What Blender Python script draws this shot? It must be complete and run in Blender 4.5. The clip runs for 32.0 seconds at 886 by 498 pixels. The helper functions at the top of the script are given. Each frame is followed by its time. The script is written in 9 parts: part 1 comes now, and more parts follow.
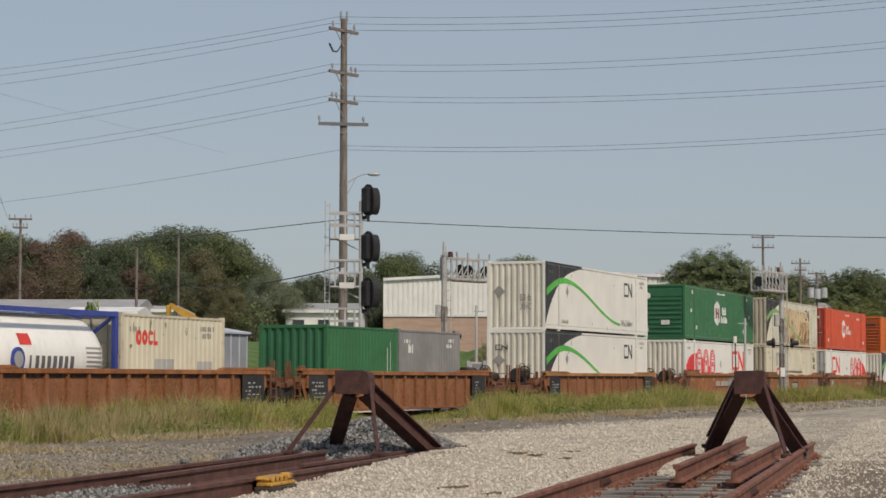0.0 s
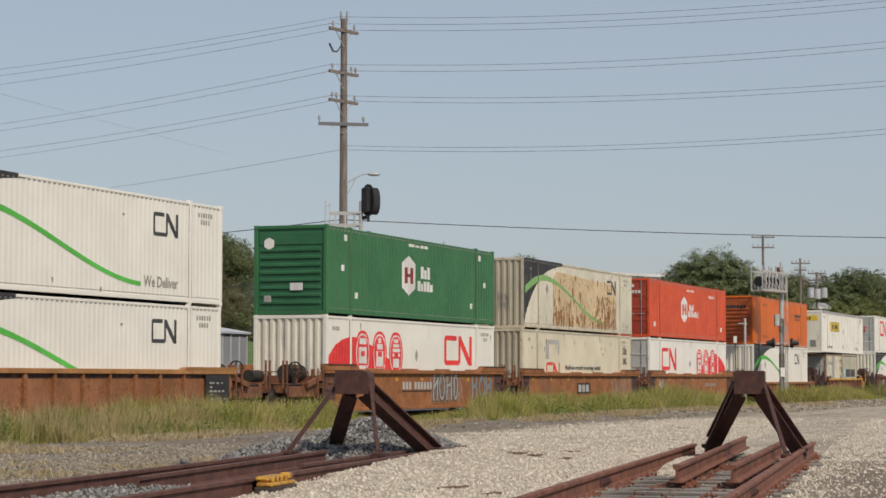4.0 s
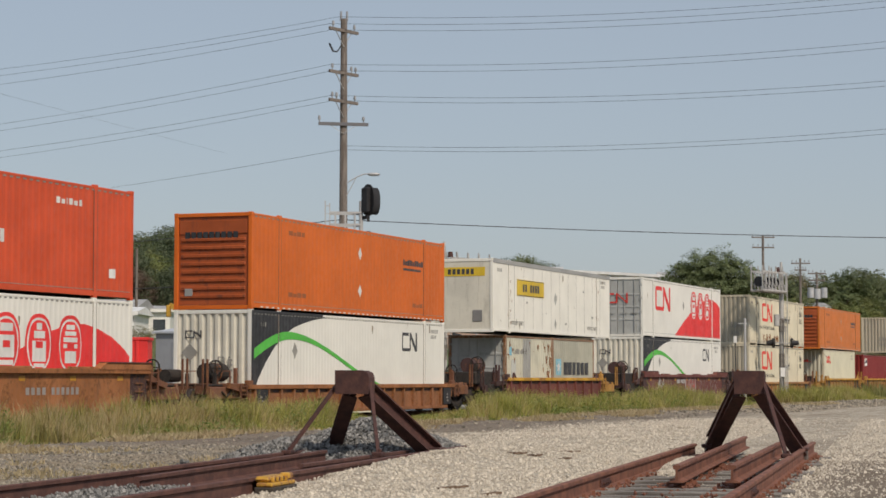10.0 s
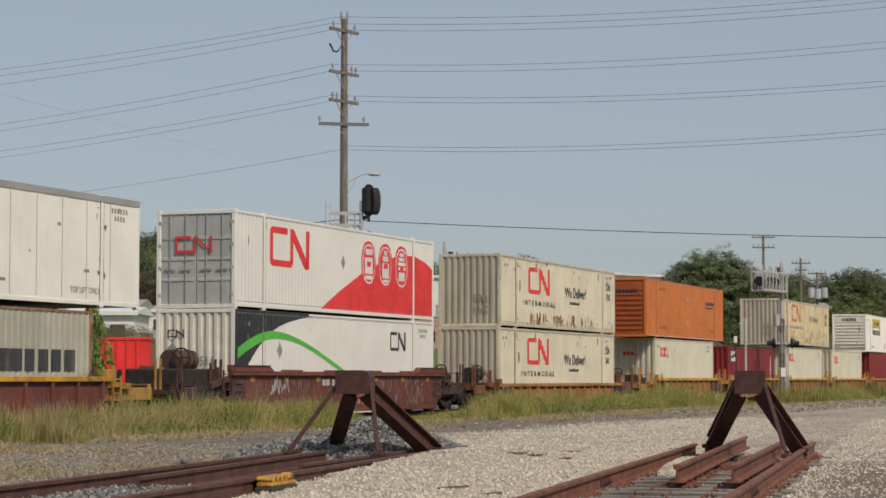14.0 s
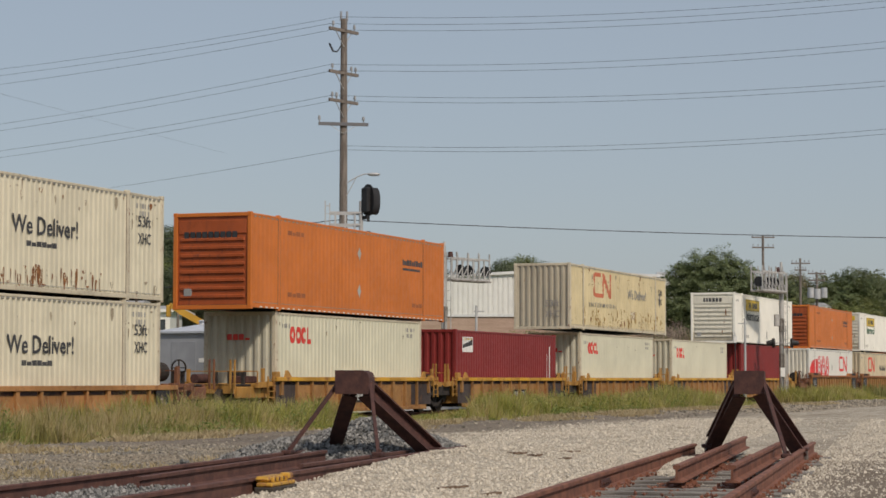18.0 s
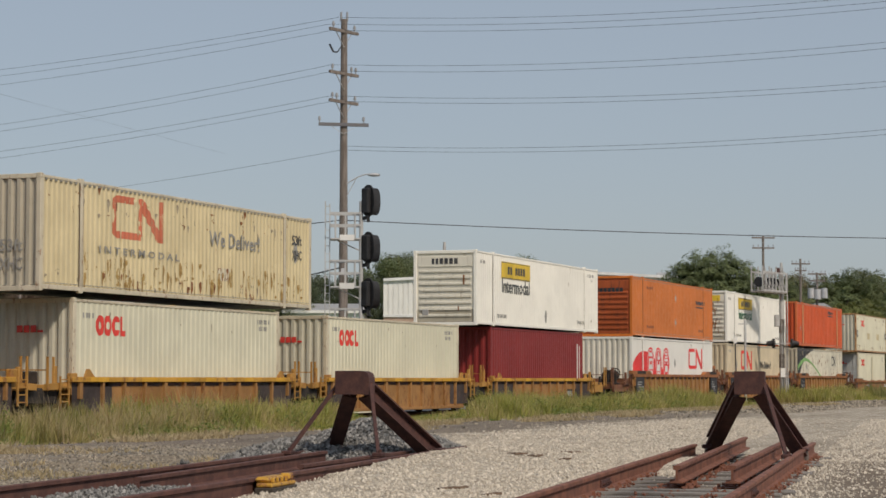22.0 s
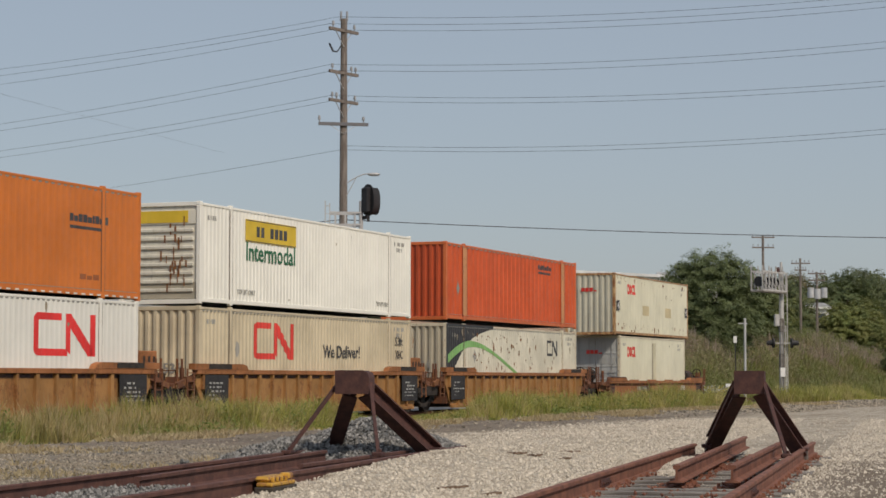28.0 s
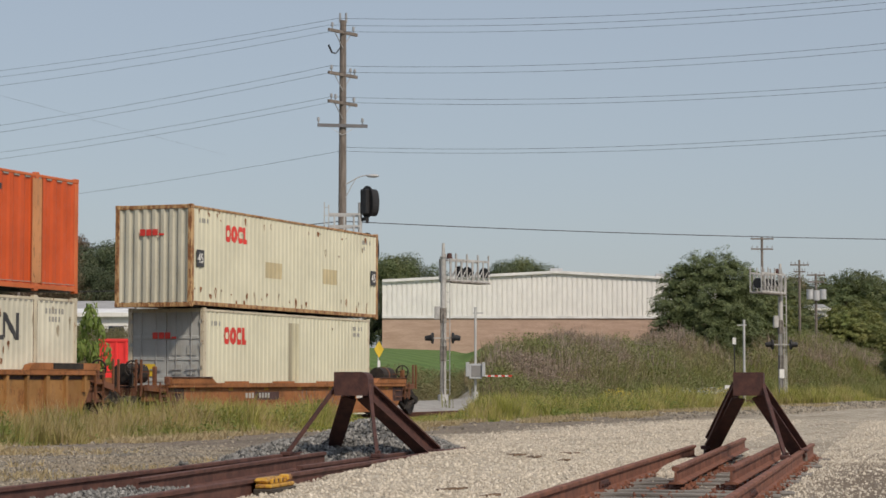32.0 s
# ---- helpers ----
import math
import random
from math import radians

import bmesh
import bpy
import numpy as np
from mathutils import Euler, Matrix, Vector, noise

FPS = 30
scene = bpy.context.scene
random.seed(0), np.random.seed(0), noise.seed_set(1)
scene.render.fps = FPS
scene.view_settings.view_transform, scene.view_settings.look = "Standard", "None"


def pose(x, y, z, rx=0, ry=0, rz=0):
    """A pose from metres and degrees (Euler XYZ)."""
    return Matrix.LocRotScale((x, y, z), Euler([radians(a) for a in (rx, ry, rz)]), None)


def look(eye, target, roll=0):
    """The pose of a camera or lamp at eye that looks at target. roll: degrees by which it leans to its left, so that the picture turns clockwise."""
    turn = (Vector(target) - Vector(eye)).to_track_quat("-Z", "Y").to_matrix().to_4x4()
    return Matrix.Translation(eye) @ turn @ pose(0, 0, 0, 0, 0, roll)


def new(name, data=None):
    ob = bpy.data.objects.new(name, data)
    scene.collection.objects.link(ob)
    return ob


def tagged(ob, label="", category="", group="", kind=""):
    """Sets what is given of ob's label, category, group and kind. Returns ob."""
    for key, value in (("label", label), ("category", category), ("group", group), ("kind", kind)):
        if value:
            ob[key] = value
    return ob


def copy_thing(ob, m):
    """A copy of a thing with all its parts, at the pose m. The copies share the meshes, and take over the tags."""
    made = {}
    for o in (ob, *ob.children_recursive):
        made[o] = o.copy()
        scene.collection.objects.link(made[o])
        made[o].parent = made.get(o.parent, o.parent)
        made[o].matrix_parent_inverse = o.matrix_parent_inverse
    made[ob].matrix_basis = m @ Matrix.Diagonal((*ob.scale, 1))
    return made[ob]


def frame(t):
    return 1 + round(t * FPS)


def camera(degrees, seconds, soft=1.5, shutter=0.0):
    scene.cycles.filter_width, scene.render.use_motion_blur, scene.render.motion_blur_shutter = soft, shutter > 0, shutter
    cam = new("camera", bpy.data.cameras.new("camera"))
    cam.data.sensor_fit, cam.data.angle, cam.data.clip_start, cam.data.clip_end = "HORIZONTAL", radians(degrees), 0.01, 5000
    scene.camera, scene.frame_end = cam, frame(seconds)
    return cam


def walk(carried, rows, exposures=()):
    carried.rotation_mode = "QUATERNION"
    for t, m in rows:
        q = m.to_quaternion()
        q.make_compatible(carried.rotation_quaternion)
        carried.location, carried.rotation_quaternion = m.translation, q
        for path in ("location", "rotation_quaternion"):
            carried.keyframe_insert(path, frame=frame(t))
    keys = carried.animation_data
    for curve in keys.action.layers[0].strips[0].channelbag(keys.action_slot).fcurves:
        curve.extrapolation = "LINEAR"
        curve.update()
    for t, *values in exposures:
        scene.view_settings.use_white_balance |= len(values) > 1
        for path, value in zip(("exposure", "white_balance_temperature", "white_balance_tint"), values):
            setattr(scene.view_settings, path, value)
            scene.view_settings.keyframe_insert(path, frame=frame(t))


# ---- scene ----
cam = camera(23.3, 32.0, soft=1.6)
EYE_Z = 1.08
PITCH = 3.457
ROLL = 0.05


def view(dx, dy):
    """The standing camera's pose; dx, dy: a small sway of the hand in degrees, to the right and up."""
    return pose(0, 0, EYE_Z, 90 + PITCH + dy, 0, -dx) @ pose(0, 0, 0, 0, 0, ROLL)


SWAY = ((0, 0, 0), (10.4, 0, 0), (11.1, .035, .015), (11.6, .04, .015), (12.4, .028, .008), (13.0, .028, .008), (13.6, 0, 0),
        (14.0, -.01, 0), (14.5, 0, 0), (20.0, 0, 0), (20.6, -.018, .003), (21.4, -.01, .008), (22.4, .005, .015), (23.0, .024, .015),
        (25.0, .026, .028), (25.6, .026, .034), (26.6, .01, .01), (27.5, 0, 0), (29.0, 0, .003), (29.6, .01, .015),
        (30.1, .025, .04), (32.0, .025, .042))
walk(cam, [(t, view(dx, dy)) for t, dx, dy in SWAY], exposures=[(0, -0.17), (3.0, -0.02), (6.0, -0.03), (9.0, -0.04), (13.0, -0.18), (28.0, -0.18), (31.0, -0.08), (32.0, -0.04)])

# ---- light: hazy sun high over the viewer's right shoulder ----
SUN_AZ, SUN_EL = 146.0, 45.0      # degrees clockwise from +y, and above the horizon
world = bpy.data.worlds.new("sky")
scene.world = world
world.use_nodes = True
wn, wl = world.node_tree.nodes, world.node_tree.links
wn.clear()
sky = wn.new("ShaderNodeTexSky")
sky.sky_type = "NISHITA"
sky.sun_disc = False
sky.sun_elevation, sky.sun_rotation = radians(SUN_EL), radians(SUN_AZ)
sky.air_density, sky.dust_density, sky.ozone_density = 1.0, 1.2, 1.2
hue = wn.new("ShaderNodeMix")                 # thin even haze over the whole sky
hue.data_type = "RGBA"
hue.inputs[0].default_value = 0.62
hue.inputs[7].default_value = (4.36, 4.80, 5.46, 1)
bg = wn.new("ShaderNodeBackground")
bg.inputs["Strength"].default_value = 0.100
wo = wn.new("ShaderNodeOutputWorld")
wl.new(sky.outputs[0], hue.inputs[6])
wl.new(hue.outputs[2], bg.inputs["Color"])
wl.new(bg.outputs[0], wo.inputs["Surface"])
sun_data = bpy.data.lights.new("sun", "SUN")
sun_data.energy, sun_data.angle, sun_data.color = 3.05, radians(4.5), (1.0, 0.872, 0.735)
sun = new("sun", sun_data)
az, el = radians(SUN_AZ), radians(SUN_EL)
sun.matrix_world = look((60 * math.sin(az) * math.cos(el), 60 * math.cos(az) * math.cos(el), 60 * math.sin(el)), (0, 0, 0))

# ---- the main line: s runs along it away from the viewer, w across it from the trains' near face ----
ANG = 20.709
DIST = 27.78
RAIL_Z = -0.12
UX, UY = math.sin(radians(ANG)), math.cos(radians(ANG))
NX, NY = -UY, UX
HEADING = 90 - ANG
YARD = 12.35                       # the sidings' heading
YX, YY = math.sin(radians(YARD)), math.cos(radians(YARD))


def line(s, w, z=0.0):
    return Vector((NX * (DIST + w) + UX * s, NY * (DIST + w) + UY * s, z))


def on_line(s, w, z=0.0, turn=0.0):
    p = line(s, w, z)
    return pose(p.x, p.y, p.z, 0, 0, HEADING + turn)


def yard(along, across, z=0.0):
    """A point of the sidings: along them, and across, to the right of the viewer."""
    return Vector((YX * along + YY * across, YY * along - YX * across, z))


def run(t):
    """How far the train has gone at t seconds."""
    q = t / 32
    return 372.80 * q - 24.28 * q * q + 4.87 * q ** 3


# ---- materials ----
def node(nt, kind, **values):
    n = nt.nodes.new(kind)
    for k, v in values.items():
        n.inputs[k].default_value = v
    return n


def base_mat(name):
    m = bpy.data.materials.new(name)
    m.use_nodes = True
    nt = m.node_tree
    return m, nt, nt.nodes["Principled BSDF"]


def mixer(nt, fac, a, b):
    """A colour mix; fac, a and b are sockets or values."""
    n = nt.nodes.new("ShaderNodeMix")
    n.data_type = "RGBA"
    for key, v in (("Factor", fac), ("A", a), ("B", b)):
        sock = n.inputs[{"Factor": 0, "A": 6, "B": 7}[key]]
        if isinstance(v, (int, float, tuple)):
            sock.default_value = v if not isinstance(v, tuple) else (*v[:3], 1)
        else:
            nt.links.new(v, sock)
    return n.outputs[2]


def noise_of(nt, vec, scale, detail=4.0, rough=0.6, lo=None, hi=None):
    n = nt.nodes.new("ShaderNodeTexNoise")
    n.inputs["Scale"].default_value, n.inputs["Detail"].default_value, n.inputs["Roughness"].default_value = scale, detail, rough
    nt.links.new(vec, n.inputs["Vector"])
    out = n.outputs["Fac"]
    return out if lo is None else ramp(nt, out, lo, hi)


def ramp(nt, sock, lo, hi):
    r = nt.nodes.new("ShaderNodeMapRange")
    r.interpolation_type = "SMOOTHSTEP"
    r.inputs["From Min"].default_value, r.inputs["From Max"].default_value = lo, hi
    nt.links.new(sock, r.inputs["Value"])
    return r.outputs[0]


def times(nt, a, b, op="MULTIPLY"):
    n = nt.nodes.new("ShaderNodeMath")
    n.operation = op
    for i, v in enumerate((a, b)):
        if isinstance(v, (int, float)):
            n.inputs[i].default_value = v
        else:
            nt.links.new(v, n.inputs[i])
    return n.outputs[0]


def place(nt, scale=(1, 1, 1), kind="Object"):
    c = nt.nodes.new("ShaderNodeTexCoord")
    mp = nt.nodes.new("ShaderNodeMapping")
    mp.inputs["Scale"].default_value = scale
    nt.links.new(c.outputs[kind], mp.inputs["Vector"])
    return mp.outputs[0]


def bump(nt, sock, strength, dist, bsdf):
    b = node(nt, "ShaderNodeBump", Strength=strength, Distance=dist)
    nt.links.new(sock, b.inputs["Height"])
    nt.links.new(b.outputs[0], bsdf.inputs["Normal"])


MATS = {}


def paint(name, col, rough=0.5, metal=0.0, dirt=0.35, dirt_col=(0.16, 0.13, 0.09), rust=0.0, rust_lo=0.58, streak=0.12, fade=0.12, rust_scale=(2.2, 2.2, 0.55)):
    """Painted steel: faded in patches, streaked with dirt from above, and rusted through where rust is given."""
    if name in MATS:
        return MATS[name]
    m, nt, b = base_mat(name)
    seed = nt.nodes.new("ShaderNodeObjectInfo")
    add = nt.nodes.new("ShaderNodeVectorMath")
    add.operation = "MULTIPLY_ADD"
    add.inputs[1].default_value = (1, 1, 1)
    nt.links.new(place(nt), add.inputs[0])
    big = add.outputs[0]
    rnd = times(nt, seed.outputs["Random"], 37.0)
    nt.links.new(rnd, add.inputs[2])
    st = nt.nodes.new("ShaderNodeMapping")
    st.inputs["Scale"].default_value = (3.2, 3.2, streak * 3.2)
    nt.links.new(big, st.inputs["Vector"])
    light = tuple(min(1, c * (1 + fade) + fade * 0.06) for c in col)
    dark = tuple(c * (1 - fade) for c in col)
    c1 = mixer(nt, noise_of(nt, big, 0.7, 3, 0.6, 0.3, 0.7), dark, light)
    streaks = noise_of(nt, st.outputs[0], 1.6, 5, 0.65, 0.5, 0.78)
    c2 = mixer(nt, times(nt, streaks, dirt), c1, dirt_col)
    c2 = mixer(nt, times(nt, noise_of(nt, big, 9, 4, 0.7, 0.52, 0.8), dirt * 0.6), c2, dirt_col)
    if rust:
        rs = nt.nodes.new("ShaderNodeMapping")
        rs.inputs["Scale"].default_value = rust_scale
        nt.links.new(big, rs.inputs["Vector"])
        spots = noise_of(nt, rs.outputs[0], 2.1, 7, 0.72, rust_lo, rust_lo + 0.07)
        rc = mixer(nt, noise_of(nt, big, 14, 3, 0.6, 0.35, 0.65), (0.13, 0.045, 0.015), (0.32, 0.135, 0.042))
        c2 = mixer(nt, times(nt, spots, rust), c2, rc)
    nt.links.new(c2, b.inputs["Base Color"])
    b.inputs["Metallic"].default_value = metal
    nt.links.new(ramp_to(nt, noise_of(nt, big, 5, 3, 0.6), rough - 0.1, rough + 0.18), b.inputs["Roughness"])
    bump(nt, noise_of(nt, big, 22, 4, 0.7), 0.18, 0.01, b)
    MATS[name] = m
    return m


def ramp_to(nt, sock, lo, hi):
    r = nt.nodes.new("ShaderNodeMapRange")
    r.inputs["From Min"].default_value, r.inputs["From Max"].default_value = 0.25, 0.75
    r.inputs["To Min"].default_value, r.inputs["To Max"].default_value = lo, hi
    nt.links.new(sock, r.inputs["Value"])
    return r.outputs[0]


def rough_mat(name, a, b_, scale=6, rough=0.85, bump_s=0.5, bump_d=0.01, fine=30, metal=0.0, stretch=(1, 1, 1), island=0.0):
    """A rough natural surface with two tones at two scales."""
    if name in MATS:
        return MATS[name]
    m, nt, b = base_mat(name)
    v = place(nt, stretch)
    c = mixer(nt, noise_of(nt, v, scale, 5, 0.65, 0.32, 0.68), a, b_)
    c = mixer(nt, times(nt, noise_of(nt, v, fine, 4, 0.7, 0.4, 0.75), 0.45), c, tuple(x * 0.55 for x in a))
    if island:
        g = nt.nodes.new("ShaderNodeNewGeometry")
        h = nt.nodes.new("ShaderNodeHueSaturation")
        nt.links.new(c, h.inputs["Color"])
        nt.links.new(ramp_lin(nt, g.outputs["Random Per Island"], 1 - island, 1 + island), h.inputs["Value"])
        c = h.outputs[0]
    nt.links.new(c, b.inputs["Base Color"])
    b.inputs["Roughness"].default_value, b.inputs["Metallic"].default_value = rough, metal
    if bump_s:
        bump(nt, noise_of(nt, v, fine, 5, 0.7), bump_s, bump_d, b)
    MATS[name] = m
    return m


def ramp_lin(nt, sock, lo, hi):
    r = nt.nodes.new("ShaderNodeMapRange")
    r.inputs["To Min"].default_value, r.inputs["To Max"].default_value = lo, hi
    nt.links.new(sock, r.inputs["Value"])
    return r.outputs[0]


def leaf_mat(name, a, b_, dry=None, dry_amount=0.0, vary=0.0):
    """Foliage: each leaf or blade its own tone, thin enough to let some light through."""
    if name in MATS:
        return MATS[name]
    m, nt, b = base_mat(name)
    g = nt.nodes.new("ShaderNodeNewGeometry")
    c = mixer(nt, g.outputs["Random Per Island"], a, b_)
    if dry:
        c = mixer(nt, times(nt, noise_of(nt, place(nt, kind="Object"), 0.35, 3, 0.6, 0.42, 0.62), dry_amount), c, dry)
    if vary:                                             # whole plants differ in tone
        h = nt.nodes.new("ShaderNodeHueSaturation")
        nt.links.new(c, h.inputs["Color"])
        own = nt.nodes.new("ShaderNodeObjectInfo")
        nt.links.new(ramp_lin(nt, own.outputs["Random"], 1 - vary, 1 + vary), h.inputs["Value"])
        mass = noise_of(nt, place(nt), 0.55, 2, 0.5, 0.3, 0.7)
        nt.links.new(ramp_lin(nt, mass, 0.475, 0.515), h.inputs["Hue"])
        c = h.outputs[0]
    nt.links.new(c, b.inputs["Base Color"])
    b.inputs["Roughness"].default_value = 0.6
    tr = nt.nodes.new("ShaderNodeBsdfTranslucent")
    nt.links.new(c, tr.inputs["Color"])
    mx = nt.nodes.new("ShaderNodeMixShader")
    mx.inputs[0].default_value = 0.3
    out = nt.nodes["Material Output"]
    nt.links.new(b.outputs[0], mx.inputs[1])
    nt.links.new(tr.outputs[0], mx.inputs[2])
    nt.links.new(mx.outputs[0], out.inputs["Surface"])
    MATS[name] = m
    return m


# ---- mesh helpers ----
def part(name, bm, material, parent, label="", m=None, smooth=False):
    me = bpy.data.meshes.new(name)
    bm.to_mesh(me)
    bm.free()
    if smooth:
        me.polygons.foreach_set("use_smooth", [True] * len(me.polygons))
    ob = new(name, me)
    if isinstance(material, (list, tuple)):
        for k in material:
            me.materials.append(k)
    else:
        me.materials.append(material)
    ob.parent = parent
    if m is not None:
        ob.matrix_basis = m
    return tagged(ob, label)


def shared(name, me, parent, m):
    ob = new(name, me)
    ob.parent = parent
    ob.matrix_basis = m
    return ob


def thing(name, m, label, category, group="", kind=""):
    ob = new(name)
    ob.matrix_basis = m
    return tagged(ob, label, category, group, kind)


def box(bm, x0, x1, y0, y1, z0, z1, bevel=0.0):
    vs = [bm.verts.new((x, y, z)) for x in (x0, x1) for y in (y0, y1) for z in (z0, z1)]
    fs = [bm.faces.new([vs[i] for i in q]) for q in ((0, 1, 3, 2), (4, 6, 7, 5), (0, 4, 5, 1), (2, 3, 7, 6), (0, 2, 6, 4), (1, 5, 7, 3))]
    if bevel:
        es = {e for f_ in fs for e in f_.edges}
        bmesh.ops.bevel(bm, geom=list(es), offset=bevel, segments=1, affect="EDGES", profile=0.5)
    return bm


def abox(*a, bevel=0.0):
    return box(bmesh.new(), *a, bevel=bevel)


def rod(bm, p, q, r, seg=8, r2=None):
    p, q = Vector(p), Vector(q)
    d = q - p
    m = Matrix.Translation((p + q) / 2) @ d.to_track_quat("Z", "Y").to_matrix().to_4x4()
    bmesh.ops.create_cone(bm, cap_ends=True, segments=seg, radius1=r, radius2=r if r2 is None else r2, depth=d.length, matrix=m)
    return bm


def arod(p, q, r, seg=8, r2=None):
    return rod(bmesh.new(), p, q, r, seg, r2)


def beam(bm, p, q, wide, thick, up=(0, 0, 1)):
    """A straight bar of oblong section from p to q."""
    p, q = Vector(p), Vector(q)
    d = (q - p).normalized()
    side = d.cross(Vector(up))
    side = (side if side.length > 1e-4 else Vector((1, 0, 0))).normalized()
    top = side.cross(d)
    vs = [bm.verts.new(e + side * (wide / 2 * a) + top * (thick / 2 * b)) for e in (p, q) for a, b in ((-1, -1), (1, -1), (1, 1), (-1, 1))]
    for f_ in ((3, 2, 1, 0), (4, 5, 6, 7), (0, 1, 5, 4), (1, 2, 6, 5), (2, 3, 7, 6), (3, 0, 4, 7)):
        bm.faces.new([vs[i] for i in f_])
    return bm


def abeam(*a, **k):
    return beam(bmesh.new(), *a, **k)


def extrude_profile(bm, prof, x0, x1):
    """A closed outline in y, z drawn out along x."""
    a = [bm.verts.new((x0, y, z)) for y, z in prof]
    b = [bm.verts.new((x1, y, z)) for y, z in prof]
    n = len(prof)
    for i in range(n):
        j = (i + 1) % n
        bm.faces.new((a[i], a[j], b[j], b[i]))
    bm.faces.new(a[::-1])
    bm.faces.new(b)
    return bm


# ---- ground ----
def smooth(a, b, x):
    q = min(1.0, max(0.0, (x - a) / (b - a)))
    return q * q * (3 - 2 * q)


def gravel_rise(al, ac):
    """Gravel heaped along the near side of the left siding's rail, burying its end."""
    return 0.172 * smooth(15.2, 26.2, al) * (1 - smooth(28.6, 31.5, al)) * (1 - smooth(-5.7, -4.3, ac))


def ground_z(s, w):
    """The height of the ground: a flat yard, the line's bed a little lower, a rising lawn and a weedy bank beyond it."""
    z = -0.36 * smooth(-9.5, -5.0, w)
    z += 0.06 * smooth(-1.5, -0.6, w) * (1 - smooth(3.2, 4.2, w))
    far = smooth(109, 117, s) * smooth(0.6, 3.4, NX * (DIST + w) + UX * s)
    z += 0.34 * smooth(4.5, 12, w) * (1 - far)
    lawn = 3.75 * smooth(15, 40, w) * (1 - smooth(4.0, 9.0, NX * (DIST + w) + UX * s))
    crest = float(np.interp(s, (112, 119, 124, 134, 141, 149, 155, 165, 173, 192, 221, 241, 267, 330, 420),
                            (1.9, 2.2, 2.8, 3.2, 3.8, 3.2, 3.05, 4.1, 3.95, 4.8, 5.0, 4.5, 3.4, 3.0, 3.0)))
    bank = crest * smooth(7.0, 15.0, w) * far
    if w > 8:
        bank *= 1 + 0.10 * noise.noise((s * 0.06, w * 0.08, 3.1)) + 0.13 * noise.noise((s * 0.19, w * 0.25, 7)) + 0.05 * noise.noise((s * 0.5, w * 0.4, 1))
    z += max(lawn, bank)
    if -25 < w < -12 and 12 < s < 36:                     # pale gravel banked up against the siding's rail
        p = line(s, w)
        al, ac = YX * p.x + YY * p.y, YY * p.x - YX * p.y
        z += gravel_rise(al, ac) if ac > -5.95 else 0.0
    if w < -5:
        z += 0.03 * noise.noise((s * 0.22, w * 0.22, 1.3)) + 0.012 * noise.noise((s * 0.9, w * 0.9, 4.0))
    return z


def steps(*spans):
    out = []
    for a, b, d in spans:
        n = max(1, round((b - a) / d))
        out += [a + (b - a) * i / n for i in range(n)]
    return out + [spans[-1][1]]


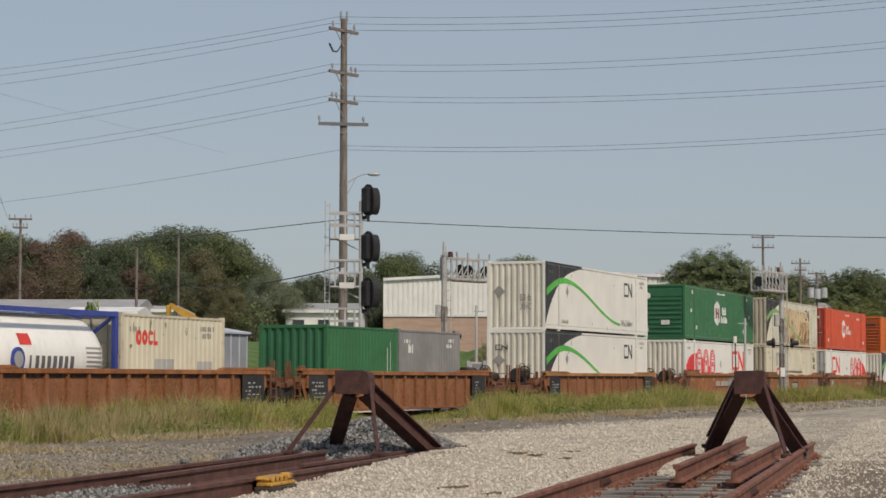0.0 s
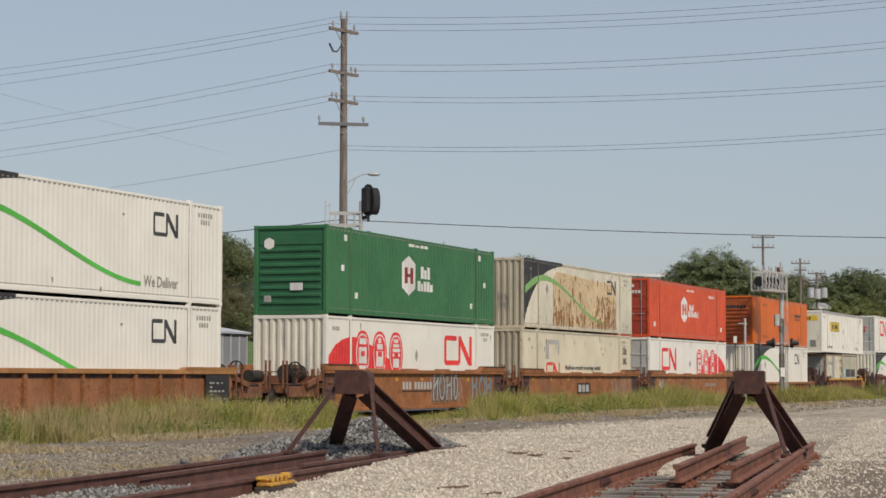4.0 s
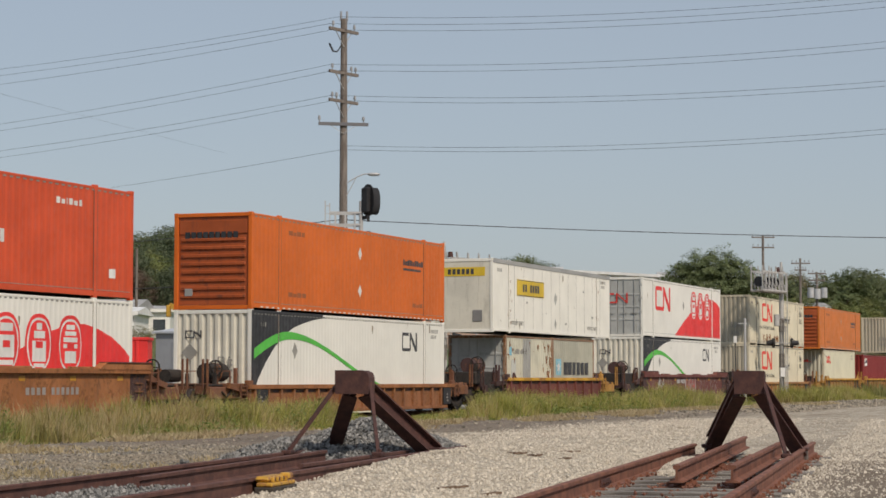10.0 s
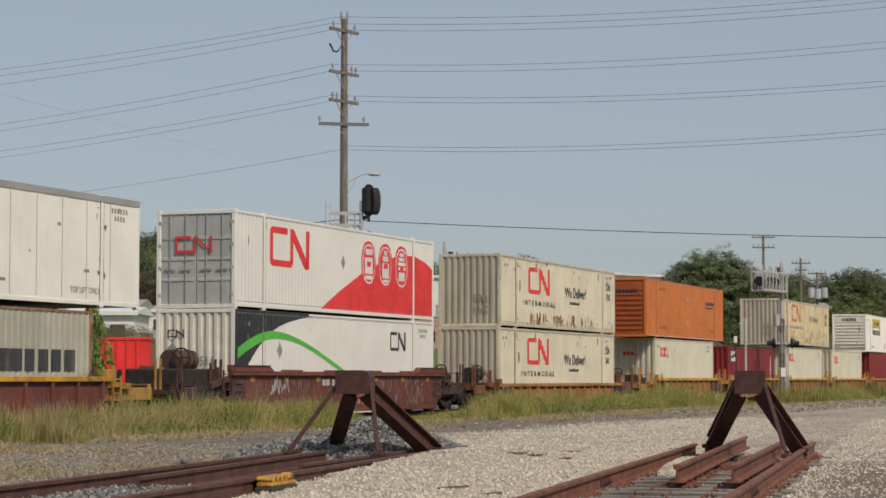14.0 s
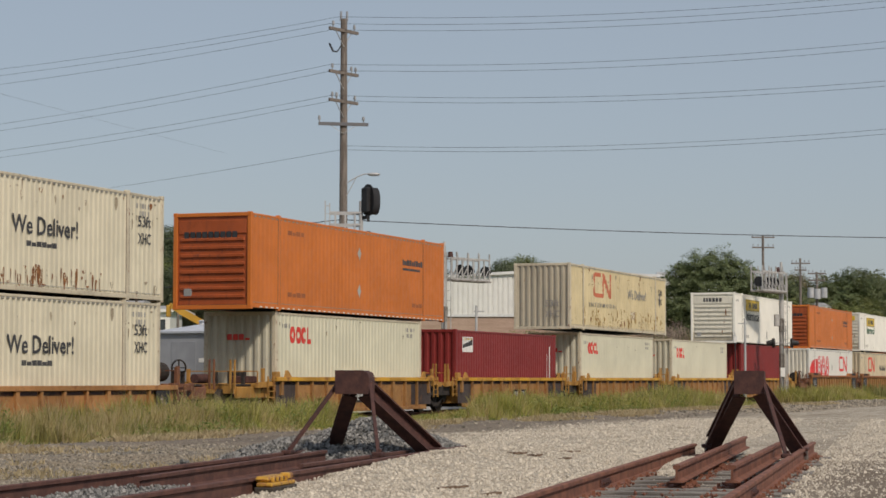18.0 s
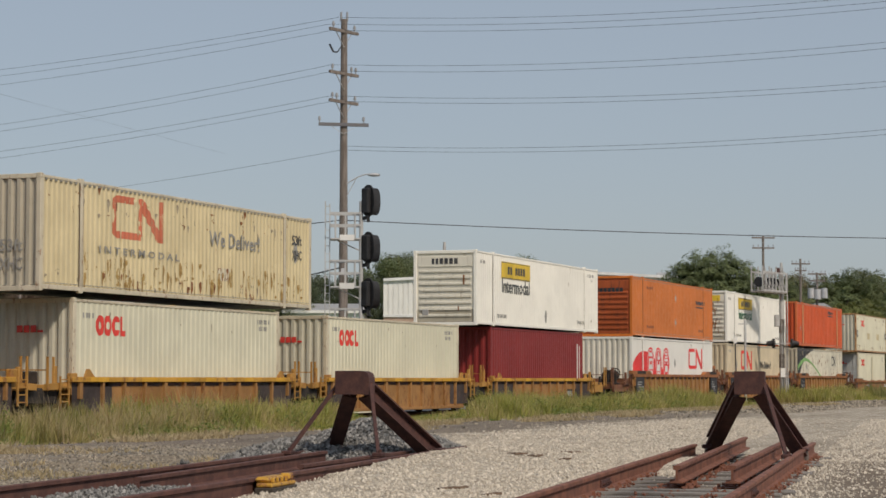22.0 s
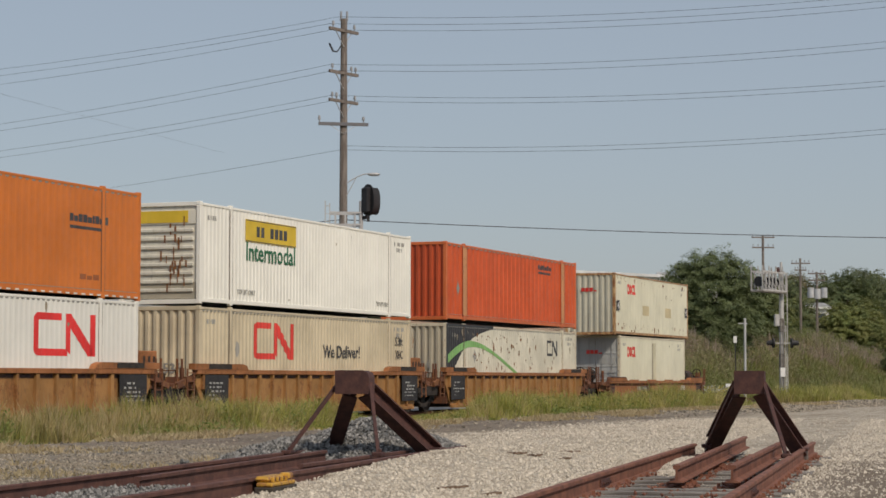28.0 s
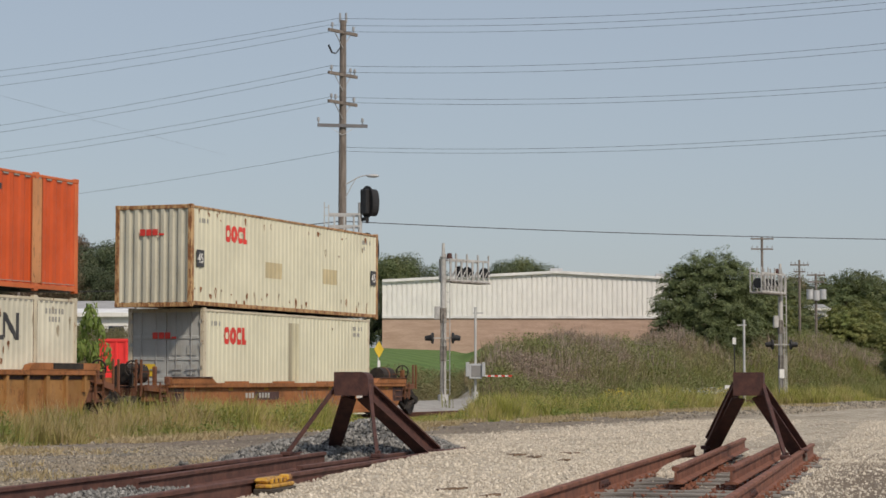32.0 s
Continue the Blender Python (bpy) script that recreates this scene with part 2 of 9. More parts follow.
def soil_material():
    m, nt, b = base_mat("ground")
    g = nt.nodes.new("ShaderNodeNewGeometry")

    def dot(v, shift):
        d = nt.nodes.new("ShaderNodeVectorMath")
        d.operation = "DOT_PRODUCT"
        d.inputs[1].default_value = v
        nt.links.new(g.outputs["Position"], d.inputs[0])
        return times(nt, d.outputs["Value"], shift, "ADD")
    pos = g.outputs["Position"]
    w = dot((NX, NY, 0), -DIST)
    s = dot((UX, UY, 0), 0)
    across = dot((YY, -YX, 0), 0)
    wob = times(nt, times(nt, noise_of(nt, pos, 0.38, 6, 0.7), 0.5, "SUBTRACT"), 6.0)
    w2 = times(nt, w, wob, "ADD")
    a2 = times(nt, across, times(nt, wob, 0.12), "ADD")
    fine = noise_of(nt, pos, 22, 3, 0.75, 0.35, 0.68)
    mid = noise_of(nt, pos, 2.1, 4, 0.65, 0.3, 0.7)
    vor = nt.nodes.new("ShaderNodeTexVoronoi")
    vor.inputs["Scale"].default_value = 21
    nt.links.new(pos, vor.inputs["Vector"])
    cell = nt.nodes.new("ShaderNodeSeparateColor")
    nt.links.new(vor.outputs["Color"], cell.inputs[0])
    stone = times(nt, cell.outputs[0], 0.9)
    pale = mixer(nt, stone, (0.36, 0.318, 0.25), (0.70, 0.635, 0.525))
    pale = mixer(nt, times(nt, noise_of(nt, pos, 6.5, 4, 0.75, 0.42, 0.62), 0.6), pale, (0.36, 0.305, 0.235))
    pale = mixer(nt, times(nt, noise_of(nt, pos, 1.1, 6, 0.75, 0.5, 0.64), 0.5), pale, (0.29, 0.243, 0.183))
    pale = mixer(nt, times(nt, noise_of(nt, pos, 0.23, 4, 0.6, 0.45, 0.68), 0.45), pale, (0.33, 0.29, 0.225))
    pale = mixer(nt, times(nt, ramp(nt, times(nt, across, times(nt, wob, 0.3), "ADD"), -2.2, -0.5), times(nt, times(nt, 1.0, ramp(nt, dot((YX, YY, 0), 0), 25, 42), "SUBTRACT"), 0.9)), pale, mixer(nt, fine, (0.145, 0.112, 0.083), (0.25, 0.20, 0.15)))
    between = times(nt, ramp(nt, across, -2.92, -2.80), times(nt, 1.0, ramp(nt, across, -1.50, -1.25), "SUBTRACT"))
    between = times(nt, between, times(nt, 1.0, ramp(nt, dot((YX, YY, 0), 0), 28.0, 31.0), "SUBTRACT"))
    pale = mixer(nt, times(nt, between, times(nt, noise_of(nt, pos, 3.2, 4, 0.7, 0.34, 0.6), 0.9)), pale, mixer(nt, fine, (0.055, 0.034, 0.024), (0.13, 0.085, 0.06)))
    grey = mixer(nt, stone, (0.10, 0.092, 0.08), (0.36, 0.335, 0.29))
    grey = mixer(nt, times(nt, noise_of(nt, pos, 0.6, 4, 0.65, 0.38, 0.56), 0.85), grey, mixer(nt, fine, (0.20, 0.16, 0.11), (0.42, 0.35, 0.25)))
    dark = mixer(nt, stone, (0.145, 0.12, 0.092), (0.31, 0.26, 0.205))
    dark = mixer(nt, times(nt, noise_of(nt, pos, 4.5, 5, 0.8, 0.5, 0.6), 0.6), dark, (0.36, 0.315, 0.25))
    dark = mixer(nt, times(nt, noise_of(nt, pos, 7.5, 4, 0.8, 0.52, 0.6), 0.6), dark, (0.07, 0.06, 0.05))
    dark = mixer(nt, times(nt, mid, 0.35), dark, (0.26, 0.222, 0.175))
    sw = nt.nodes.new("ShaderNodeCombineXYZ")
    nt.links.new(times(nt, s, 0.16), sw.inputs[0])
    nt.links.new(w, sw.inputs[1])
    ruts = noise_of(nt, sw.outputs[0], 1.15, 5, 0.7, 0.5, 0.66)
    dark = mixer(nt, times(nt, ruts, 0.7), dark, mixer(nt, fine, (0.085, 0.072, 0.060), (0.16, 0.135, 0.112)))
    lanes = noise_of(nt, sw.outputs[0], 0.8, 4, 0.7, 0.52, 0.64)
    pale = mixer(nt, times(nt, lanes, 0.5), pale, (0.24, 0.20, 0.15))
    far_mottle = noise_of(nt, sw.outputs[0], 3.2, 5, 0.75, 0.5, 0.62)
    pale = mixer(nt, times(nt, far_mottle, times(nt, ramp(nt, s, 30, 60), 0.6)), pale, (0.21, 0.17, 0.125))
    turf = mixer(nt, noise_of(nt, pos, 1.3, 5, 0.7, 0.3, 0.7), (0.13, 0.13, 0.045), (0.27, 0.23, 0.11))
    lawn = mixer(nt, noise_of(nt, pos, 0.5, 5, 0.7, 0.3, 0.7), (0.085, 0.145, 0.042), (0.125, 0.18, 0.06))
    weeds = mixer(nt, noise_of(nt, pos, 0.35, 5, 0.7, 0.3, 0.7), (0.12, 0.115, 0.05), (0.22, 0.18, 0.10))
    bed = mixer(nt, stone, (0.08, 0.075, 0.07), (0.25, 0.24, 0.225))
    road = mixer(nt, fine, (0.19, 0.19, 0.185), (0.27, 0.265, 0.255))
    col = mixer(nt, times(nt, ramp(nt, w2, -14.0, -12.2), times(nt, 0.95, times(nt, ramp(nt, s, 58, 80), 0.75), "SUBTRACT")), pale, dark)
    left = times(nt, 1.0, ramp(nt, a2, -6.2, -5.9), "SUBTRACT")
    along = times(nt, dot((YX, YY, 0), 0), wob, "ADD")
    left = times(nt, left, times(nt, 1.0, ramp(nt, along, 31.0, 35.0), "SUBTRACT"))
    col = mixer(nt, times(nt, left, 1.0), col, grey)
    col = mixer(nt, ramp(nt, w2, -7.4, -6.2), col, turf)
    col = mixer(nt, ramp(nt, w2, -1.4, -0.9), col, bed)
    col = mixer(nt, ramp(nt, w2, 4.2, 5.2), col, turf)
    mow = nt.nodes.new("ShaderNodeTexWave")
    mow.inputs["Scale"].default_value, mow.inputs["Distortion"].default_value = 0.09, 1.5
    nt.links.new(pos, mow.inputs["Vector"])
    mow.bands_direction = "Y"
    lawn = mixer(nt, times(nt, mow.outputs["Fac"], 0.5), lawn, (0.15, 0.235, 0.075))
    col = mixer(nt, ramp(nt, w2, 12, 14), col, weeds)
    col = mixer(nt, ramp(nt, w2, 20, 24), col, mixer(nt, ramp(nt, dot((1, 0, 0), 0), 2.0, 4.5), lawn, weeds))
    left_w = times(nt, times(nt, s, times(nt, w, -1.9), "ADD"), 50.0, "SUBTRACT")
    col = mixer(nt, times(nt, ramp(nt, w, 6, 9), times(nt, 1.0, ramp(nt, left_w, -3, 3), "SUBTRACT")), col, weeds)
    crossing = times(nt, ramp(nt, s, 102.6, 103.0), times(nt, 1.0, ramp(nt, s, 121.6, 122.0), "SUBTRACT"))
    crossing = times(nt, crossing, times(nt, 1.0, ramp(nt, w, 7.0, 8.5), "SUBTRACT"))
    col = mixer(nt, times(nt, crossing, ramp(nt, w, -11.5, -11)), col, road)
    slant = times(nt, times(nt, w, -2.7), s, "ADD")      # the paved approach runs obliquely to the line
    apron = times(nt, ramp(nt, slant, 59.5, 60.5), times(nt, 1.0, ramp(nt, slant, 77.0, 78.5), "SUBTRACT"))
    apron = times(nt, apron, times(nt, ramp(nt, w2, 3.0, 3.6), times(nt, 1.0, ramp(nt, w2, 14.0, 15.5), "SUBTRACT")))
    col = mixer(nt, apron, col, mixer(nt, noise_of(nt, pos, 1.4, 5, 0.7, 0.3, 0.7), (0.30, 0.285, 0.26), (0.46, 0.44, 0.41)))
    nt.links.new(col, b.inputs["Base Color"])
    b.inputs["Roughness"].default_value = 0.95
    b.inputs["Specular IOR Level"].default_value = 0.2
    hgt = times(nt, times(nt, vor.outputs["Distance"], -1.0), times(nt, fine, 0.5), "ADD")
    bump(nt, hgt, 0.8, 0.03, b)
    return m


def build_ground():
    ss = steps((-3000, -400, 400), (-400, -40, 40), (-40, 10, 5), (10, 16, 1.0), (16, 34, 0.34), (34, 60, 1.0), (60, 260, 2.0), (260, 420, 6), (420, 900, 60), (900, 4000, 500))
    ws = steps((-3000, -300, 300), (-300, -60, 20), (-60, -30, 3), (-30, -25, 0.75), (-25, -14, 0.28), (-14, 6, 0.75), (6, 24, 0.9), (24, 60, 1.8), (60, 140, 8), (140, 600, 60), (600, 4000, 500))
    verts, faces = [], []
    for s in ss:
        for w in ws:
            verts.append(line(s, w, ground_z(s, w)))
    n = len(ws)
    for i in range(len(ss) - 1):
        for j in range(n - 1):
            a = i * n + j
            faces.append((a, a + n, a + n + 1, a + 1))
    me = bpy.data.meshes.new("ground")
    me.from_pydata(verts, [], faces)
    me.polygons.foreach_set("use_smooth", [True] * len(me.polygons))
    me.materials.append(soil_material())
    tagged(new("ground", me), "gravel yard with grass strip, track bed, lawn and weedy bank", "ground", kind="structure")


build_ground()

RUST = rough_mat("rusty_steel", (0.052, 0.022, 0.020), (0.098, 0.040, 0.030), 7, 0.8, 0.4, 0.006, 40)
RAIL_RUST = rough_mat("rail_rust", (0.085, 0.032, 0.020), (0.165, 0.062, 0.033), 4, 0.75, 0.35, 0.004, 45)
RAIL_DARK = rough_mat("rail_dark_rust", (0.078, 0.034, 0.028), (0.150, 0.066, 0.048), 5, 0.8, 0.35, 0.004, 45)
RAIL_RED = rough_mat("rail_red_rust", (0.135, 0.052, 0.032), (0.255, 0.105, 0.062), 4, 0.8, 0.35, 0.004, 45)
TIE_WOOD = rough_mat("weathered_tie", (0.10, 0.088, 0.078), (0.36, 0.335, 0.30), 3, 0.9, 0.7, 0.014, 26, stretch=(0.25, 4, 3))
DARK_TIE = rough_mat("creosoted_tie", (0.035, 0.028, 0.022), (0.08, 0.065, 0.05), 3, 0.9, 0.6, 0.012, 26, stretch=(3, 0.25, 3))
YELLOW = paint("derail_yellow", (0.50, 0.27, 0.025), dirt=0.5, rust=0.9, rust_lo=0.50, rust_scale=(6, 6, 6))

RAIL_PROFILE = ((-0.07, 0), (0.07, 0), (0.07, 0.012), (0.012, 0.03), (0.012, 0.125), (0.036, 0.135), (0.036, 0.165),
                (0.028, 0.17), (-0.028, 0.17), (-0.036, 0.165), (-0.036, 0.135), (-0.012, 0.125), (-0.012, 0.03), (-0.07, 0.012))


def rail(name, p, q, material, label, group, parent=None):
    """A rail of the usual section from p to q, given at its foot."""
    p, q = Vector(p), Vector(q)
    d = q - p
    bm = extrude_profile(bmesh.new(), RAIL_PROFILE, 0, d.length)
    m = Matrix.Translation(p) @ pose(0, 0, 0, 0, -math.degrees(math.atan2(d.z, math.hypot(d.x, d.y))), math.degrees(math.atan2(d.y, d.x)))
    ob = part(name, bm, material, parent, "", m)
    if parent is None:
        tagged(ob, label, "rail", group)
    return ob


# the main line
for off in (0.54, 2.05):
    rail("rail", line(-60, off, RAIL_Z - 0.17), line(520, off, RAIL_Z - 0.17), RAIL_RUST, "brown steel rail of the main line with worn head", "main line rails")
tie_me = bpy.data.meshes.new("tie")
bm = abox(-0.11, 0.11, -1.3, 1.3, -0.17, 0, bevel=0.012)
bm.to_mesh(tie_me)
bm.free()
tie_me.materials.append(DARK_TIE)
for i in range(190):
    tagged(shared("railway_tie", tie_me, None, on_line(40 + i * 0.62, 1.295, RAIL_Z - 0.165)), "dark creosoted wooden tie under the main line", "railway tie", "main line ties")

# siding A: its two rails, the guard rails beside them, ties almost buried in ballast
rail("rail", yard(6, -7.49, 0), yard(26.2, -7.49, 0.02), RAIL_DARK, "rusty steel rail of the disused siding", "siding rails")
rail("rail", yard(6, -5.99, 0), yard(28.5, -5.95, 0.01), RAIL_DARK, "rusty steel rail of the disused siding", "siding rails")
rail("guard_rail", yard(19.0, -7.06, 0.0), yard(25.7, -7.12, 0.03), RAIL_DARK, "short rusty guard rail laid inside the siding", "guard rails")
rail("guard_rail", yard(22.2, -6.42, 0.0), yard(28.0, -6.32, 0.0), RAIL_DARK, "short rusty guard rail laid inside the siding", "guard rails")
# siding B
rail("rail", yard(6, -2.95, 0), yard(29.6, -2.95, 0.03), RAIL_RED, "rusty steel rail of the disused siding", "siding rails")
rail("rail", yard(6, -1.42, 0), yard(30.8, -1.40, 0.03), RAIL_RED, "rusty steel rail of the disused siding", "siding rails")
rail("guard_rail", yard(21.0, -2.27, 0.072), yard(31.4, -2.40, 0.085), RAIL_RED, "short rusty guard rail laid inside the siding", "guard rails")
rail("guard_rail", yard(20.6, -1.70, 0.095), yard(27.3, -1.64, 0.13), RAIL_RED, "short rusty guard rail laid inside the siding", "guard rails")
wood_me = bpy.data.meshes.new("tie")
bm = abox(-1.02, 1.02, -0.11, 0.11, -0.16, 0.0, bevel=0.014)
bm.to_mesh(wood_me)
bm.free()
wood_me.materials.append(TIE_WOOD)
rng = random.Random(5)
for i in range(30):
    al = 13.0 + i * 0.58
    p = yard(al, -2.18 + rng.uniform(-0.06, 0.06), 0.03 + rng.uniform(-0.02, 0.012))
    tagged(shared("railway_tie", wood_me, None, pose(p.x, p.y, p.z, 0, 0, -YARD + rng.uniform(-2, 2))), "grey weathered wooden tie of the siding", "railway tie", "siding ties")


def i_beam(bm, p, q, deep, wide, side):
    """A rolled joist from p to q; side: the direction across its flanges."""
    p, q, side = Vector(p), Vector(q), Vector(side).normalized()
    d = (q - p).normalized()
    top = side.cross(d).normalized()
    for sgn in (-1, 1):
        beam(bm, p + top * (sgn * deep / 2), q + top * (sgn * deep / 2), wide, 0.022, up=top)
    beam(bm, p, q, 0.016, deep - 0.02, up=top)
    return bm


def buffer_stop(label, head, mid, half, rear, front, notch=0.075):
    """A bumping post; head, mid: the place of its block along and across the siding; rear, front: its feet, given along, across and up."""
    o = yard(head, mid, 0)
    t = thing("buffer_stop", pose(o.x, o.y, 0, 0, 0, 90 - YARD), label, "buffer stop", "buffer stops")
    clip = ((-half, 0.905), (half, 0.905), (half, 1.18), (-half + notch, 1.18), (-half + notch * 0.27, 1.18 - notch * 0.4), (-half, 1.18 - notch * 1.2))
    part("striking_block", extrude_profile(bmesh.new(), clip, -0.16, 0.12), RUST, t)
    part("face_plate", extrude_profile(bmesh.new(), [(y * 1.02, z + (0.004 if z > 1 else -0.012)) for y, z in clip], -0.19, -0.162), RUST, t)
    for a, b, up, lean in rear:
        r, y = a - head, mid - b                           # local y is to the left of the siding
        part("rear_leg", i_beam(bmesh.new(), (0.04, math.copysign(lean, y), 0.95), (r, y, up), 0.21, 0.17, (0, 1, 0)), RUST, t)
        part("rail_clamp", abox(r - 0.14, r + 0.2, y - 0.09, y + 0.09, 0.165, 0.20, bevel=0.01), RUST, t)
        part("foot_block", abox(r - 0.10, r + 0.12, y - 0.08, y + 0.10, 0.0, 0.17, bevel=0.02), SOOT_IRON, t)
    for a, b in front:
        fr, y = a - head, mid - b
        part("front_brace", abeam((-0.06, math.copysign(half - 0.01, y), 1.03), (fr, y, 0.19), 0.042, 0.042), RUST, t)
        part("foot_clamp", abox(fr - 0.1, fr + 0.1, y - 0.06, y + 0.06, 0.165, 0.215, bevel=0.01), RUST, t)
        part("clamp_bolt", arod((fr, y - 0.02, 0.21), (fr, y - 0.02, 0.25), 0.022, 6), RUST, t)
    return t


SOOT_IRON = rough_mat("grimy_iron", (0.10, 0.08, 0.07), (0.24, 0.21, 0.18), 6, 0.9, 0.4, 0.006, 30)
buffer_stop("rusty steel buffer stop on a siding half buried in ballast", 25.75, -6.74, 0.212,
            ((26.95, -7.36, 0.14, 0.06), (27.05, -6.02, 0.11, 0.11)), ((25.15, -7.43), (24.75, -6.2)))
buffer_stop("rusty steel buffer stop at the end of the bare siding", 27.35, -2.02, 0.185,
            ((29.5, -2.70, 0.20, 0.14), (28.0, -1.42, 0.15, 0.11)), ((28.9, -2.72), (25.35, -1.46)), 0.012)


# ---- the train: containers ----
W = 2.591
WHITE = paint("container_white", (0.79, 0.775, 0.705), dirt=0.06, fade=0.04)
CREAM = paint("container_cream", (0.66, 0.61, 0.465), dirt=0.16, rust=0.7, rust_lo=0.66, rust_scale=(4, 4, 1.0), fade=0.07)
PALE = paint("container_pale_green", (0.66, 0.635, 0.485), dirt=0.09, rust=0.3, rust_lo=0.70, fade=0.06)
RUSTY_CREAM = paint("container_rusty_cream", (0.62, 0.565, 0.42), dirt=0.25, rust=1.0, rust_lo=0.50, rust_scale=(4.5, 4.5, 1.1))
SPECKLED = paint("container_speckled_cream", (0.64, 0.61, 0.49), dirt=0.18, rust=0.95, rust_lo=0.645, rust_scale=(5, 5, 2.4))
GREEN = paint("container_green", (0.030, 0.150, 0.052), dirt=0.2, fade=0.1)
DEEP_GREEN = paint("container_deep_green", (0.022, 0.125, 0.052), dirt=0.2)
ORANGE = paint("container_orange", (0.64, 0.130, 0.005), dirt=0.10, fade=0.08)
AMBER = paint("container_amber", (0.60, 0.165, 0.020), dirt=0.14, fade=0.08)
VERMILION = paint("container_vermilion", (0.59, 0.085, 0.012), dirt=0.14, fade=0.1)
RED_BOX = paint("container_red", (0.62, 0.076, 0.018), dirt=0.10, fade=0.08)
MAROON = paint("container_maroon", (0.215, 0.019, 0.018), dirt=0.10, fade=0.08)
GREY_BOX = paint("container_grey", (0.235, 0.23, 0.225), dirt=0.2)
LIGHT_GREY = paint("container_light_grey", (0.40, 0.40, 0.37), dirt=0.35, rust=0.5, rust_lo=0.66)
DOOR_GREY = paint("door_grey", (0.43, 0.44, 0.42), dirt=0.3)
BLUE = paint("frame_blue", (0.035, 0.06, 0.30), dirt=0.2)
ROOF_GREY = paint("roof_grey", (0.33, 0.33, 0.32), dirt=0.3)
BLACK = paint("livery_black", (0.025, 0.025, 0.028), dirt=0.15, dirt_col=(0.2, 0.19, 0.17))
LIME = paint("livery_green", (0.09, 0.48, 0.06), dirt=0.15)
LIME_FADED = paint("livery_green_faded", (0.20, 0.42, 0.13), dirt=0.45, dirt_col=(0.5, 0.46, 0.3))
SIGNAL_RED = paint("livery_red", (0.76, 0.032, 0.030), dirt=0.08)
LOGO_RED = paint("logo_red", (0.66, 0.045, 0.032), dirt=0.15)
LOGO_WHITE = paint("logo_white", (0.70, 0.69, 0.66), dirt=0.12)
LOGO_BLACK = paint("logo_black", (0.04, 0.04, 0.045), dirt=0.2, dirt_col=(0.4, 0.38, 0.3))
LOGO_GREEN = paint("logo_green", (0.02, 0.14, 0.06), dirt=0.1)
LOGO_YELLOW = paint("logo_yellow", (0.68, 0.47, 0.03), dirt=0.2)
SKY_BLUE = paint("logo_blue", (0.22, 0.45, 0.55), dirt=0.2)
RUST_RUN = rough_mat("rust_run", (0.13, 0.048, 0.018), (0.34, 0.155, 0.055), 9, 0.85, 0.3, 0.004, 40)
WORN_POST = paint("worn_post", (0.58, 0.52, 0.39), dirt=0.3, rust=0.8, rust_lo=0.57, rust_scale=(5, 5, 2))
# leading ends: dirtier, and darkened in the paint to stand in for their shade
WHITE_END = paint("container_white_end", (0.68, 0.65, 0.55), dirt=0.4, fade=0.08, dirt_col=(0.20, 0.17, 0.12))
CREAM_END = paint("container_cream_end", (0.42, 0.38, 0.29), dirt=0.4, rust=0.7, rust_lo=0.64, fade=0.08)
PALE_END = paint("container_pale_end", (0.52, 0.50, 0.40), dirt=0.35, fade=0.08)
# soot of the orange fronts, with their shade mixed into the same dark paint
ORANGE_END = paint("sooty_shaded_orange_end", (0.36, 0.072, 0.012), dirt=0.75, fade=0.12, dirt_col=(0.07, 0.03, 0.02))
DIRT_RUN = rough_mat("dirt_run", (0.24, 0.20, 0.14), (0.42, 0.36, 0.26), 9, 0.85, 0.2, 0.004, 40)
FAINT = paint("faint_marks", (0.30, 0.29, 0.26), dirt=0.2)
STEEL = paint("galvanised_bar", (0.42, 0.42, 0.41), rough=0.45, metal=0.5, dirt=0.35)
BLACK_RUBBER = paint("black_gasket", (0.02, 0.02, 0.02), dirt=0.1)


class Wave:
    """The trapezoid corrugation of a panel from a to b: how deep it lies at a place, and where it bends."""

    def __init__(self, a, b, pitch, deep, flat=0.3):
        n = max(1, round((b - a) / pitch))
        self.a, self.b, self.p, self.deep, self.flat = a, b, (b - a) / n, deep, flat

    def depth(self, x):
        if x <= self.a or x >= self.b:
            return 0.0
        q = ((x - self.a) / self.p) % 1.0
        h = self.flat / 2
        if q < h or q > 1 - h:
            return 0.0
        if q < h + 0.16:
            return self.deep * (q - h) / 0.16
        if q > 1 - h - 0.16:
            return self.deep * (1 - h - q) / 0.16
        return self.deep

    def bends(self, x0, x1):
        out = [x0, x1]
        h = self.flat / 2
        i = math.floor((x0 - self.a) / self.p)
        while self.a + i * self.p < x1:
            out += [self.a + (i + q) * self.p for q in (h, h + 0.16, 1 - h - 0.16, 1 - h)]
            i += 1
        return sorted({round(x, 4) for x in out if x0 <= x <= x1})


def panel(wave, x0, x1, z0, z1, y=0.0, inward=1):
    """An upright corrugated sheet in the x-z plane."""
    bm = bmesh.new()
    last = None
    for x in wave.bends(x0, x1):
        d = y + inward * wave.depth(x)
        cur = (bm.verts.new((x, d, z0)), bm.verts.new((x, d, z1)))
        if last:
            bm.faces.new((last[0], cur[0], cur[1], last[1]) if inward > 0 else (last[1], cur[1], cur[0], last[0]))
        last = cur
    return bm


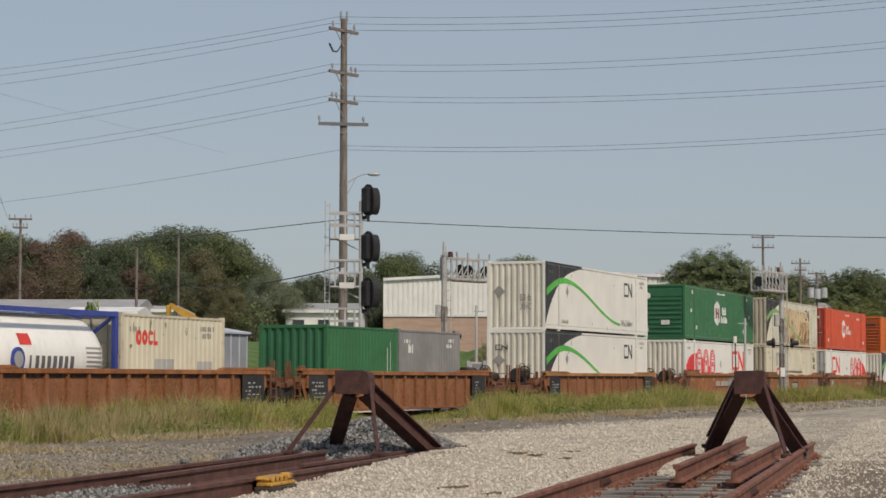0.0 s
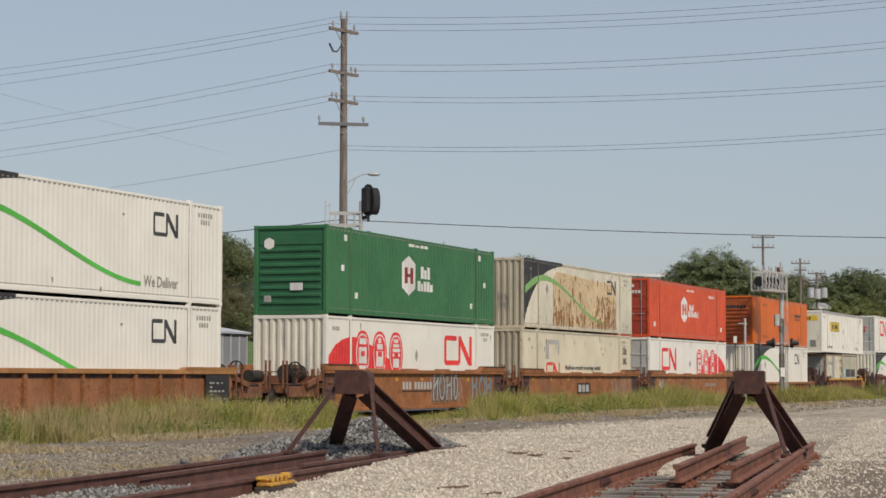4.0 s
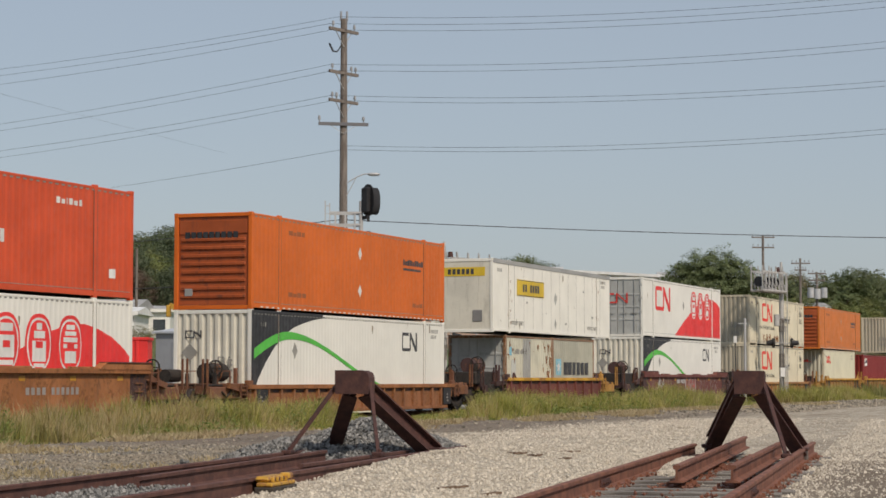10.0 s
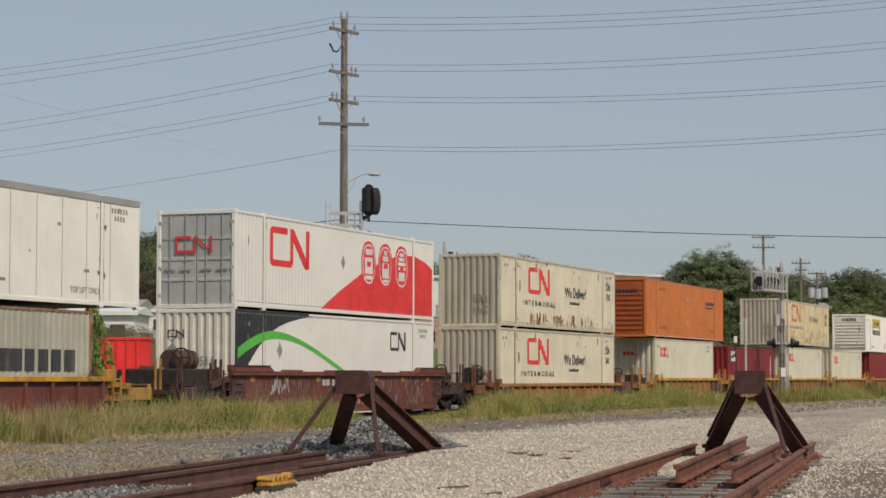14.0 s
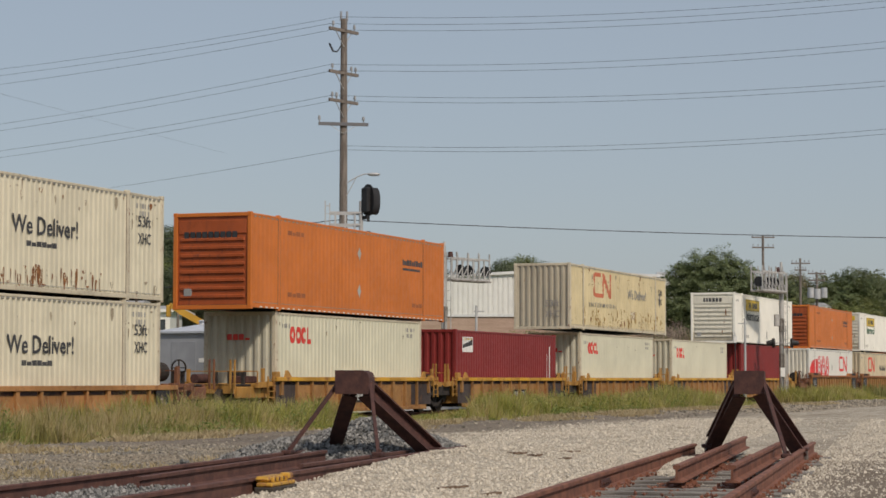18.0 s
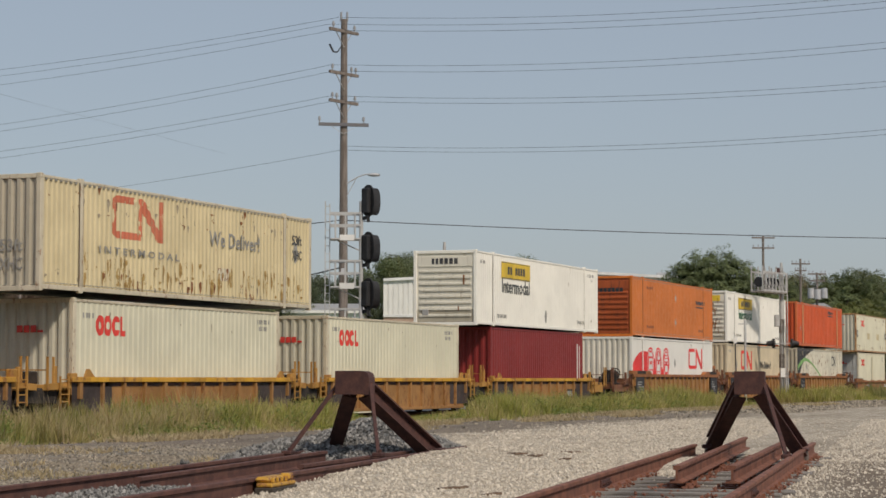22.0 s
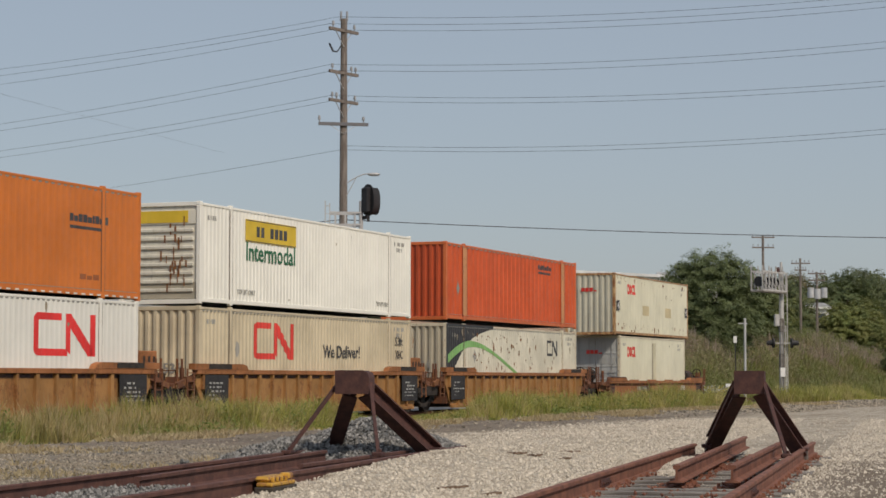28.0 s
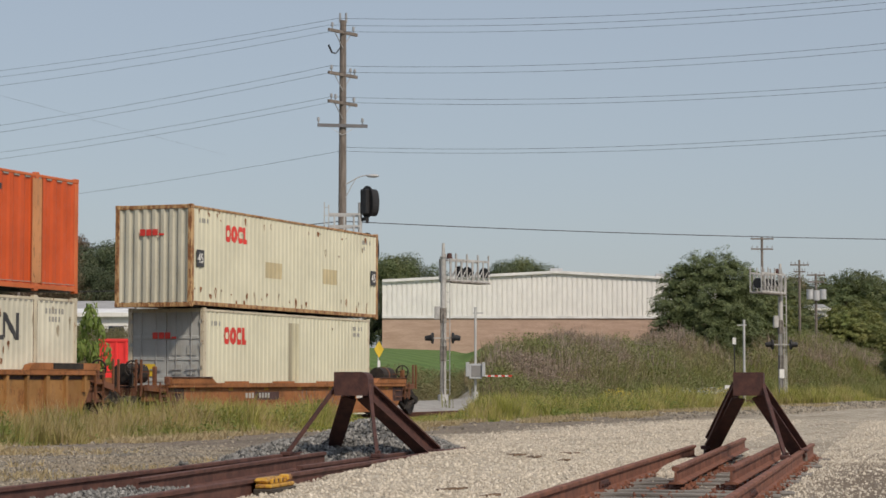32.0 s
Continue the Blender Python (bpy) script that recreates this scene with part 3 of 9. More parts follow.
def strip(wave, x0, x1, lo, hi, y, n=24, bm=None):
    """Paint on a corrugated side: between the heights lo(x) and hi(x)."""
    bm = bm or bmesh.new()
    xs = wave.bends(x0, x1) + [x0 + (x1 - x0) * i / n for i in range(n + 1)]
    last = None
    for x in sorted({round(v, 4) for v in xs}):
        a, b = lo(x), hi(x)
        if b <= a + 1e-4:
            last = None if last is None or b < a - 0.02 else last
            b = a + 1e-4
        d = y + wave.depth(x) - 0.005
        cur = (bm.verts.new((x, d, a)), bm.verts.new((x, d, b)))
        if last:
            bm.faces.new((last[0], cur[0], cur[1], last[1]))
        last = cur
    return bm


def bar(wave, x0, x1, z0, z1, y, bm=None):
    return strip(wave, x0, x1, lambda x: z0, lambda x: z1, y, 1, bm)


def glyphs(text):
    cu = bpy.data.curves.new("words", "FONT")
    cu.body, cu.size, cu.extrude, cu.resolution_u = text, 1.0, 0.002, 2
    cu.offset = 0.015
    tmp = new("words", cu)
    bpy.context.view_layer.update()
    me = bpy.data.meshes.new_from_object(tmp.evaluated_get(bpy.context.evaluated_depsgraph_get()))
    bpy.data.objects.remove(tmp)
    me.materials.clear()
    return me


def lettering(name, text, x0, x1, z0, z1, y, material, parent, label="", on_end=False):
    """Painted words that fill a box on a near side; on a leading end x0, x1 are across it, from the near side."""
    me = glyphs(text)
    xs = [v.co.x for v in me.vertices]
    ys = [v.co.y for v in me.vertices]
    kx, ky = (x1 - x0) / (max(xs) - min(xs)), (z1 - z0) / (max(ys) - min(ys))
    for v in me.vertices:
        v.co.x, v.co.y = (v.co.x - min(xs)) * kx, (v.co.y - min(ys)) * ky
    me.materials.append(material)
    ob = new(name, me)
    ob.parent = parent
    ob.matrix_basis = pose(y - 0.014, x1, z0, 90, 0, -90) if on_end else pose(x0, y - 0.006, z0, 90)
    return tagged(ob, label, kind="stuff")


# dark line colour that paints the shadow gaps beside the lift posts
SEAM = paint("seam_shade", (0.13, 0.085, 0.06), dirt=0.4)
CARRIED = []                       # everything that rolls: (thing, place along the train, place across, height above rail)


def rolling(ob, s, w, z):
    CARRIED.append((ob, s, w, z))
    ob.matrix_basis = on_line(s, w, RAIL_Z + z)


class Box:
    """A container: its thing, its side's corrugation and measures, for the painting that follows."""


def container(label, s, z, length, body, end="waves", height=2.896, width=W, w=0.0, pitch=0.236, deep=0.014, ends=None, seams=True,
              post=None, roof=None, group="containers"):
    c = Box()
    t = c.thing = thing("shipping_container", Matrix(), label, "container", group)
    rolling(t, s, w, z)
    c.L, c.H, c.W, c.y = length, height, width, 0.012
    weathered = body.name.startswith(("container_cream", "container_pale", "container_speckled"))
    post = post or (WORN_POST if weathered else body)
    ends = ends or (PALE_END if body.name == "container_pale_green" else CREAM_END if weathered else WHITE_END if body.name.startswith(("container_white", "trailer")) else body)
    roof = roof or body
    e = 0.16
    big = length > 15
    if body.name == "container_white":
        deep = 0.007
    c.weathered = weathered
    c.wave = wv = Wave(e, length - e, pitch, deep)
    lo, hi = 0.16, height - 0.10
    part("near_side", panel(wv, e - 0.02, length - e + 0.02, lo, hi, c.y), body, t)
    part("far_side", panel(wv, e - 0.02, length - e + 0.02, lo, hi, width - 0.012, -1), body, t)
    part("roof", abox(0.05, length - 0.05, 0.05, width - 0.05, height - 0.075, height - 0.045), roof, t)
    part("floor", abox(0.05, length - 0.05, 0.08, width - 0.08, 0.06, 0.14), BLACK_RUBBER, t)
    for y0, y1 in ((0, 0.07), (width - 0.07, width)):
        part("bottom_rail", abox(e - 0.03, length - e + 0.03, y0, y1, 0.05, lo + 0.005, bevel=0.008), post, t)
        part("top_rail", abox(e - 0.03, length - e + 0.03, y0 + 0.002, y1 - 0.002, hi - 0.005, height - 0.035, bevel=0.008), post, t)
    for x0, x1 in ((0, e), (length - e, length)):
        for y0, y1 in ((0, 0.13), (width - 0.13, width)):
            part("corner_post", abox(x0, x1, y0, y1, 0.115, height - 0.115, bevel=0.012), post, t)
            for z0 in (0, height - 0.118):
                part("corner_casting", abox(x0 - (0.004 if x0 == 0 else -0.02), x1 + (0.004 if x0 else -0.02), y0 - 0.004, y1 + 0.004, z0, z0 + 0.118, bevel=0.01), post, t)
    if big and seams:
        off = (length - 12.19) / 2
        for x in (off, length - off):
            part("lift_post", abox(x - 0.07, x + 0.07, -0.004, 0.03, 0.1, height - 0.02, bevel=0.008), post, t)
            for dx in (-0.085, 0.085):
                part("post_seam", abox(x + dx - 0.012, x + dx + 0.012, c.y - 0.006, c.y + 0.004, 0.16, height - 0.11), SEAM, t)
            part("lift_casting", abox(x - 0.09, x + 0.09, -0.006, 0.1, height - 0.12, height + 0.012, bevel=0.01), post, t)
            part("lift_casting", abox(x - 0.09, x + 0.09, -0.006, 0.1, 0.0, 0.13, bevel=0.01), post, t)
    # the leading end
    y0, y1 = 0.11, width - 0.11
    z0, z1 = 0.12, height - 0.12
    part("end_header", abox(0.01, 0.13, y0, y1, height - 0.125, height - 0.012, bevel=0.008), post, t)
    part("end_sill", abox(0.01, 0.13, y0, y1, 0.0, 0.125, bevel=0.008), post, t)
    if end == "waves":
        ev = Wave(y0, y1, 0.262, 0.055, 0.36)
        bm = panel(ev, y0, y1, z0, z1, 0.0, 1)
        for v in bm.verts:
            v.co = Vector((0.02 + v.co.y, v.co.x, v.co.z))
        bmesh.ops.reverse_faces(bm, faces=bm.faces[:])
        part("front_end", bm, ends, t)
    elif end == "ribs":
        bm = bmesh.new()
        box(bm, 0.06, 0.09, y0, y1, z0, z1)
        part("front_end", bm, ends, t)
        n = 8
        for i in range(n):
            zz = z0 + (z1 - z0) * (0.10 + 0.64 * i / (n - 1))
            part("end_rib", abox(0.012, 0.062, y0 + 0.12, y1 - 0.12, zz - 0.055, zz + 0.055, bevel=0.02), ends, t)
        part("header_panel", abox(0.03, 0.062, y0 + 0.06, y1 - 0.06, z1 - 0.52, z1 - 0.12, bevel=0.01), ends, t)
        part("vent_box", abox(0.0, 0.062, y1 - 0.5, y1 - 0.25, z0 + 0.28, z0 + 0.5, bevel=0.01), ROOF_GREY, t)
    elif end == "plain":
        part("front_end", abox(0.03, 0.08, y0, y1, z0, z1), ends, t)
        for y in (y0 + 0.5, y1 - 0.5):
            part("end_seam", abox(0.022, 0.031, y - 0.02, y + 0.02, z0, z1), ends, t)
        part("hatch", abox(0.0, 0.031, y0 + 0.35, y0 + 0.75, z0 + 0.3, z0 + 0.75, bevel=0.015), GREY_BOX, t)
    else:
        mid = (y0 + y1) / 2
        for a, b in ((y0, mid - 0.012), (mid + 0.012, y1)):
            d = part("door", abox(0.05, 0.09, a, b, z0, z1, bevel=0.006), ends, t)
            for zz in (0.27, 0.5, 0.73):
                k = z0 + (z1 - z0) * zz
                part("door_rib", abox(0.028, 0.052, a + 0.06, b - 0.06, k - 0.05, k + 0.05, bevel=0.012), ends, d)
            for q in (0.28, 0.72):
                y = a + (b - a) * q
                part("locking_bar", arod((0.02, y, z0 - 0.03), (0.02, y, z1 + 0.03), 0.02, 6), STEEL, d)
                part("handle", abox(-0.005, 0.02, y - 0.18, y + 0.18, z0 + 1.0, z0 + 1.04), STEEL, d)
            for zz in (0.1, 0.4, 0.65, 0.9):
                yy = a if a == y0 else b
                part("hinge", abox(0.0, 0.05, yy - 0.05, yy + 0.05, z0 + (z1 - z0) * zz - 0.05, z0 + (z1 - z0) * zz + 0.05), ends, d)
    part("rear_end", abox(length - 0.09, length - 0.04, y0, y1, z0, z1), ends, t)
    c.off = (length - 12.19) / 2 if big else 0.0
    if big and seams and not body.name.startswith("trailer"):
        bm = bmesh.new()                                   # dark blocks painting the scalloped shadows where the corrugation meets the top rail
        x = e + wv.p / 2
        while x < length - e:
            box(bm, x - wv.p * 0.24, x + wv.p * 0.24, c.y - 0.003, c.y + 0.02, hi - 0.045, hi - 0.008)
            x += wv.p
        tagged(part("corrugation_mouth", bm, FAINT, t), kind="stuff")
        part("rail_seam", abox(e, length - e, c.y - 0.004, c.y + 0.01, 0.205, 0.22), FAINT, t)
    if weathered or body.name.startswith(("trailer", "container_white")):
        n = 0.3 if body is PALE else 1.0 if weathered else 0.12
        drips(c, "dirt_run", 0.2, length - 0.2, height - 1.0, height - 0.12, int(length * 1.6 * n), DIRT_RUN, int(s), 0.35)
        drips(c, "dirt_run", 0.2, length - 0.2, 0.17, 0.6, int(length * 1.3 * n), DIRT_RUN, int(s) + 7, 0.3)
    return c


def paint_on(c, name, bm, material, label=""):
    return part(name, bm, material, c.thing, label)


def block(c, name, x0, x1, z0, z1, material, label=""):
    return paint_on(c, name, bar(c.wave, x0, x1, z0, z1, c.y), material, label)


def small_marks(c, material=FAINT, seed=0):
    """Rows of small unreadable stencilling by the ends."""
    r = random.Random(seed)
    for x, z, n in ((c.L - 1.5, c.H - 0.42, 6), (c.L - 1.35, c.H - 0.62, 4), (0.5, c.H - 0.5, 4)):
        bm = bmesh.new()
        for i in range(n):
            if r.random() < 0.85:
                bar(c.wave, x + i * 0.15, x + i * 0.15 + 0.09, z, z + 0.13, c.y, bm)
        tagged(paint_on(c, "stencil", bm, material), kind="stuff")


def diamond(c, x, z, r, material):
    paint_on(c, "placard_diamond", strip(c.wave, x - r, x + r, lambda v: z - 1.4 * (r - abs(v - x)), lambda v: z + 1.4 * (r - abs(v - x)), c.y, 8), material)


def worm_logo(c, x0, x1, z0, z1, material):
    """One line of even thickness that bends: an open frame running on into a zigzag."""
    wd, h = x1 - x0, z1 - z0
    sx, sz = wd * 0.075, h * 0.165
    r = wd * 0.07
    bm = bmesh.new()

    def rnd(v):
        q = min(1.0, max(0.0, (v - x0) / r))
        return h * 0.14 * (1 - math.sqrt(max(0.0, 1 - (1 - q) ** 2)))
    strip(c.wave, x0, x0 + sx, lambda v: z0 + rnd(v), lambda v: z1 - rnd(v), c.y, 6, bm)
    strip(c.wave, x0 + sx, x0 + wd * 0.43, lambda v: z1 - sz, lambda v: z1, c.y, 2, bm)
    a = x0 + wd * 0.50                                   # left stem of the zigzag
    strip(c.wave, x0 + sx, a + sx * 0.4, lambda v: z0, lambda v: z0 + sz, c.y, 2, bm)
    strip(c.wave, a, a + sx, lambda v: z0 + sz * (0.2 + 0.8 * min(1, (a + sx - v) / sx)), lambda v: z1, c.y, 3, bm)
    b = x0 + wd * 0.90
    d = b - a - sx
    drop = h * 0.34
    strip(c.wave, a + sx, b + sx * 0.6, lambda v: max(z0, z1 - drop - (v - a - sx) / d * (h - drop * 0.8)),
          lambda v: min(z1, z1 + h * 0.02 - max(0, v - a - sx) / d * (h - drop * 0.75)), c.y, 12, bm)
    strip(c.wave, b, b + sx * 1.2, lambda v: z0, lambda v: z1, c.y, 3, bm)
    paint_on(c, "line_logo", bm, material)


def blob_logo(c, x, z, h, material):
    """Three rounded shapes and a hooked bar side by side."""
    bm = bmesh.new()
    wd = h * 0.80
    for i in range(3):
        x0 = x + i * wd * 1.0
        wide = wd * 0.96
        def arc(v, x0=x0):
            q = min(1, abs(v - x0 - wide / 2) / (wide / 2))
            return h / 2 * math.sqrt(max(0, 1 - q ** 3))
        def hole(v, x0=x0, i=i):
            q = (v - x0 - wide / 2) / (wide * 0.2)
            q = max(0, -q) if i == 2 else abs(q)
            return h * 0.2 * math.sqrt(max(0, 1 - q * q)) if q < 1 else 0
        strip(c.wave, x0, x0 + wide, lambda v: z + h / 2 - arc(v), lambda v: z + h / 2 - hole(v), c.y, 14, bm)
        strip(c.wave, x0, x0 + wide, lambda v: z + h / 2 + hole(v), lambda v: z + h / 2 + arc(v), c.y, 14, bm)
    x0 = x + 3 * wd
    bar(c.wave, x0, x0 + h * 0.26, z, z + h, c.y, bm)
    bar(c.wave, x0 + h * 0.26, x0 + h * 0.56, z, z + h * 0.28, c.y, bm)
    paint_on(c, "blob_logo", bm, material)
    bm = bmesh.new()
    for i in range(4):                                     # the same mark, small, on the leading end
        yy = c.W * 0.36 + i * 0.2
        box(bm, 0.0, 0.006, yy, yy + 0.165, 2.02, 2.2 if i else 2.08)
    part("end_logo", bm, material, c.thing)


def swoosh(c, logo=True):
    """Black bow at the leading end with a green wave across the white."""
    H = c.H
    rim = ((0.0, 0.5, 1.0, 1.6, 2.34, 3.0, 3.7, 4.6, 5.6), (0.22, 0.83, 1.32, 1.77, 2.18, 2.41, 2.56, 2.70, 2.79))
    hill = lambda x: float(np.interp(x, *rim))
    paint_on(c, "black_field", strip(c.wave, 0.17, 5.6, hill, lambda x: H - 0.105, c.y, 70), BLACK)
    bm = bmesh.new()
    v = [bm.verts.new(p) for p in ((-0.001, -0.006, 0.24), (0.175, -0.006, 0.44), (0.175, -0.006, H - 0.02), (-0.001, -0.006, H - 0.02))]
    bm.faces.new(v)
    part("black_edge", bm, BLACK, c.thing)
    part("black_rail_edge", abox(0.175, 5.2, -0.007, -0.003, H - 0.105, H - 0.02), BLACK, c.thing)

    for x in (c.off, ):
        part("black_post", abox(x - 0.074, x + 0.074, -0.008, -0.0045, hill(x), H - 0.015), BLACK, c.thing)

    def crest(x):
        if x < 2.75:
            return 1.50 + 0.66 * math.sin(x / 2.75 * math.pi / 2)
        return 2.16 - 1.70 * smooth(2.75, 11.6, x)

    def thick(x):
        return 0.30 - 0.16 * smooth(0.5, 5.5, x) - 0.02 * smooth(6, 11, x)
    paint_on(c, "green_wave", strip(c.wave, 0.0, 11.35, lambda x: crest(x) - thick(x) / 2, lambda x: crest(x) + thick(x) / 2, c.y - 0.004, 80), LIME_FADED if c.weathered else LIME)
    part("green_post_face", abox(c.off - 0.074, c.off + 0.074, -0.0105, -0.0085, crest(c.off) - thick(c.off) / 2, crest(c.off) + thick(c.off) / 2), LIME_FADED if c.weathered else LIME, c.thing)
    if logo:
        worm_logo(c, 12.02, 13.46, 1.80, 2.45, LOGO_BLACK)
    diamond(c, 3.1, 1.70, 0.19, FAINT)
    small_marks(c, FAINT, 3)
    lettering("end_lettering", "53 ft", 0.62, 1.12, 1.22, 1.50, 0.016, FAINT, c.thing, on_end=True)
    lettering("end_lettering", "XHC", 0.62, 1.12, 0.84, 1.12, 0.016, FAINT, c.thing, on_end=True)
    part("end_placard", abox(-0.19, 0.19, -0.004, 0.0, -0.19, 0.19), FAINT, c.thing, "", pose(0.014, 2.05, 1.62, 0, 0, 90) @ Matrix.Rotation(radians(45), 4, "Y"))


def ovals(c, x, z, h, ink, back):
    """Three upright ovals with plain vehicle fronts in them."""
    wd = 1.27
    for i in range(3):
        x0 = x + i * 1.48
        cx, cz = x0 + wd / 2, z + h / 2

        def shell(k, y, m, name):
            def arc(v):
                q = min(1, abs(v - cx) / (wd / 2 * k))
                return h / 2 * k * math.sqrt(max(0, 1 - q ** 2.6))
            paint_on(c, name, strip(c.wave, cx - wd / 2 * k, cx + wd / 2 * k, lambda v: cz - arc(v), lambda v: cz + arc(v), y, 18), m)
        shell(1.0, c.y - 0.003, ink, "oval_badge")
        shell(0.87, c.y - 0.006, back, "oval_ring")
        shell(0.79, c.y - 0.009, ink, "oval_field")
        bm = bmesh.new()
        y = c.y - 0.012
        if i == 0:
            rows = ((0.70, 0.83, 0.22), (0.28, 0.64, 0.27), (0.16, 0.24, 0.24))
        elif i == 1:
            rows = ((0.74, 0.85, 0.10), (0.60, 0.72, 0.20), (0.22, 0.56, 0.25), (0.13, 0.19, 0.20))
        else:
            rows = ((0.76, 0.84, 0.16), (0.66, 0.73, 0.22), (0.55, 0.63, 0.27), (0.45, 0.52, 0.27), (0.20, 0.40, 0.22))
        for za, zb, ha in rows:
            bar(c.wave, cx - wd * ha, cx + wd * ha, z + h * za, z + h * zb, y, bm)
        paint_on(c, "badge_drawing", bm, back)
        bm = bmesh.new()
        bar(c.wave, cx - wd * 0.13, cx + wd * 0.13, z + h * 0.44, z + h * 0.55, y - 0.003, bm)
        paint_on(c, "badge_detail", bm, ink)


def dune(c, kind):
    """A red dune that rises towards one end."""
    L = c.L
    if kind == "high":
        pts = ((5.9, 7.5, 9.4, 11.5, 13.0, 14.2, 15.2, 16.15), (0.06, 0.72, 1.40, 1.98, 2.22, 2.26, 2.12, 1.84))
        a, b = 5.9, L
    elif kind == "front":
        pts = ((0.0, 0.25, 0.7, 1.3, 2.0, 2.7, 4.0, 5.5, 6.9), (1.30, 1.62, 1.92, 2.12, 2.22, 2.20, 1.9, 1.45, 0.9))
        a, b = 0.0, 6.9
    else:
        pts = ((9.2, 10.5, 12.0, 13.0, 13.7, 14.4, 15.1, 15.7, 16.15), (0.9, 1.5, 2.0, 2.2, 2.22, 2.10, 1.9, 1.62, 1.32))
        a, b = 9.2, L
    paint_on(c, "red_dune", strip(c.wave, a, b, lambda x: 0.10, lambda x: float(np.interp(x, *pts)), c.y - 0.001, 60), SIGNAL_RED)


def hex_logo(c, x, z, h, material, hole):
    wd = 1.30
    def arc(v):
        q = abs(v - x - wd / 2) / (wd / 2)
        return h * (0.5 - 0.2 * min(1, q))
    paint_on(c, "hexagon_logo", strip(c.wave, x, x + wd, lambda v: z + h / 2 - arc(v), lambda v: z + h / 2 + arc(v), c.y, 14), material)
    bm = bmesh.new()
    for a, b in ((0.18, 0.40), (0.60, 0.82)):
        bar(c.wave, x + wd * a, x + wd * b, z + h * 0.3, z + h * 0.7, c.y - 0.003, bm)
    bar(c.wave, x + wd * 0.40, x + wd * 0.60, z + h * 0.46, z + h * 0.54, c.y - 0.003, bm)
    paint_on(c, "hexagon_mark", bm, hole)


def drips(c, name, x0, x1, z0, z1, n, material, seed, long=0.5):
    """Rust that has run down the paint: many thin uneven streaks."""
    r = random.Random(seed)
    bm = bmesh.new()
    for _ in range(n):
        x = r.uniform(x0, x1)
        h = long * r.uniform(0.15, 1.0) ** 1.4
        z = r.uniform(z0 + h * 0.6, z1)
        wd = r.uniform(0.02, 0.075)
        pts = [(x + r.uniform(-0.3, 0.3) * wd + sx * wd * k, z - h * q) for sx in (-1, 1) for q, k in ((0.0, 0.5), (0.25, 1.0), (0.6, 0.7), (1.0, 0.15))]
        a, b = pts[:4], pts[4:]
        va = [bm.verts.new((px, c.y + c.wave.depth(px) - 0.007, pz)) for px, pz in a]
        vb = [bm.verts.new((px, c.y + c.wave.depth(px) - 0.007, pz)) for px, pz in b]
        for i in range(3):
            bm.faces.new((va[i], va[i + 1], vb[i + 1], vb[i]))
    tagged(paint_on(c, name, bm, material), kind="stuff")


def word_bars(c, name, x, z, h, widths, material, gap=0.07):
    """A word that stands as plain upright bars."""
    bm = bmesh.new()
    for i, wd in enumerate(widths):
        bar(c.wave, x, x + wd, z, z + h * (0.74 if i % 3 == 1 else 1.0), c.y, bm)
        x += wd + gap
    tagged(paint_on(c, name, bm, material), kind="stuff")


def yellow_sign(c, x, z, wd, h):
    h *= 0.92
    part("yellow_panel", abox(x, x + wd, c.y - 0.012, c.y - 0.004, z, z + h), LOGO_YELLOW, c.thing)
    bm = bmesh.new()
    k = wd / 8.5
    for i, g in enumerate((0.5, 0.5, 0.0, 0.56, 0.56, 0.56, 0.56)):
        if g:
            box(bm, x + k * (1.75 + i * 0.76), x + k * (1.75 + i * 0.76 + g), c.y - 0.018, c.y - 0.014, z + h * 0.26, z + h * 0.72)
    for z0 in (z + h * 0.02, z + h * 0.94):
        box(bm, x + 0.02, x + wd - 0.02, c.y - 0.016, c.y - 0.013, z0, z0 + h * 0.035)
    tagged(part("panel_lettering", bm, LOGO_BLACK, c.thing), kind="stuff")


# ---- the loads, from the head of the visible train to its end ----
LOW, UP = 0.36, 3.262
ISO = dict(width=2.438, w=0.076, height=2.591, pitch=0.278, deep=0.022)
ISO96 = dict(ISO, height=2.896)


def bars_on_end(x, z0, z1, widths, y0, gap=0.04):
    """A word as plain bars on a leading end; it reads towards the near side."""
    bm = bmesh.new()
    y = W - y0
    for wd in widths:
        box(bm, x - 0.006, x, y - wd, y, z0, z1)
        y -= wd + gap
    return bm


def end_line_logo(c, a, b, z0, z1, m):
    """The bending line logo, thin, on a leading end; a and b are measured from the far side."""
    h = 0.06
    wd = b - a

    def box_at(p, q, lo, hi):
        box(bm, -0.004, 0.004, W - a - q * wd, W - a - p * wd, z0 + lo * (z1 - z0), z0 + hi * (z1 - z0))
    bm = bmesh.new()
    box_at(0, 0.06, 0, 1)
    box_at(0.06, 0.42, 0.84, 1)
    box_at(0.06, 0.55, 0, 0.16)
    box_at(0.5, 0.56, 0.16, 1)
    box_at(0.92, 0.98, 0, 1)
    y0, y1 = W - a - 0.56 * wd, W - a - 0.93 * wd
    beam(bm, (0, y0, z1 - 0.05), (0, y1, z0 + 0.05), 0.008, h, up=(0, 0.3, 1))
    part("end_logo", bm, m, c.thing)


def length_words(c):
    """The length stencilled near the rear of the side and low on the leading end."""
    for text, z in (("53ft", 1.98), ("XHC", 1.52)):
        lettering("painted_word", text, 14.72, 15.42, z, z + 0.3, c.y, LOGO_BLACK, c.thing)
        lettering("end_lettering", text, 0.5, 1.15, z - 1.0, z - 0.7, 0.016, FAINT, c.thing, on_end=True)


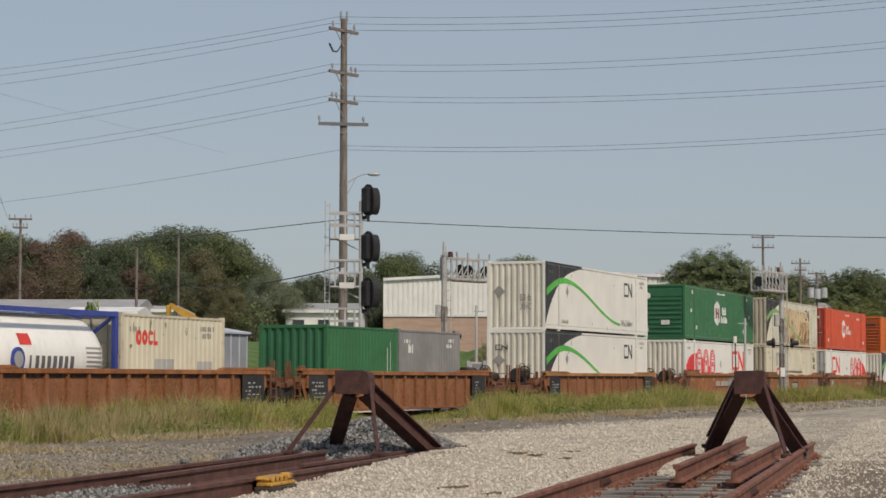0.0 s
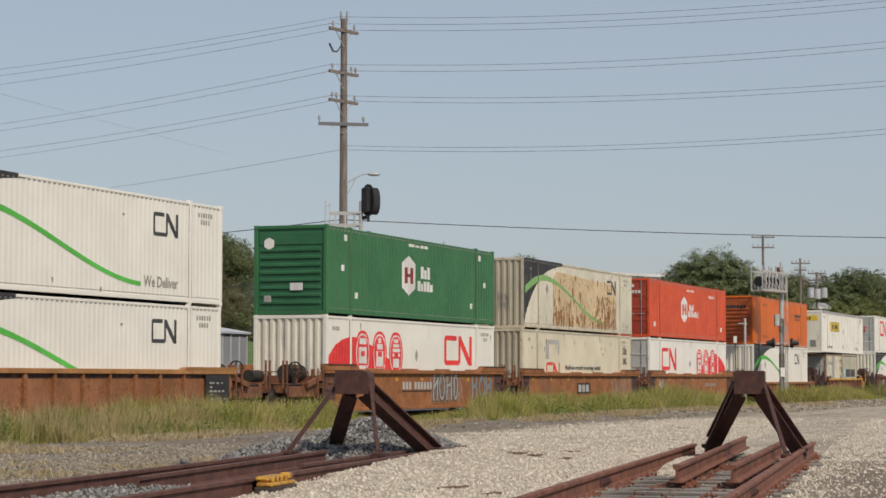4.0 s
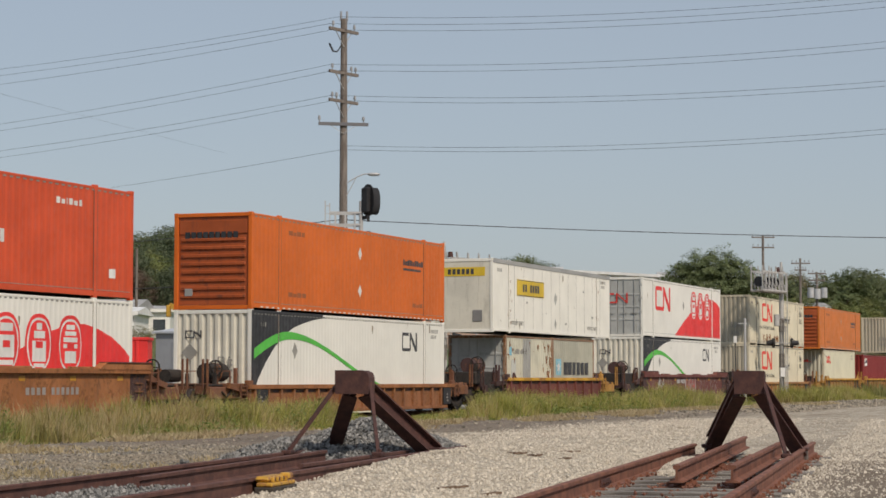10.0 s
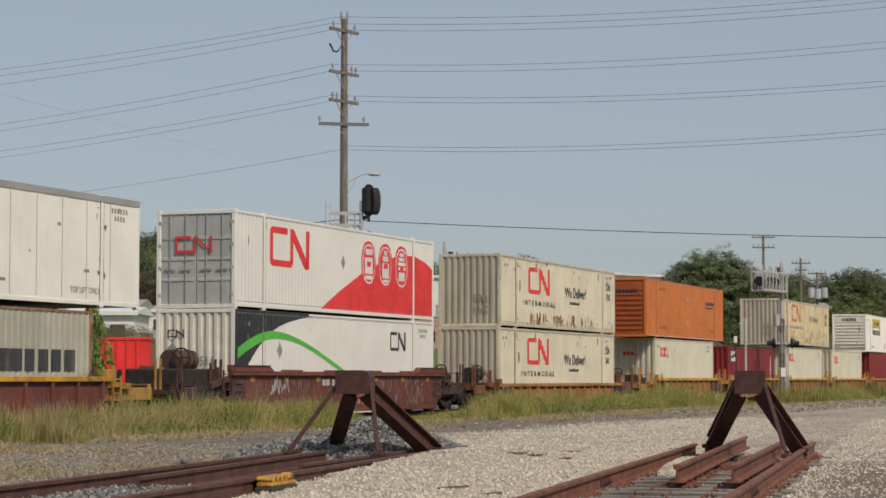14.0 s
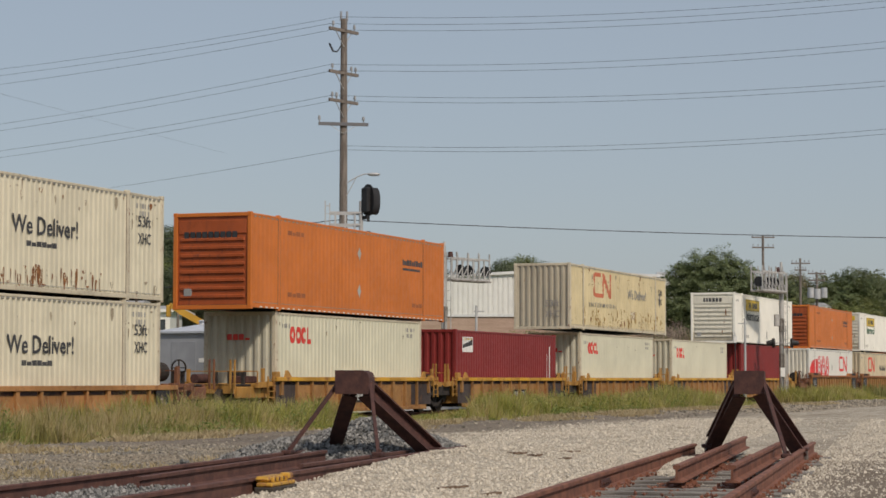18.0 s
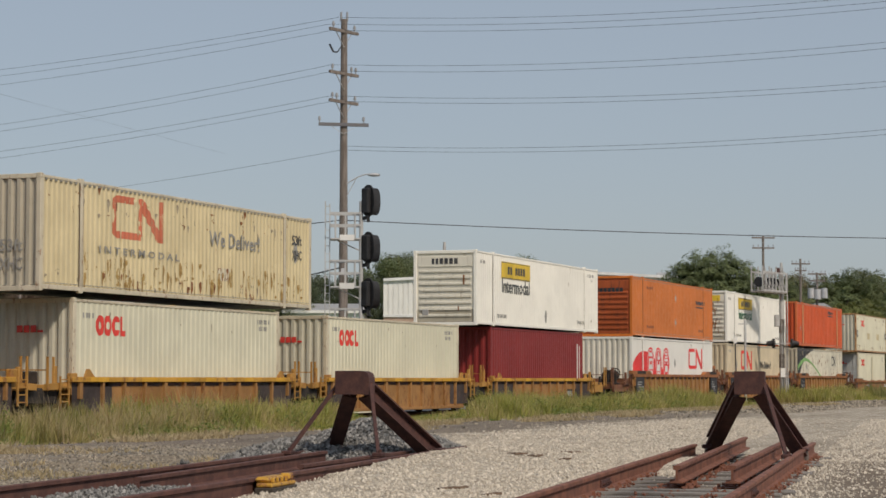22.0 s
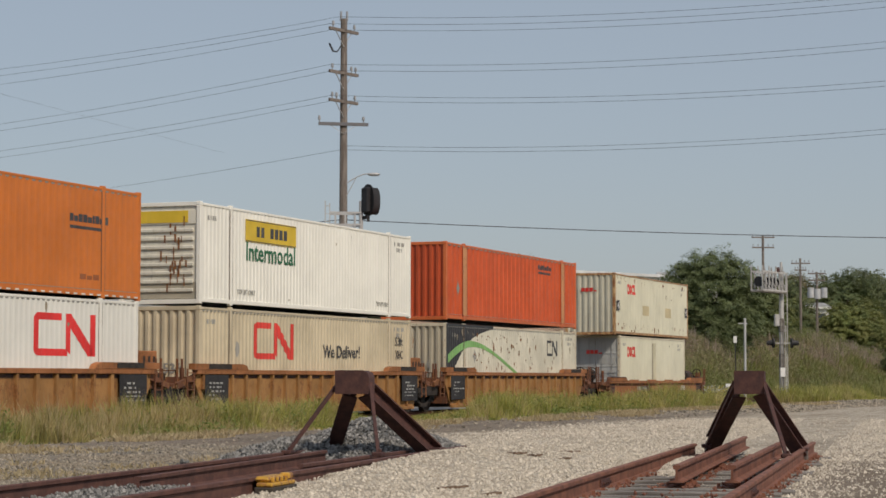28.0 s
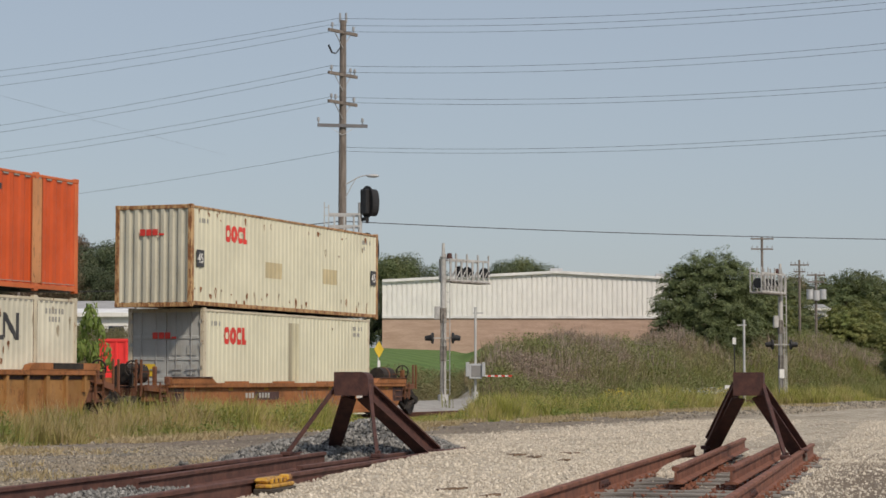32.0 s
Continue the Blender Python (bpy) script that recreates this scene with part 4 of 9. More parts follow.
def tank_container(s):
    t = thing("tank_container", Matrix(), "white tank in a blue steel frame riding in a well car", "tank container")
    rolling(t, s, 0.076, LOW)
    L, Wd, H = 6.06, 2.438, 2.591
    bm = bmesh.new()
    n = 32
    rings = [(0.30, 0.55), (0.36, 0.85), (0.52, 1.04), (0.74, 1.13), (1.0, 1.15)]
    rings += [(L - x, r) for x, r in rings[::-1]]
    last = None
    for x, r in rings:
        cur = [bm.verts.new((x, Wd / 2 + r * math.cos(2 * math.pi * i / n), H / 2 + 0.05 + r * math.sin(2 * math.pi * i / n))) for i in range(n)]
        if last:
            for i in range(n):
                bm.faces.new((last[i], last[(i + 1) % n], cur[(i + 1) % n], cur[i]))
        else:
            bm.faces.new(cur[::-1])
        last = cur
    bm.faces.new(last)
    bmesh.ops.recalc_face_normals(bm, faces=bm.faces[:])
    part("tank_shell", bm, paint("tank_white", (0.86, 0.85, 0.80), rough=0.35, dirt=0.12, fade=0.04), t, smooth=True)
    for x in (0.0, L - 0.14):
        for y in (0.0, Wd - 0.14):
            part("corner_post", abox(x, x + 0.14, y, y + 0.14, 0, H, bevel=0.01), BLUE, t)
        part("end_beam", abox(x, x + 0.14, 0.14, Wd - 0.14, H - 0.14, H), BLUE, t)
        part("end_beam", abox(x, x + 0.14, 0.14, Wd - 0.14, 0.0, 0.16), BLUE, t)
        for y in (0.14, Wd - 0.14):
            part("end_strut", abeam((x + 0.07, y, 0.16), (x + 0.07, Wd / 2, 0.7), 0.08, 0.08), BLUE, t)
            part("end_strut", abeam((x + 0.07, y, H - 0.14), (x + 0.07, Wd / 2 + (0.5 if y > 1 else -0.5), H - 0.55), 0.08, 0.08), BLUE, t)
    for y in (0.0, Wd - 0.12):
        part("top_rail", abox(0.14, L - 0.14, y, y + 0.12, H - 0.13, H - 0.01), BLUE, t)
        part("bottom_rail", abox(0.14, L - 0.14, y, y + 0.12, 0.02, 0.16), BLUE, t)
    part("walkway", abox(0.5, L - 0.5, 0.5, 1.1, H - 0.04, H), ROOF_GREY, t)
    cy, cz, r = Wd / 2, H / 2 + 0.05, 1.156

    def wrap(x0, x1, z0, z1, name, m):
        bm = bmesh.new()
        last = None
        for i in range(7):
            z = z0 + (z1 - z0) * i / 6
            y = cy - math.sqrt(max(0.01, r * r - (z - cz) ** 2))
            cur = (bm.verts.new((x0, y, z)), bm.verts.new((x1, y, z)))
            if last:
                bm.faces.new((last[0], last[1], cur[1], cur[0]))
            last = cur
        part(name, bm, m, t)
    for i, wd in enumerate((0.14, 0.26, 0.26, 0.26, 0.28, 0.28, 0.26, 0.28)):
        wrap(1.83 + i * 0.275, 1.83 + i * 0.275 + wd * 0.62, 1.09, 1.40, "word_bar", paint("dark_lettering", (0.13, 0.13, 0.14), dirt=0.2))
    wrap(1.43, 1.97, 1.66, 1.94, "red_flag", LOGO_RED)
    for i in range(5):
        wrap(4.55, 5.32, 1.13 + i * 0.115, 1.18 + i * 0.115, "mark_bar", FAINT)
    part("side_ring", rod(bmesh.new(), (1.27, cy - 1.18, 1.3), (1.27, cy - 1.06, 1.3), 0.30, 20), BLUE, t)
    part("ring_face", rod(bmesh.new(), (1.27, cy - 1.2, 1.3), (1.27, cy - 1.175, 1.3), 0.2, 20), ROOF_GREY, t)


tank_container(43.6)
c = container("cream twenty-foot container with a red blob logo in a well car", 49.8, LOW, 6.06, CREAM, "door", ends=CREAM, **ISO)
blob_logo(c, 0.85, 1.74, 0.40, LOGO_RED)
block(c, "repair_patch", 1.9, 3.0, 0.9, 1.37, LIGHT_GREY)
block(c, "repair_patch", 4.4, 5.3, 0.9, 1.32, LIGHT_GREY)
small_marks(c, FAINT, 1)
c = container("dark green twenty-foot container riding low in a well car", 63.2, LOW, 6.06, GREEN, ends=DEEP_GREEN, **ISO)
block(c, "white_stencil", 5.1, 5.2, 0.9, 1.9, LOGO_WHITE)
block(c, "white_stencil", 5.4, 5.48, 0.9, 2.1, LOGO_WHITE)
c = container("plain grey twenty-foot container riding low in a well car", 69.42, LOW, 6.06, GREY_BOX, **ISO)
word_bars(c, "white_marks", 0.9, 1.75, 0.3, (0.12, 0.1, 0.14), LOGO_WHITE, 0.04)
small_marks(c, LOGO_WHITE, 2)

c = container("white container with black bow and long green wave", 85.55, LOW, 16.154, WHITE)
swoosh(c)
end_line_logo(c, 0.40, 0.95, 2.05, 2.28, LOGO_BLACK)
c = container("white container with black bow and green wave, stacked on another", 85.6, UP, 16.154, WHITE)
swoosh(c)
lettering("painted_word", "We Deliver", 11.5, 13.46, 0.40, 0.70, c.y, FAINT, c.thing)
word_bars(c, "web_mark", 2.3, 0.32, 0.16, (0.12, 0.12, 0.12, 0.06, 0.12, 0.12), FAINT, 0.05)

c = container("white container with red dune, badges and red line logo", 109.2, LOW, 16.154, WHITE)
dune(c, "front")
ovals(c, 2.35, 0.92, 1.52, SIGNAL_RED, LOGO_WHITE)
diamond(c, 7.9, 1.66, 0.16, FAINT)
worm_logo(c, 10.70, 13.65, 1.34, 2.43, SIGNAL_RED)
small_marks(c, FAINT, 4)
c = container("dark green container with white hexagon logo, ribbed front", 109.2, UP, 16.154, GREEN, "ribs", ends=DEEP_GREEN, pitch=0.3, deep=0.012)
hex_logo(c, 6.50, 0.85, 1.41, LOGO_WHITE, MAROON)
word_bars(c, "logo_word", 8.33, 1.50, 0.43, (0.26, 0.24, 0.26), LOGO_WHITE, 0.07)
word_bars(c, "logo_word", 7.99, 1.05, 0.36, (0.30, 0.16, 0.27, 0.26, 0.26), LOGO_WHITE, 0.06)
word_bars(c, "small_lettering", 7.17, 2.58, 0.1, (0.5, 0.4, 0.3, 0.35), LOGO_WHITE, 0.1)
for x, z in ((2.3, 0.58), (13.45, 0.58), (14.95, 1.43), (1.2, 1.45), (14.4, 2.44), (1.4, 2.44)):
    block(c, "white_mark", x, x + 0.26, z, z + 0.2, LOGO_WHITE)
part("end_hexagon", rod(bmesh.new(), (0.026, 2.05, 2.3), (0.012, 2.05, 2.3), 0.2, 6), LOGO_WHITE, c.thing)
part("end_label", abox(0.004, 0.012, 0.85, 1.3, 0.78, 1.02), LOGO_WHITE, c.thing)

c = container("cream container with faded patch and small red logo", 128.85, LOW, 16.154, CREAM)
block(c, "faded_patch", 3.06, 4.98, 2.30, 2.49, LIGHT_GREY)
block(c, "faded_patch", 3.06, 3.5, 1.67, 2.30, LIGHT_GREY)
block(c, "faded_patch", 4.75, 4.98, 1.9, 2.30, LIGHT_GREY)
worm_logo(c, 3.16, 5.03, 0.78, 1.54, LOGO_RED)
lettering("painted_word", "Rail-to-truck moving units", 5.79, 11.06, 1.18, 1.44, c.y, LOGO_BLACK, c.thing)
small_marks(c, FAINT, 5)
length_words(c)
c = container("heavily rusted cream container with black bow and green wave", 129.0, UP, 16.154, SPECKLED)
swoosh(c)
STAINED = paint("stained_cream", (0.60, 0.475, 0.29), dirt=0.35, dirt_col=(0.42, 0.25, 0.09), rust=0.85, rust_lo=0.555, rust_scale=(5, 5, 1.3))
ORANGE_RUN = rough_mat("orange_rust_run", (0.17, 0.070, 0.024), (0.42, 0.21, 0.075), 7, 0.85, 0.3, 0.004, 40)
paint_on(c, "stained_area", strip(c.wave, 3.95, 13.55, lambda x: 0.21, lambda x: float(np.interp(x, (3.9, 4.4, 9, 13.6), (2.2, 2.5, 2.35, 2.25))), c.y + 0.003, 20), STAINED)
drips(c, "rust_streak", 3.9, 13.6, 0.25, 2.45, 80, ORANGE_RUN, 4, 0.6)
drips(c, "rust_streak", 3.9, 6.6, 0.2, 1.5, 60, ORANGE_RUN, 25, 0.8)
drips(c, "rust_streak", 10.6, 13.5, 0.2, 1.7, 90, ORANGE_RUN, 26, 0.9)
drips(c, "rust_streak", 3.9, 13.5, 0.2, 0.8, 110, ORANGE_RUN, 5, 0.6)
block(c, "rust_patch", 12.6, 13.5, 0.22, 0.75, RUSTY_CREAM)

c = container("white container with red line logo, badges and red dune", 148.4, LOW, 16.154, WHITE, "door", ends=DOOR_GREY)
worm_logo(c, 2.26, 5.17, 1.28, 2.41, SIGNAL_RED)
dune(c, "rear")
ovals(c, 9.38, 0.92, 1.50, SIGNAL_RED, LOGO_WHITE)
diamond(c, 8.0, 1.63, 0.18, FAINT)
c = container("bright red container with white hexagon logo", 148.4, UP, 16.154, RED_BOX, "door", ends=paint("dark_red_door", (0.34, 0.045, 0.022), dirt=0.5, dirt_col=(0.06, 0.025, 0.02)), pitch=0.3, deep=0.012)
hex_logo(c, 6.22, 0.86, 1.36, LOGO_WHITE, RED_BOX)
word_bars(c, "logo_word", 7.93, 1.52, 0.32, (0.26, 0.24, 0.26), LOGO_WHITE, 0.07)
word_bars(c, "logo_word", 7.67, 1.18, 0.32, (0.28, 0.14, 0.24, 0.24, 0.24, 0.1, 0.14, 0.24, 0.2), LOGO_WHITE, 0.05)
word_bars(c, "small_lettering", 7.41, 2.5, 0.1, (0.4, 0.3, 0.25, 0.3), LOGO_WHITE, 0.07)
word_bars(c, "small_lettering", 12.25, 2.3, 0.16, (0.16, 0.16, 0.05, 0.16, 0.16, 0.16), LOGO_WHITE, 0.08)
for x in (0.78, 14.9):
    block(c, "white_mark", x, x + 0.34, 0.54, 0.78, LOGO_WHITE)
bm = bars_on_end(0.018, 2.45, 2.6, (0.12, 0.12, 0.12, 0.12), 1.2)
tagged(part("end_stencil", bm, LOGO_WHITE, c.thing), kind="stuff")
bm = bars_on_end(0.018, 2.15, 2.3, (0.12, 0.12, 0.12, 0.12, 0.12, 0.12), 1.2)
tagged(part("end_stencil", bm, LOGO_WHITE, c.thing), kind="stuff")

c = container("white container with black bow, green wave and speckled side", 171.75, LOW, 16.154, WHITE)
swoosh(c)
end_line_logo(c, 0.40, 0.95, 2.05, 2.28, LOGO_BLACK)


ORANGE_FAINT = paint("faint_orange_marks", (0.30, 0.085, 0.022), dirt=0.3)


def orange_box(label, s, body, seed, front="ribs", words=11.8):
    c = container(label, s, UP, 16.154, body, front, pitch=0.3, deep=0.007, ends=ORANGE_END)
    for z in (0.84, 2.08):
        diamond(c, 8.25, z, 0.16, LOGO_WHITE if seed == 1 else LIGHT_GREY)
    word_bars(c, "brand_lettering", words + 0.3, 1.90, 0.2, (0.16, 0.2, 0.2, 0.2, 0.2, 0.12, 0.2, 0.2, 0.2), LOGO_BLACK, 0.03)
    block(c, "brand_underline", words + 0.3, words + 2.0, 1.72, 1.80, LOGO_BLACK)
    bm = bmesh.new()
    for i in range(40):
        box(bm, 0.6 + i * 0.39, 0.78 + i * 0.39, -0.006, -0.001, 0.06, 0.10)
    part("reflective_strip", bm, LOGO_WHITE, c.thing)
    word_bars(c, "faint_lettering", 2.6, 0.45, 0.14, (0.3, 0.25, 0.3, 0.3), ORANGE_FAINT, 0.06)
    word_bars(c, "faint_lettering", 2.6, 2.35, 0.14, (0.3, 0.2, 0.3, 0.2), ORANGE_FAINT, 0.06)
    word_bars(c, "faint_lettering", 13.0, 0.45, 0.14, (0.3, 0.25, 0.3), ORANGE_FAINT, 0.06)
    if front == "ribs":
        tagged(part("end_brand_mark", bars_on_end(0.028, 2.05, 2.32, (0.16,) * 9, 0.36), BLACK, c.thing), kind="stuff")
    return c


orange_box("bright orange container with ribbed front, stacked on another", 171.75, ORANGE, 1)

RUSTY_POST = paint("rusty_brown_post", (0.30, 0.20, 0.13), dirt=0.4, rust=0.95, rust_lo=0.47, rust_scale=(5, 5, 2))
c = container("cream and grey streaked twenty-foot container with rusty posts", 195.0, LOW, 6.06, paint("container_streaked", (0.55, 0.53, 0.42), dirt=0.4, rust=0.5, rust_lo=0.67, dirt_col=(0.25, 0.22, 0.17)), "door", ends=DOOR_GREY, post=RUSTY_POST, **ISO)
word_bars(c, "grey_word", 0.99, 1.84, 0.20, (0.15,) * 9, FAINT, 0.05)
block(c, "blue_star_panel", 0.48, 0.85, 1.78, 2.12, SKY_BLUE)
block(c, "primer_streak", 2.25, 3.15, 0.2, 2.45, paint("primer_grey", (0.33, 0.33, 0.31), dirt=0.4))
block(c, "primer_streak", 0.7, 1.35, 0.2, 1.6, paint("primer_pale", (0.46, 0.47, 0.44), dirt=0.4))
drips(c, "rust_streak", 0.2, 6.0, 0.2, 2.45, 30, RUST_RUN, 21, 0.4)
drips(c, "rust_streak", 5.3, 6.0, 0.2, 2.45, 40, RUST_RUN, 22, 0.5)
c = container("light grey twenty-foot container with pale blue panel and dark bars", 201.1, LOW, 6.06, paint("container_sage", (0.42, 0.41, 0.33), dirt=0.22, rust=0.3, rust_lo=0.69), "door", ends=DOOR_GREY, post=RUSTY_POST, **ISO)
block(c, "blue_star_panel", 0.46, 1.22, 1.0, 1.69, SKY_BLUE)
bm = bmesh.new()
rim = [bm.verts.new((0.84 + q * math.cos(k * math.pi / 7 + 0.2), c.y - 0.008, 1.345 + q * math.sin(k * math.pi / 7 + 0.2))) for k, q in enumerate((0.33, 0.11) * 7)]
hub = bm.verts.new((0.84, c.y - 0.008, 1.345))
for k in range(14):
    bm.faces.new((hub, rim[k], rim[(k + 1) % 14]))
part("star_mark", bm, LOGO_WHITE, c.thing)
bm = bmesh.new()
for k, wd in enumerate((0.58, 0.5, 0.44, 0.46, 0.44, 0.5)):
    x = 1.60 + 0.62 * k
    box(bm, x, x + wd, c.y - 0.010, c.y - 0.005, 1.02, 1.56)
tagged(part("dark_lettering", bm, LOGO_BLACK, c.thing), kind="stuff")
JB_WHITE = paint("trailer_white", (0.85, 0.83, 0.745), dirt=0.08, fade=0.05)
c = container("white container with yellow sign panels and grey top edge", 193.3, UP - 0.24, 16.154, JB_WHITE, "plain", pitch=1.2, deep=0.004, roof=ROOF_GREY)
yellow_sign(c, 2.9, 1.53, 3.5, 0.72)
for i in range(11):
    x = 2.6 + i * 1.2
    part("panel_seam", abox(x - 0.012, x + 0.012, c.y - 0.003, c.y + 0.004, 0.2, c.H - 0.2), FAINT, c.thing)
for i in range(9):
    block(c, "scuff", 2.8 + 1.31 * i, 2.86 + 1.31 * i + 0.1 * (i % 3), 0.5 + 0.37 * (i * 7 % 5), 0.58 + 0.37 * (i * 7 % 5), FAINT)
part("grey_top_edge", abox(0.0, c.L, -0.008, 0.0, c.H - 0.17, c.H - 0.005), ROOF_GREY, c.thing)
part("end_yellow_panel", abox(0.018, 0.03, 0.35, 2.2, 2.2, 2.55), LOGO_YELLOW, c.thing)
tagged(part("end_lettering", bars_on_end(0.018, 2.27, 2.48, (0.13, 0.13, 0.13, 0.13, 0.13, 0.13), 0.7, 0.06), LOGO_BLACK, c.thing), kind="stuff")
diamond(c, 8.0, 1.55, 0.2, LIGHT_GREY)
diamond(c, 8.0, 0.5, 0.16, LIGHT_GREY)
drips(c, "rust_streak", 1.8, 2.3, 0.3, 2.6, 10, RUST_RUN, 15, 0.4)
drips(c, "rust_streak", 13.9, 14.4, 0.3, 2.6, 12, RUST_RUN, 16, 0.4)
lettering("painted_word", "TOP LIFT ONLY", 2.2, 3.7, 0.34, 0.5, c.y, FAINT, c.thing)
lettering("painted_word", "TOP LIFT ONLY", 12.6, 14.1, 0.34, 0.5, c.y, FAINT, c.thing)
small_marks(c, FAINT, 6)

c = container("white container with black bow and green wave under a red one", 215.2, LOW, 16.154, WHITE)
swoosh(c)
end_line_logo(c, 0.40, 0.95, 2.05, 2.28, LOGO_BLACK)
c = container("white container with red line logo and large red dune", 215.2, UP, 16.154, WHITE, "door", ends=DOOR_GREY)
worm_logo(c, 2.38, 5.30, 1.35, 2.55, SIGNAL_RED)
dune(c, "high")
ovals(c, 9.45, 1.02, 1.52, SIGNAL_RED, LOGO_WHITE)
diamond(c, 7.95, 1.72, 0.17, FAINT)
end_line_logo(c, 0.62, 1.85, 1.62, 2.12, LOGO_RED)


def cream_pair(s, z, label, words=True, body=None, logo=LOGO_RED, text=LOGO_BLACK):
    c = container(label, s, z, 16.154, body or CREAM, deep=0.03)
    worm_logo(c, 3.58, 6.38, 1.42, 2.52, logo)
    if words:
        lettering("painted_word", "I N T E R M O D A L", 2.78, 7.12, 0.95, 1.16, c.y, text, c.thing)
        lettering("painted_word", "We Deliver!", 8.5, 11.6, 1.44, 1.90, c.y, text, c.thing)
        word_bars(c, "web_mark", 9.2, 1.15, 0.13, (0.18,) * 6, text, 0.06)
    diamond(c, 2.44, 1.70, 0.18, FAINT)
    length_words(c)
    small_marks(c, FAINT, int(s))
    return c


cream_pair(238.55, LOW, "cream container with red line logo and black words")
c = cream_pair(238.7, UP, "cream container with red line logo, words and rust runs")
drips(c, "rust_streak", 3.8, 12.85, 0.18, 0.72, 95, RUST_RUN, 6, 0.55)
drips(c, "rust_streak", 0.2, 15.9, 2.3, 2.85, 26, RUST_RUN, 7, 0.3)

c = container("pale cream forty-foot container with red blob logo", 262.2, LOW, 12.19, PALE, **ISO96)
blob_logo(c, 1.08, 1.93, 0.52, LOGO_RED)
small_marks(c, FAINT, 11)
orange_box("amber orange container with ribbed front, overhanging a shorter one", 260.3, AMBER, 2)
c = container("dark red forty-foot container with a small white panel", 277.95, LOW, 12.19, MAROON, **dict(ISO, height=2.7))
block(c, "white_panel", 0.70, 1.90, 1.85, 2.42, LOGO_WHITE)
paint_on(c, "black_panel_swoop", strip(c.wave, 0.8, 1.8, lambda x: 2.0 + 0.12 * (x - 0.8), lambda x: 2.12 + 0.2 * (x - 0.8), c.y - 0.004, 6), LOGO_BLACK)
block(c, "yellow_panel_bar", 0.95, 1.8, 2.30, 2.38, LOGO_YELLOW)
block(c, "white_marks", 11.0, 11.08, 0.6, 1.9, LOGO_WHITE)
block(c, "white_marks", 11.35, 11.42, 0.6, 2.2, LOGO_WHITE)
c = container("pale cream forty-foot container with red blob logo and corrugated end", 293.75, LOW, 12.19, PALE, **ISO96)
blob_logo(c, 1.17, 1.96, 0.52, LOGO_RED)
small_marks(c, FAINT, 12)
c = container("cream weathered container with faded red logo, overhanging a shorter one", 292.0, UP + 0.10, 16.154, paint("container_cream_ochre", (0.64, 0.545, 0.33), dirt=0.25, dirt_col=(0.30, 0.2, 0.07), rust=0.6, rust_lo=0.64, rust_scale=(4, 4, 1.0), fade=0.08), deep=0.034)
worm_logo(c, 3.61, 6.41, 1.52, 2.64, paint("faded_logo_red", (0.52, 0.14, 0.07), dirt=0.4, dirt_col=(0.5, 0.4, 0.24)))
ochre = bpy.data.materials["container_cream_ochre"]
drips(c, "flaked_paint", 3.5, 6.6, 1.5, 2.7, 46, ochre, 61, 0.45)
drips(c, "flaked_paint", 2.9, 7.4, 1.1, 1.32, 70, ochre, 62, 0.22)
lettering("painted_word", "I N T E R M O D A L", 2.9, 7.3, 1.08, 1.27, c.y, FAINT, c.thing)
lettering("painted_word", "We Deliver!", 9.1, 12.4, 1.62, 2.06, c.y, FAINT, c.thing)
block(c, "rust_patch", 9.7, 10.5, 0.66, 1.02, RUSTY_CREAM)
drips(c, "rust_streak", 2.2, 15.6, 0.18, 1.1, 150, rough_mat("ochre_run", (0.26, 0.155, 0.045), (0.46, 0.32, 0.12), 9, 0.85, 0.3, 0.004, 40), 8, 0.5)
drips(c, "rust_streak", 3.0, 12.6, 0.18, 0.6, 30, RUST_RUN, 18, 0.4)
length_words(c)
drips(c, "rust_streak", 0.2, 15.9, 2.0, 2.85, 22, RUST_RUN, 9, 0.3)
diamond(c, 15.0, 1.75, 0.24, FAINT)
c = container("pale cream forty-foot container standing single in its well", 309.55, LOW, 12.19, PALE, **ISO96)
blob_logo(c, 1.07, 1.93, 0.52, LOGO_RED)
small_marks(c, FAINT, 13)
c = container("plain dark red forty-foot container", 325.35, LOW, 12.19, MAROON, **ISO96)
block(c, "white_marks", 11.4, 11.48, 0.5, 2.4, LOGO_WHITE)
block(c, "white_marks", 11.7, 11.76, 0.5, 2.3, LOGO_WHITE)


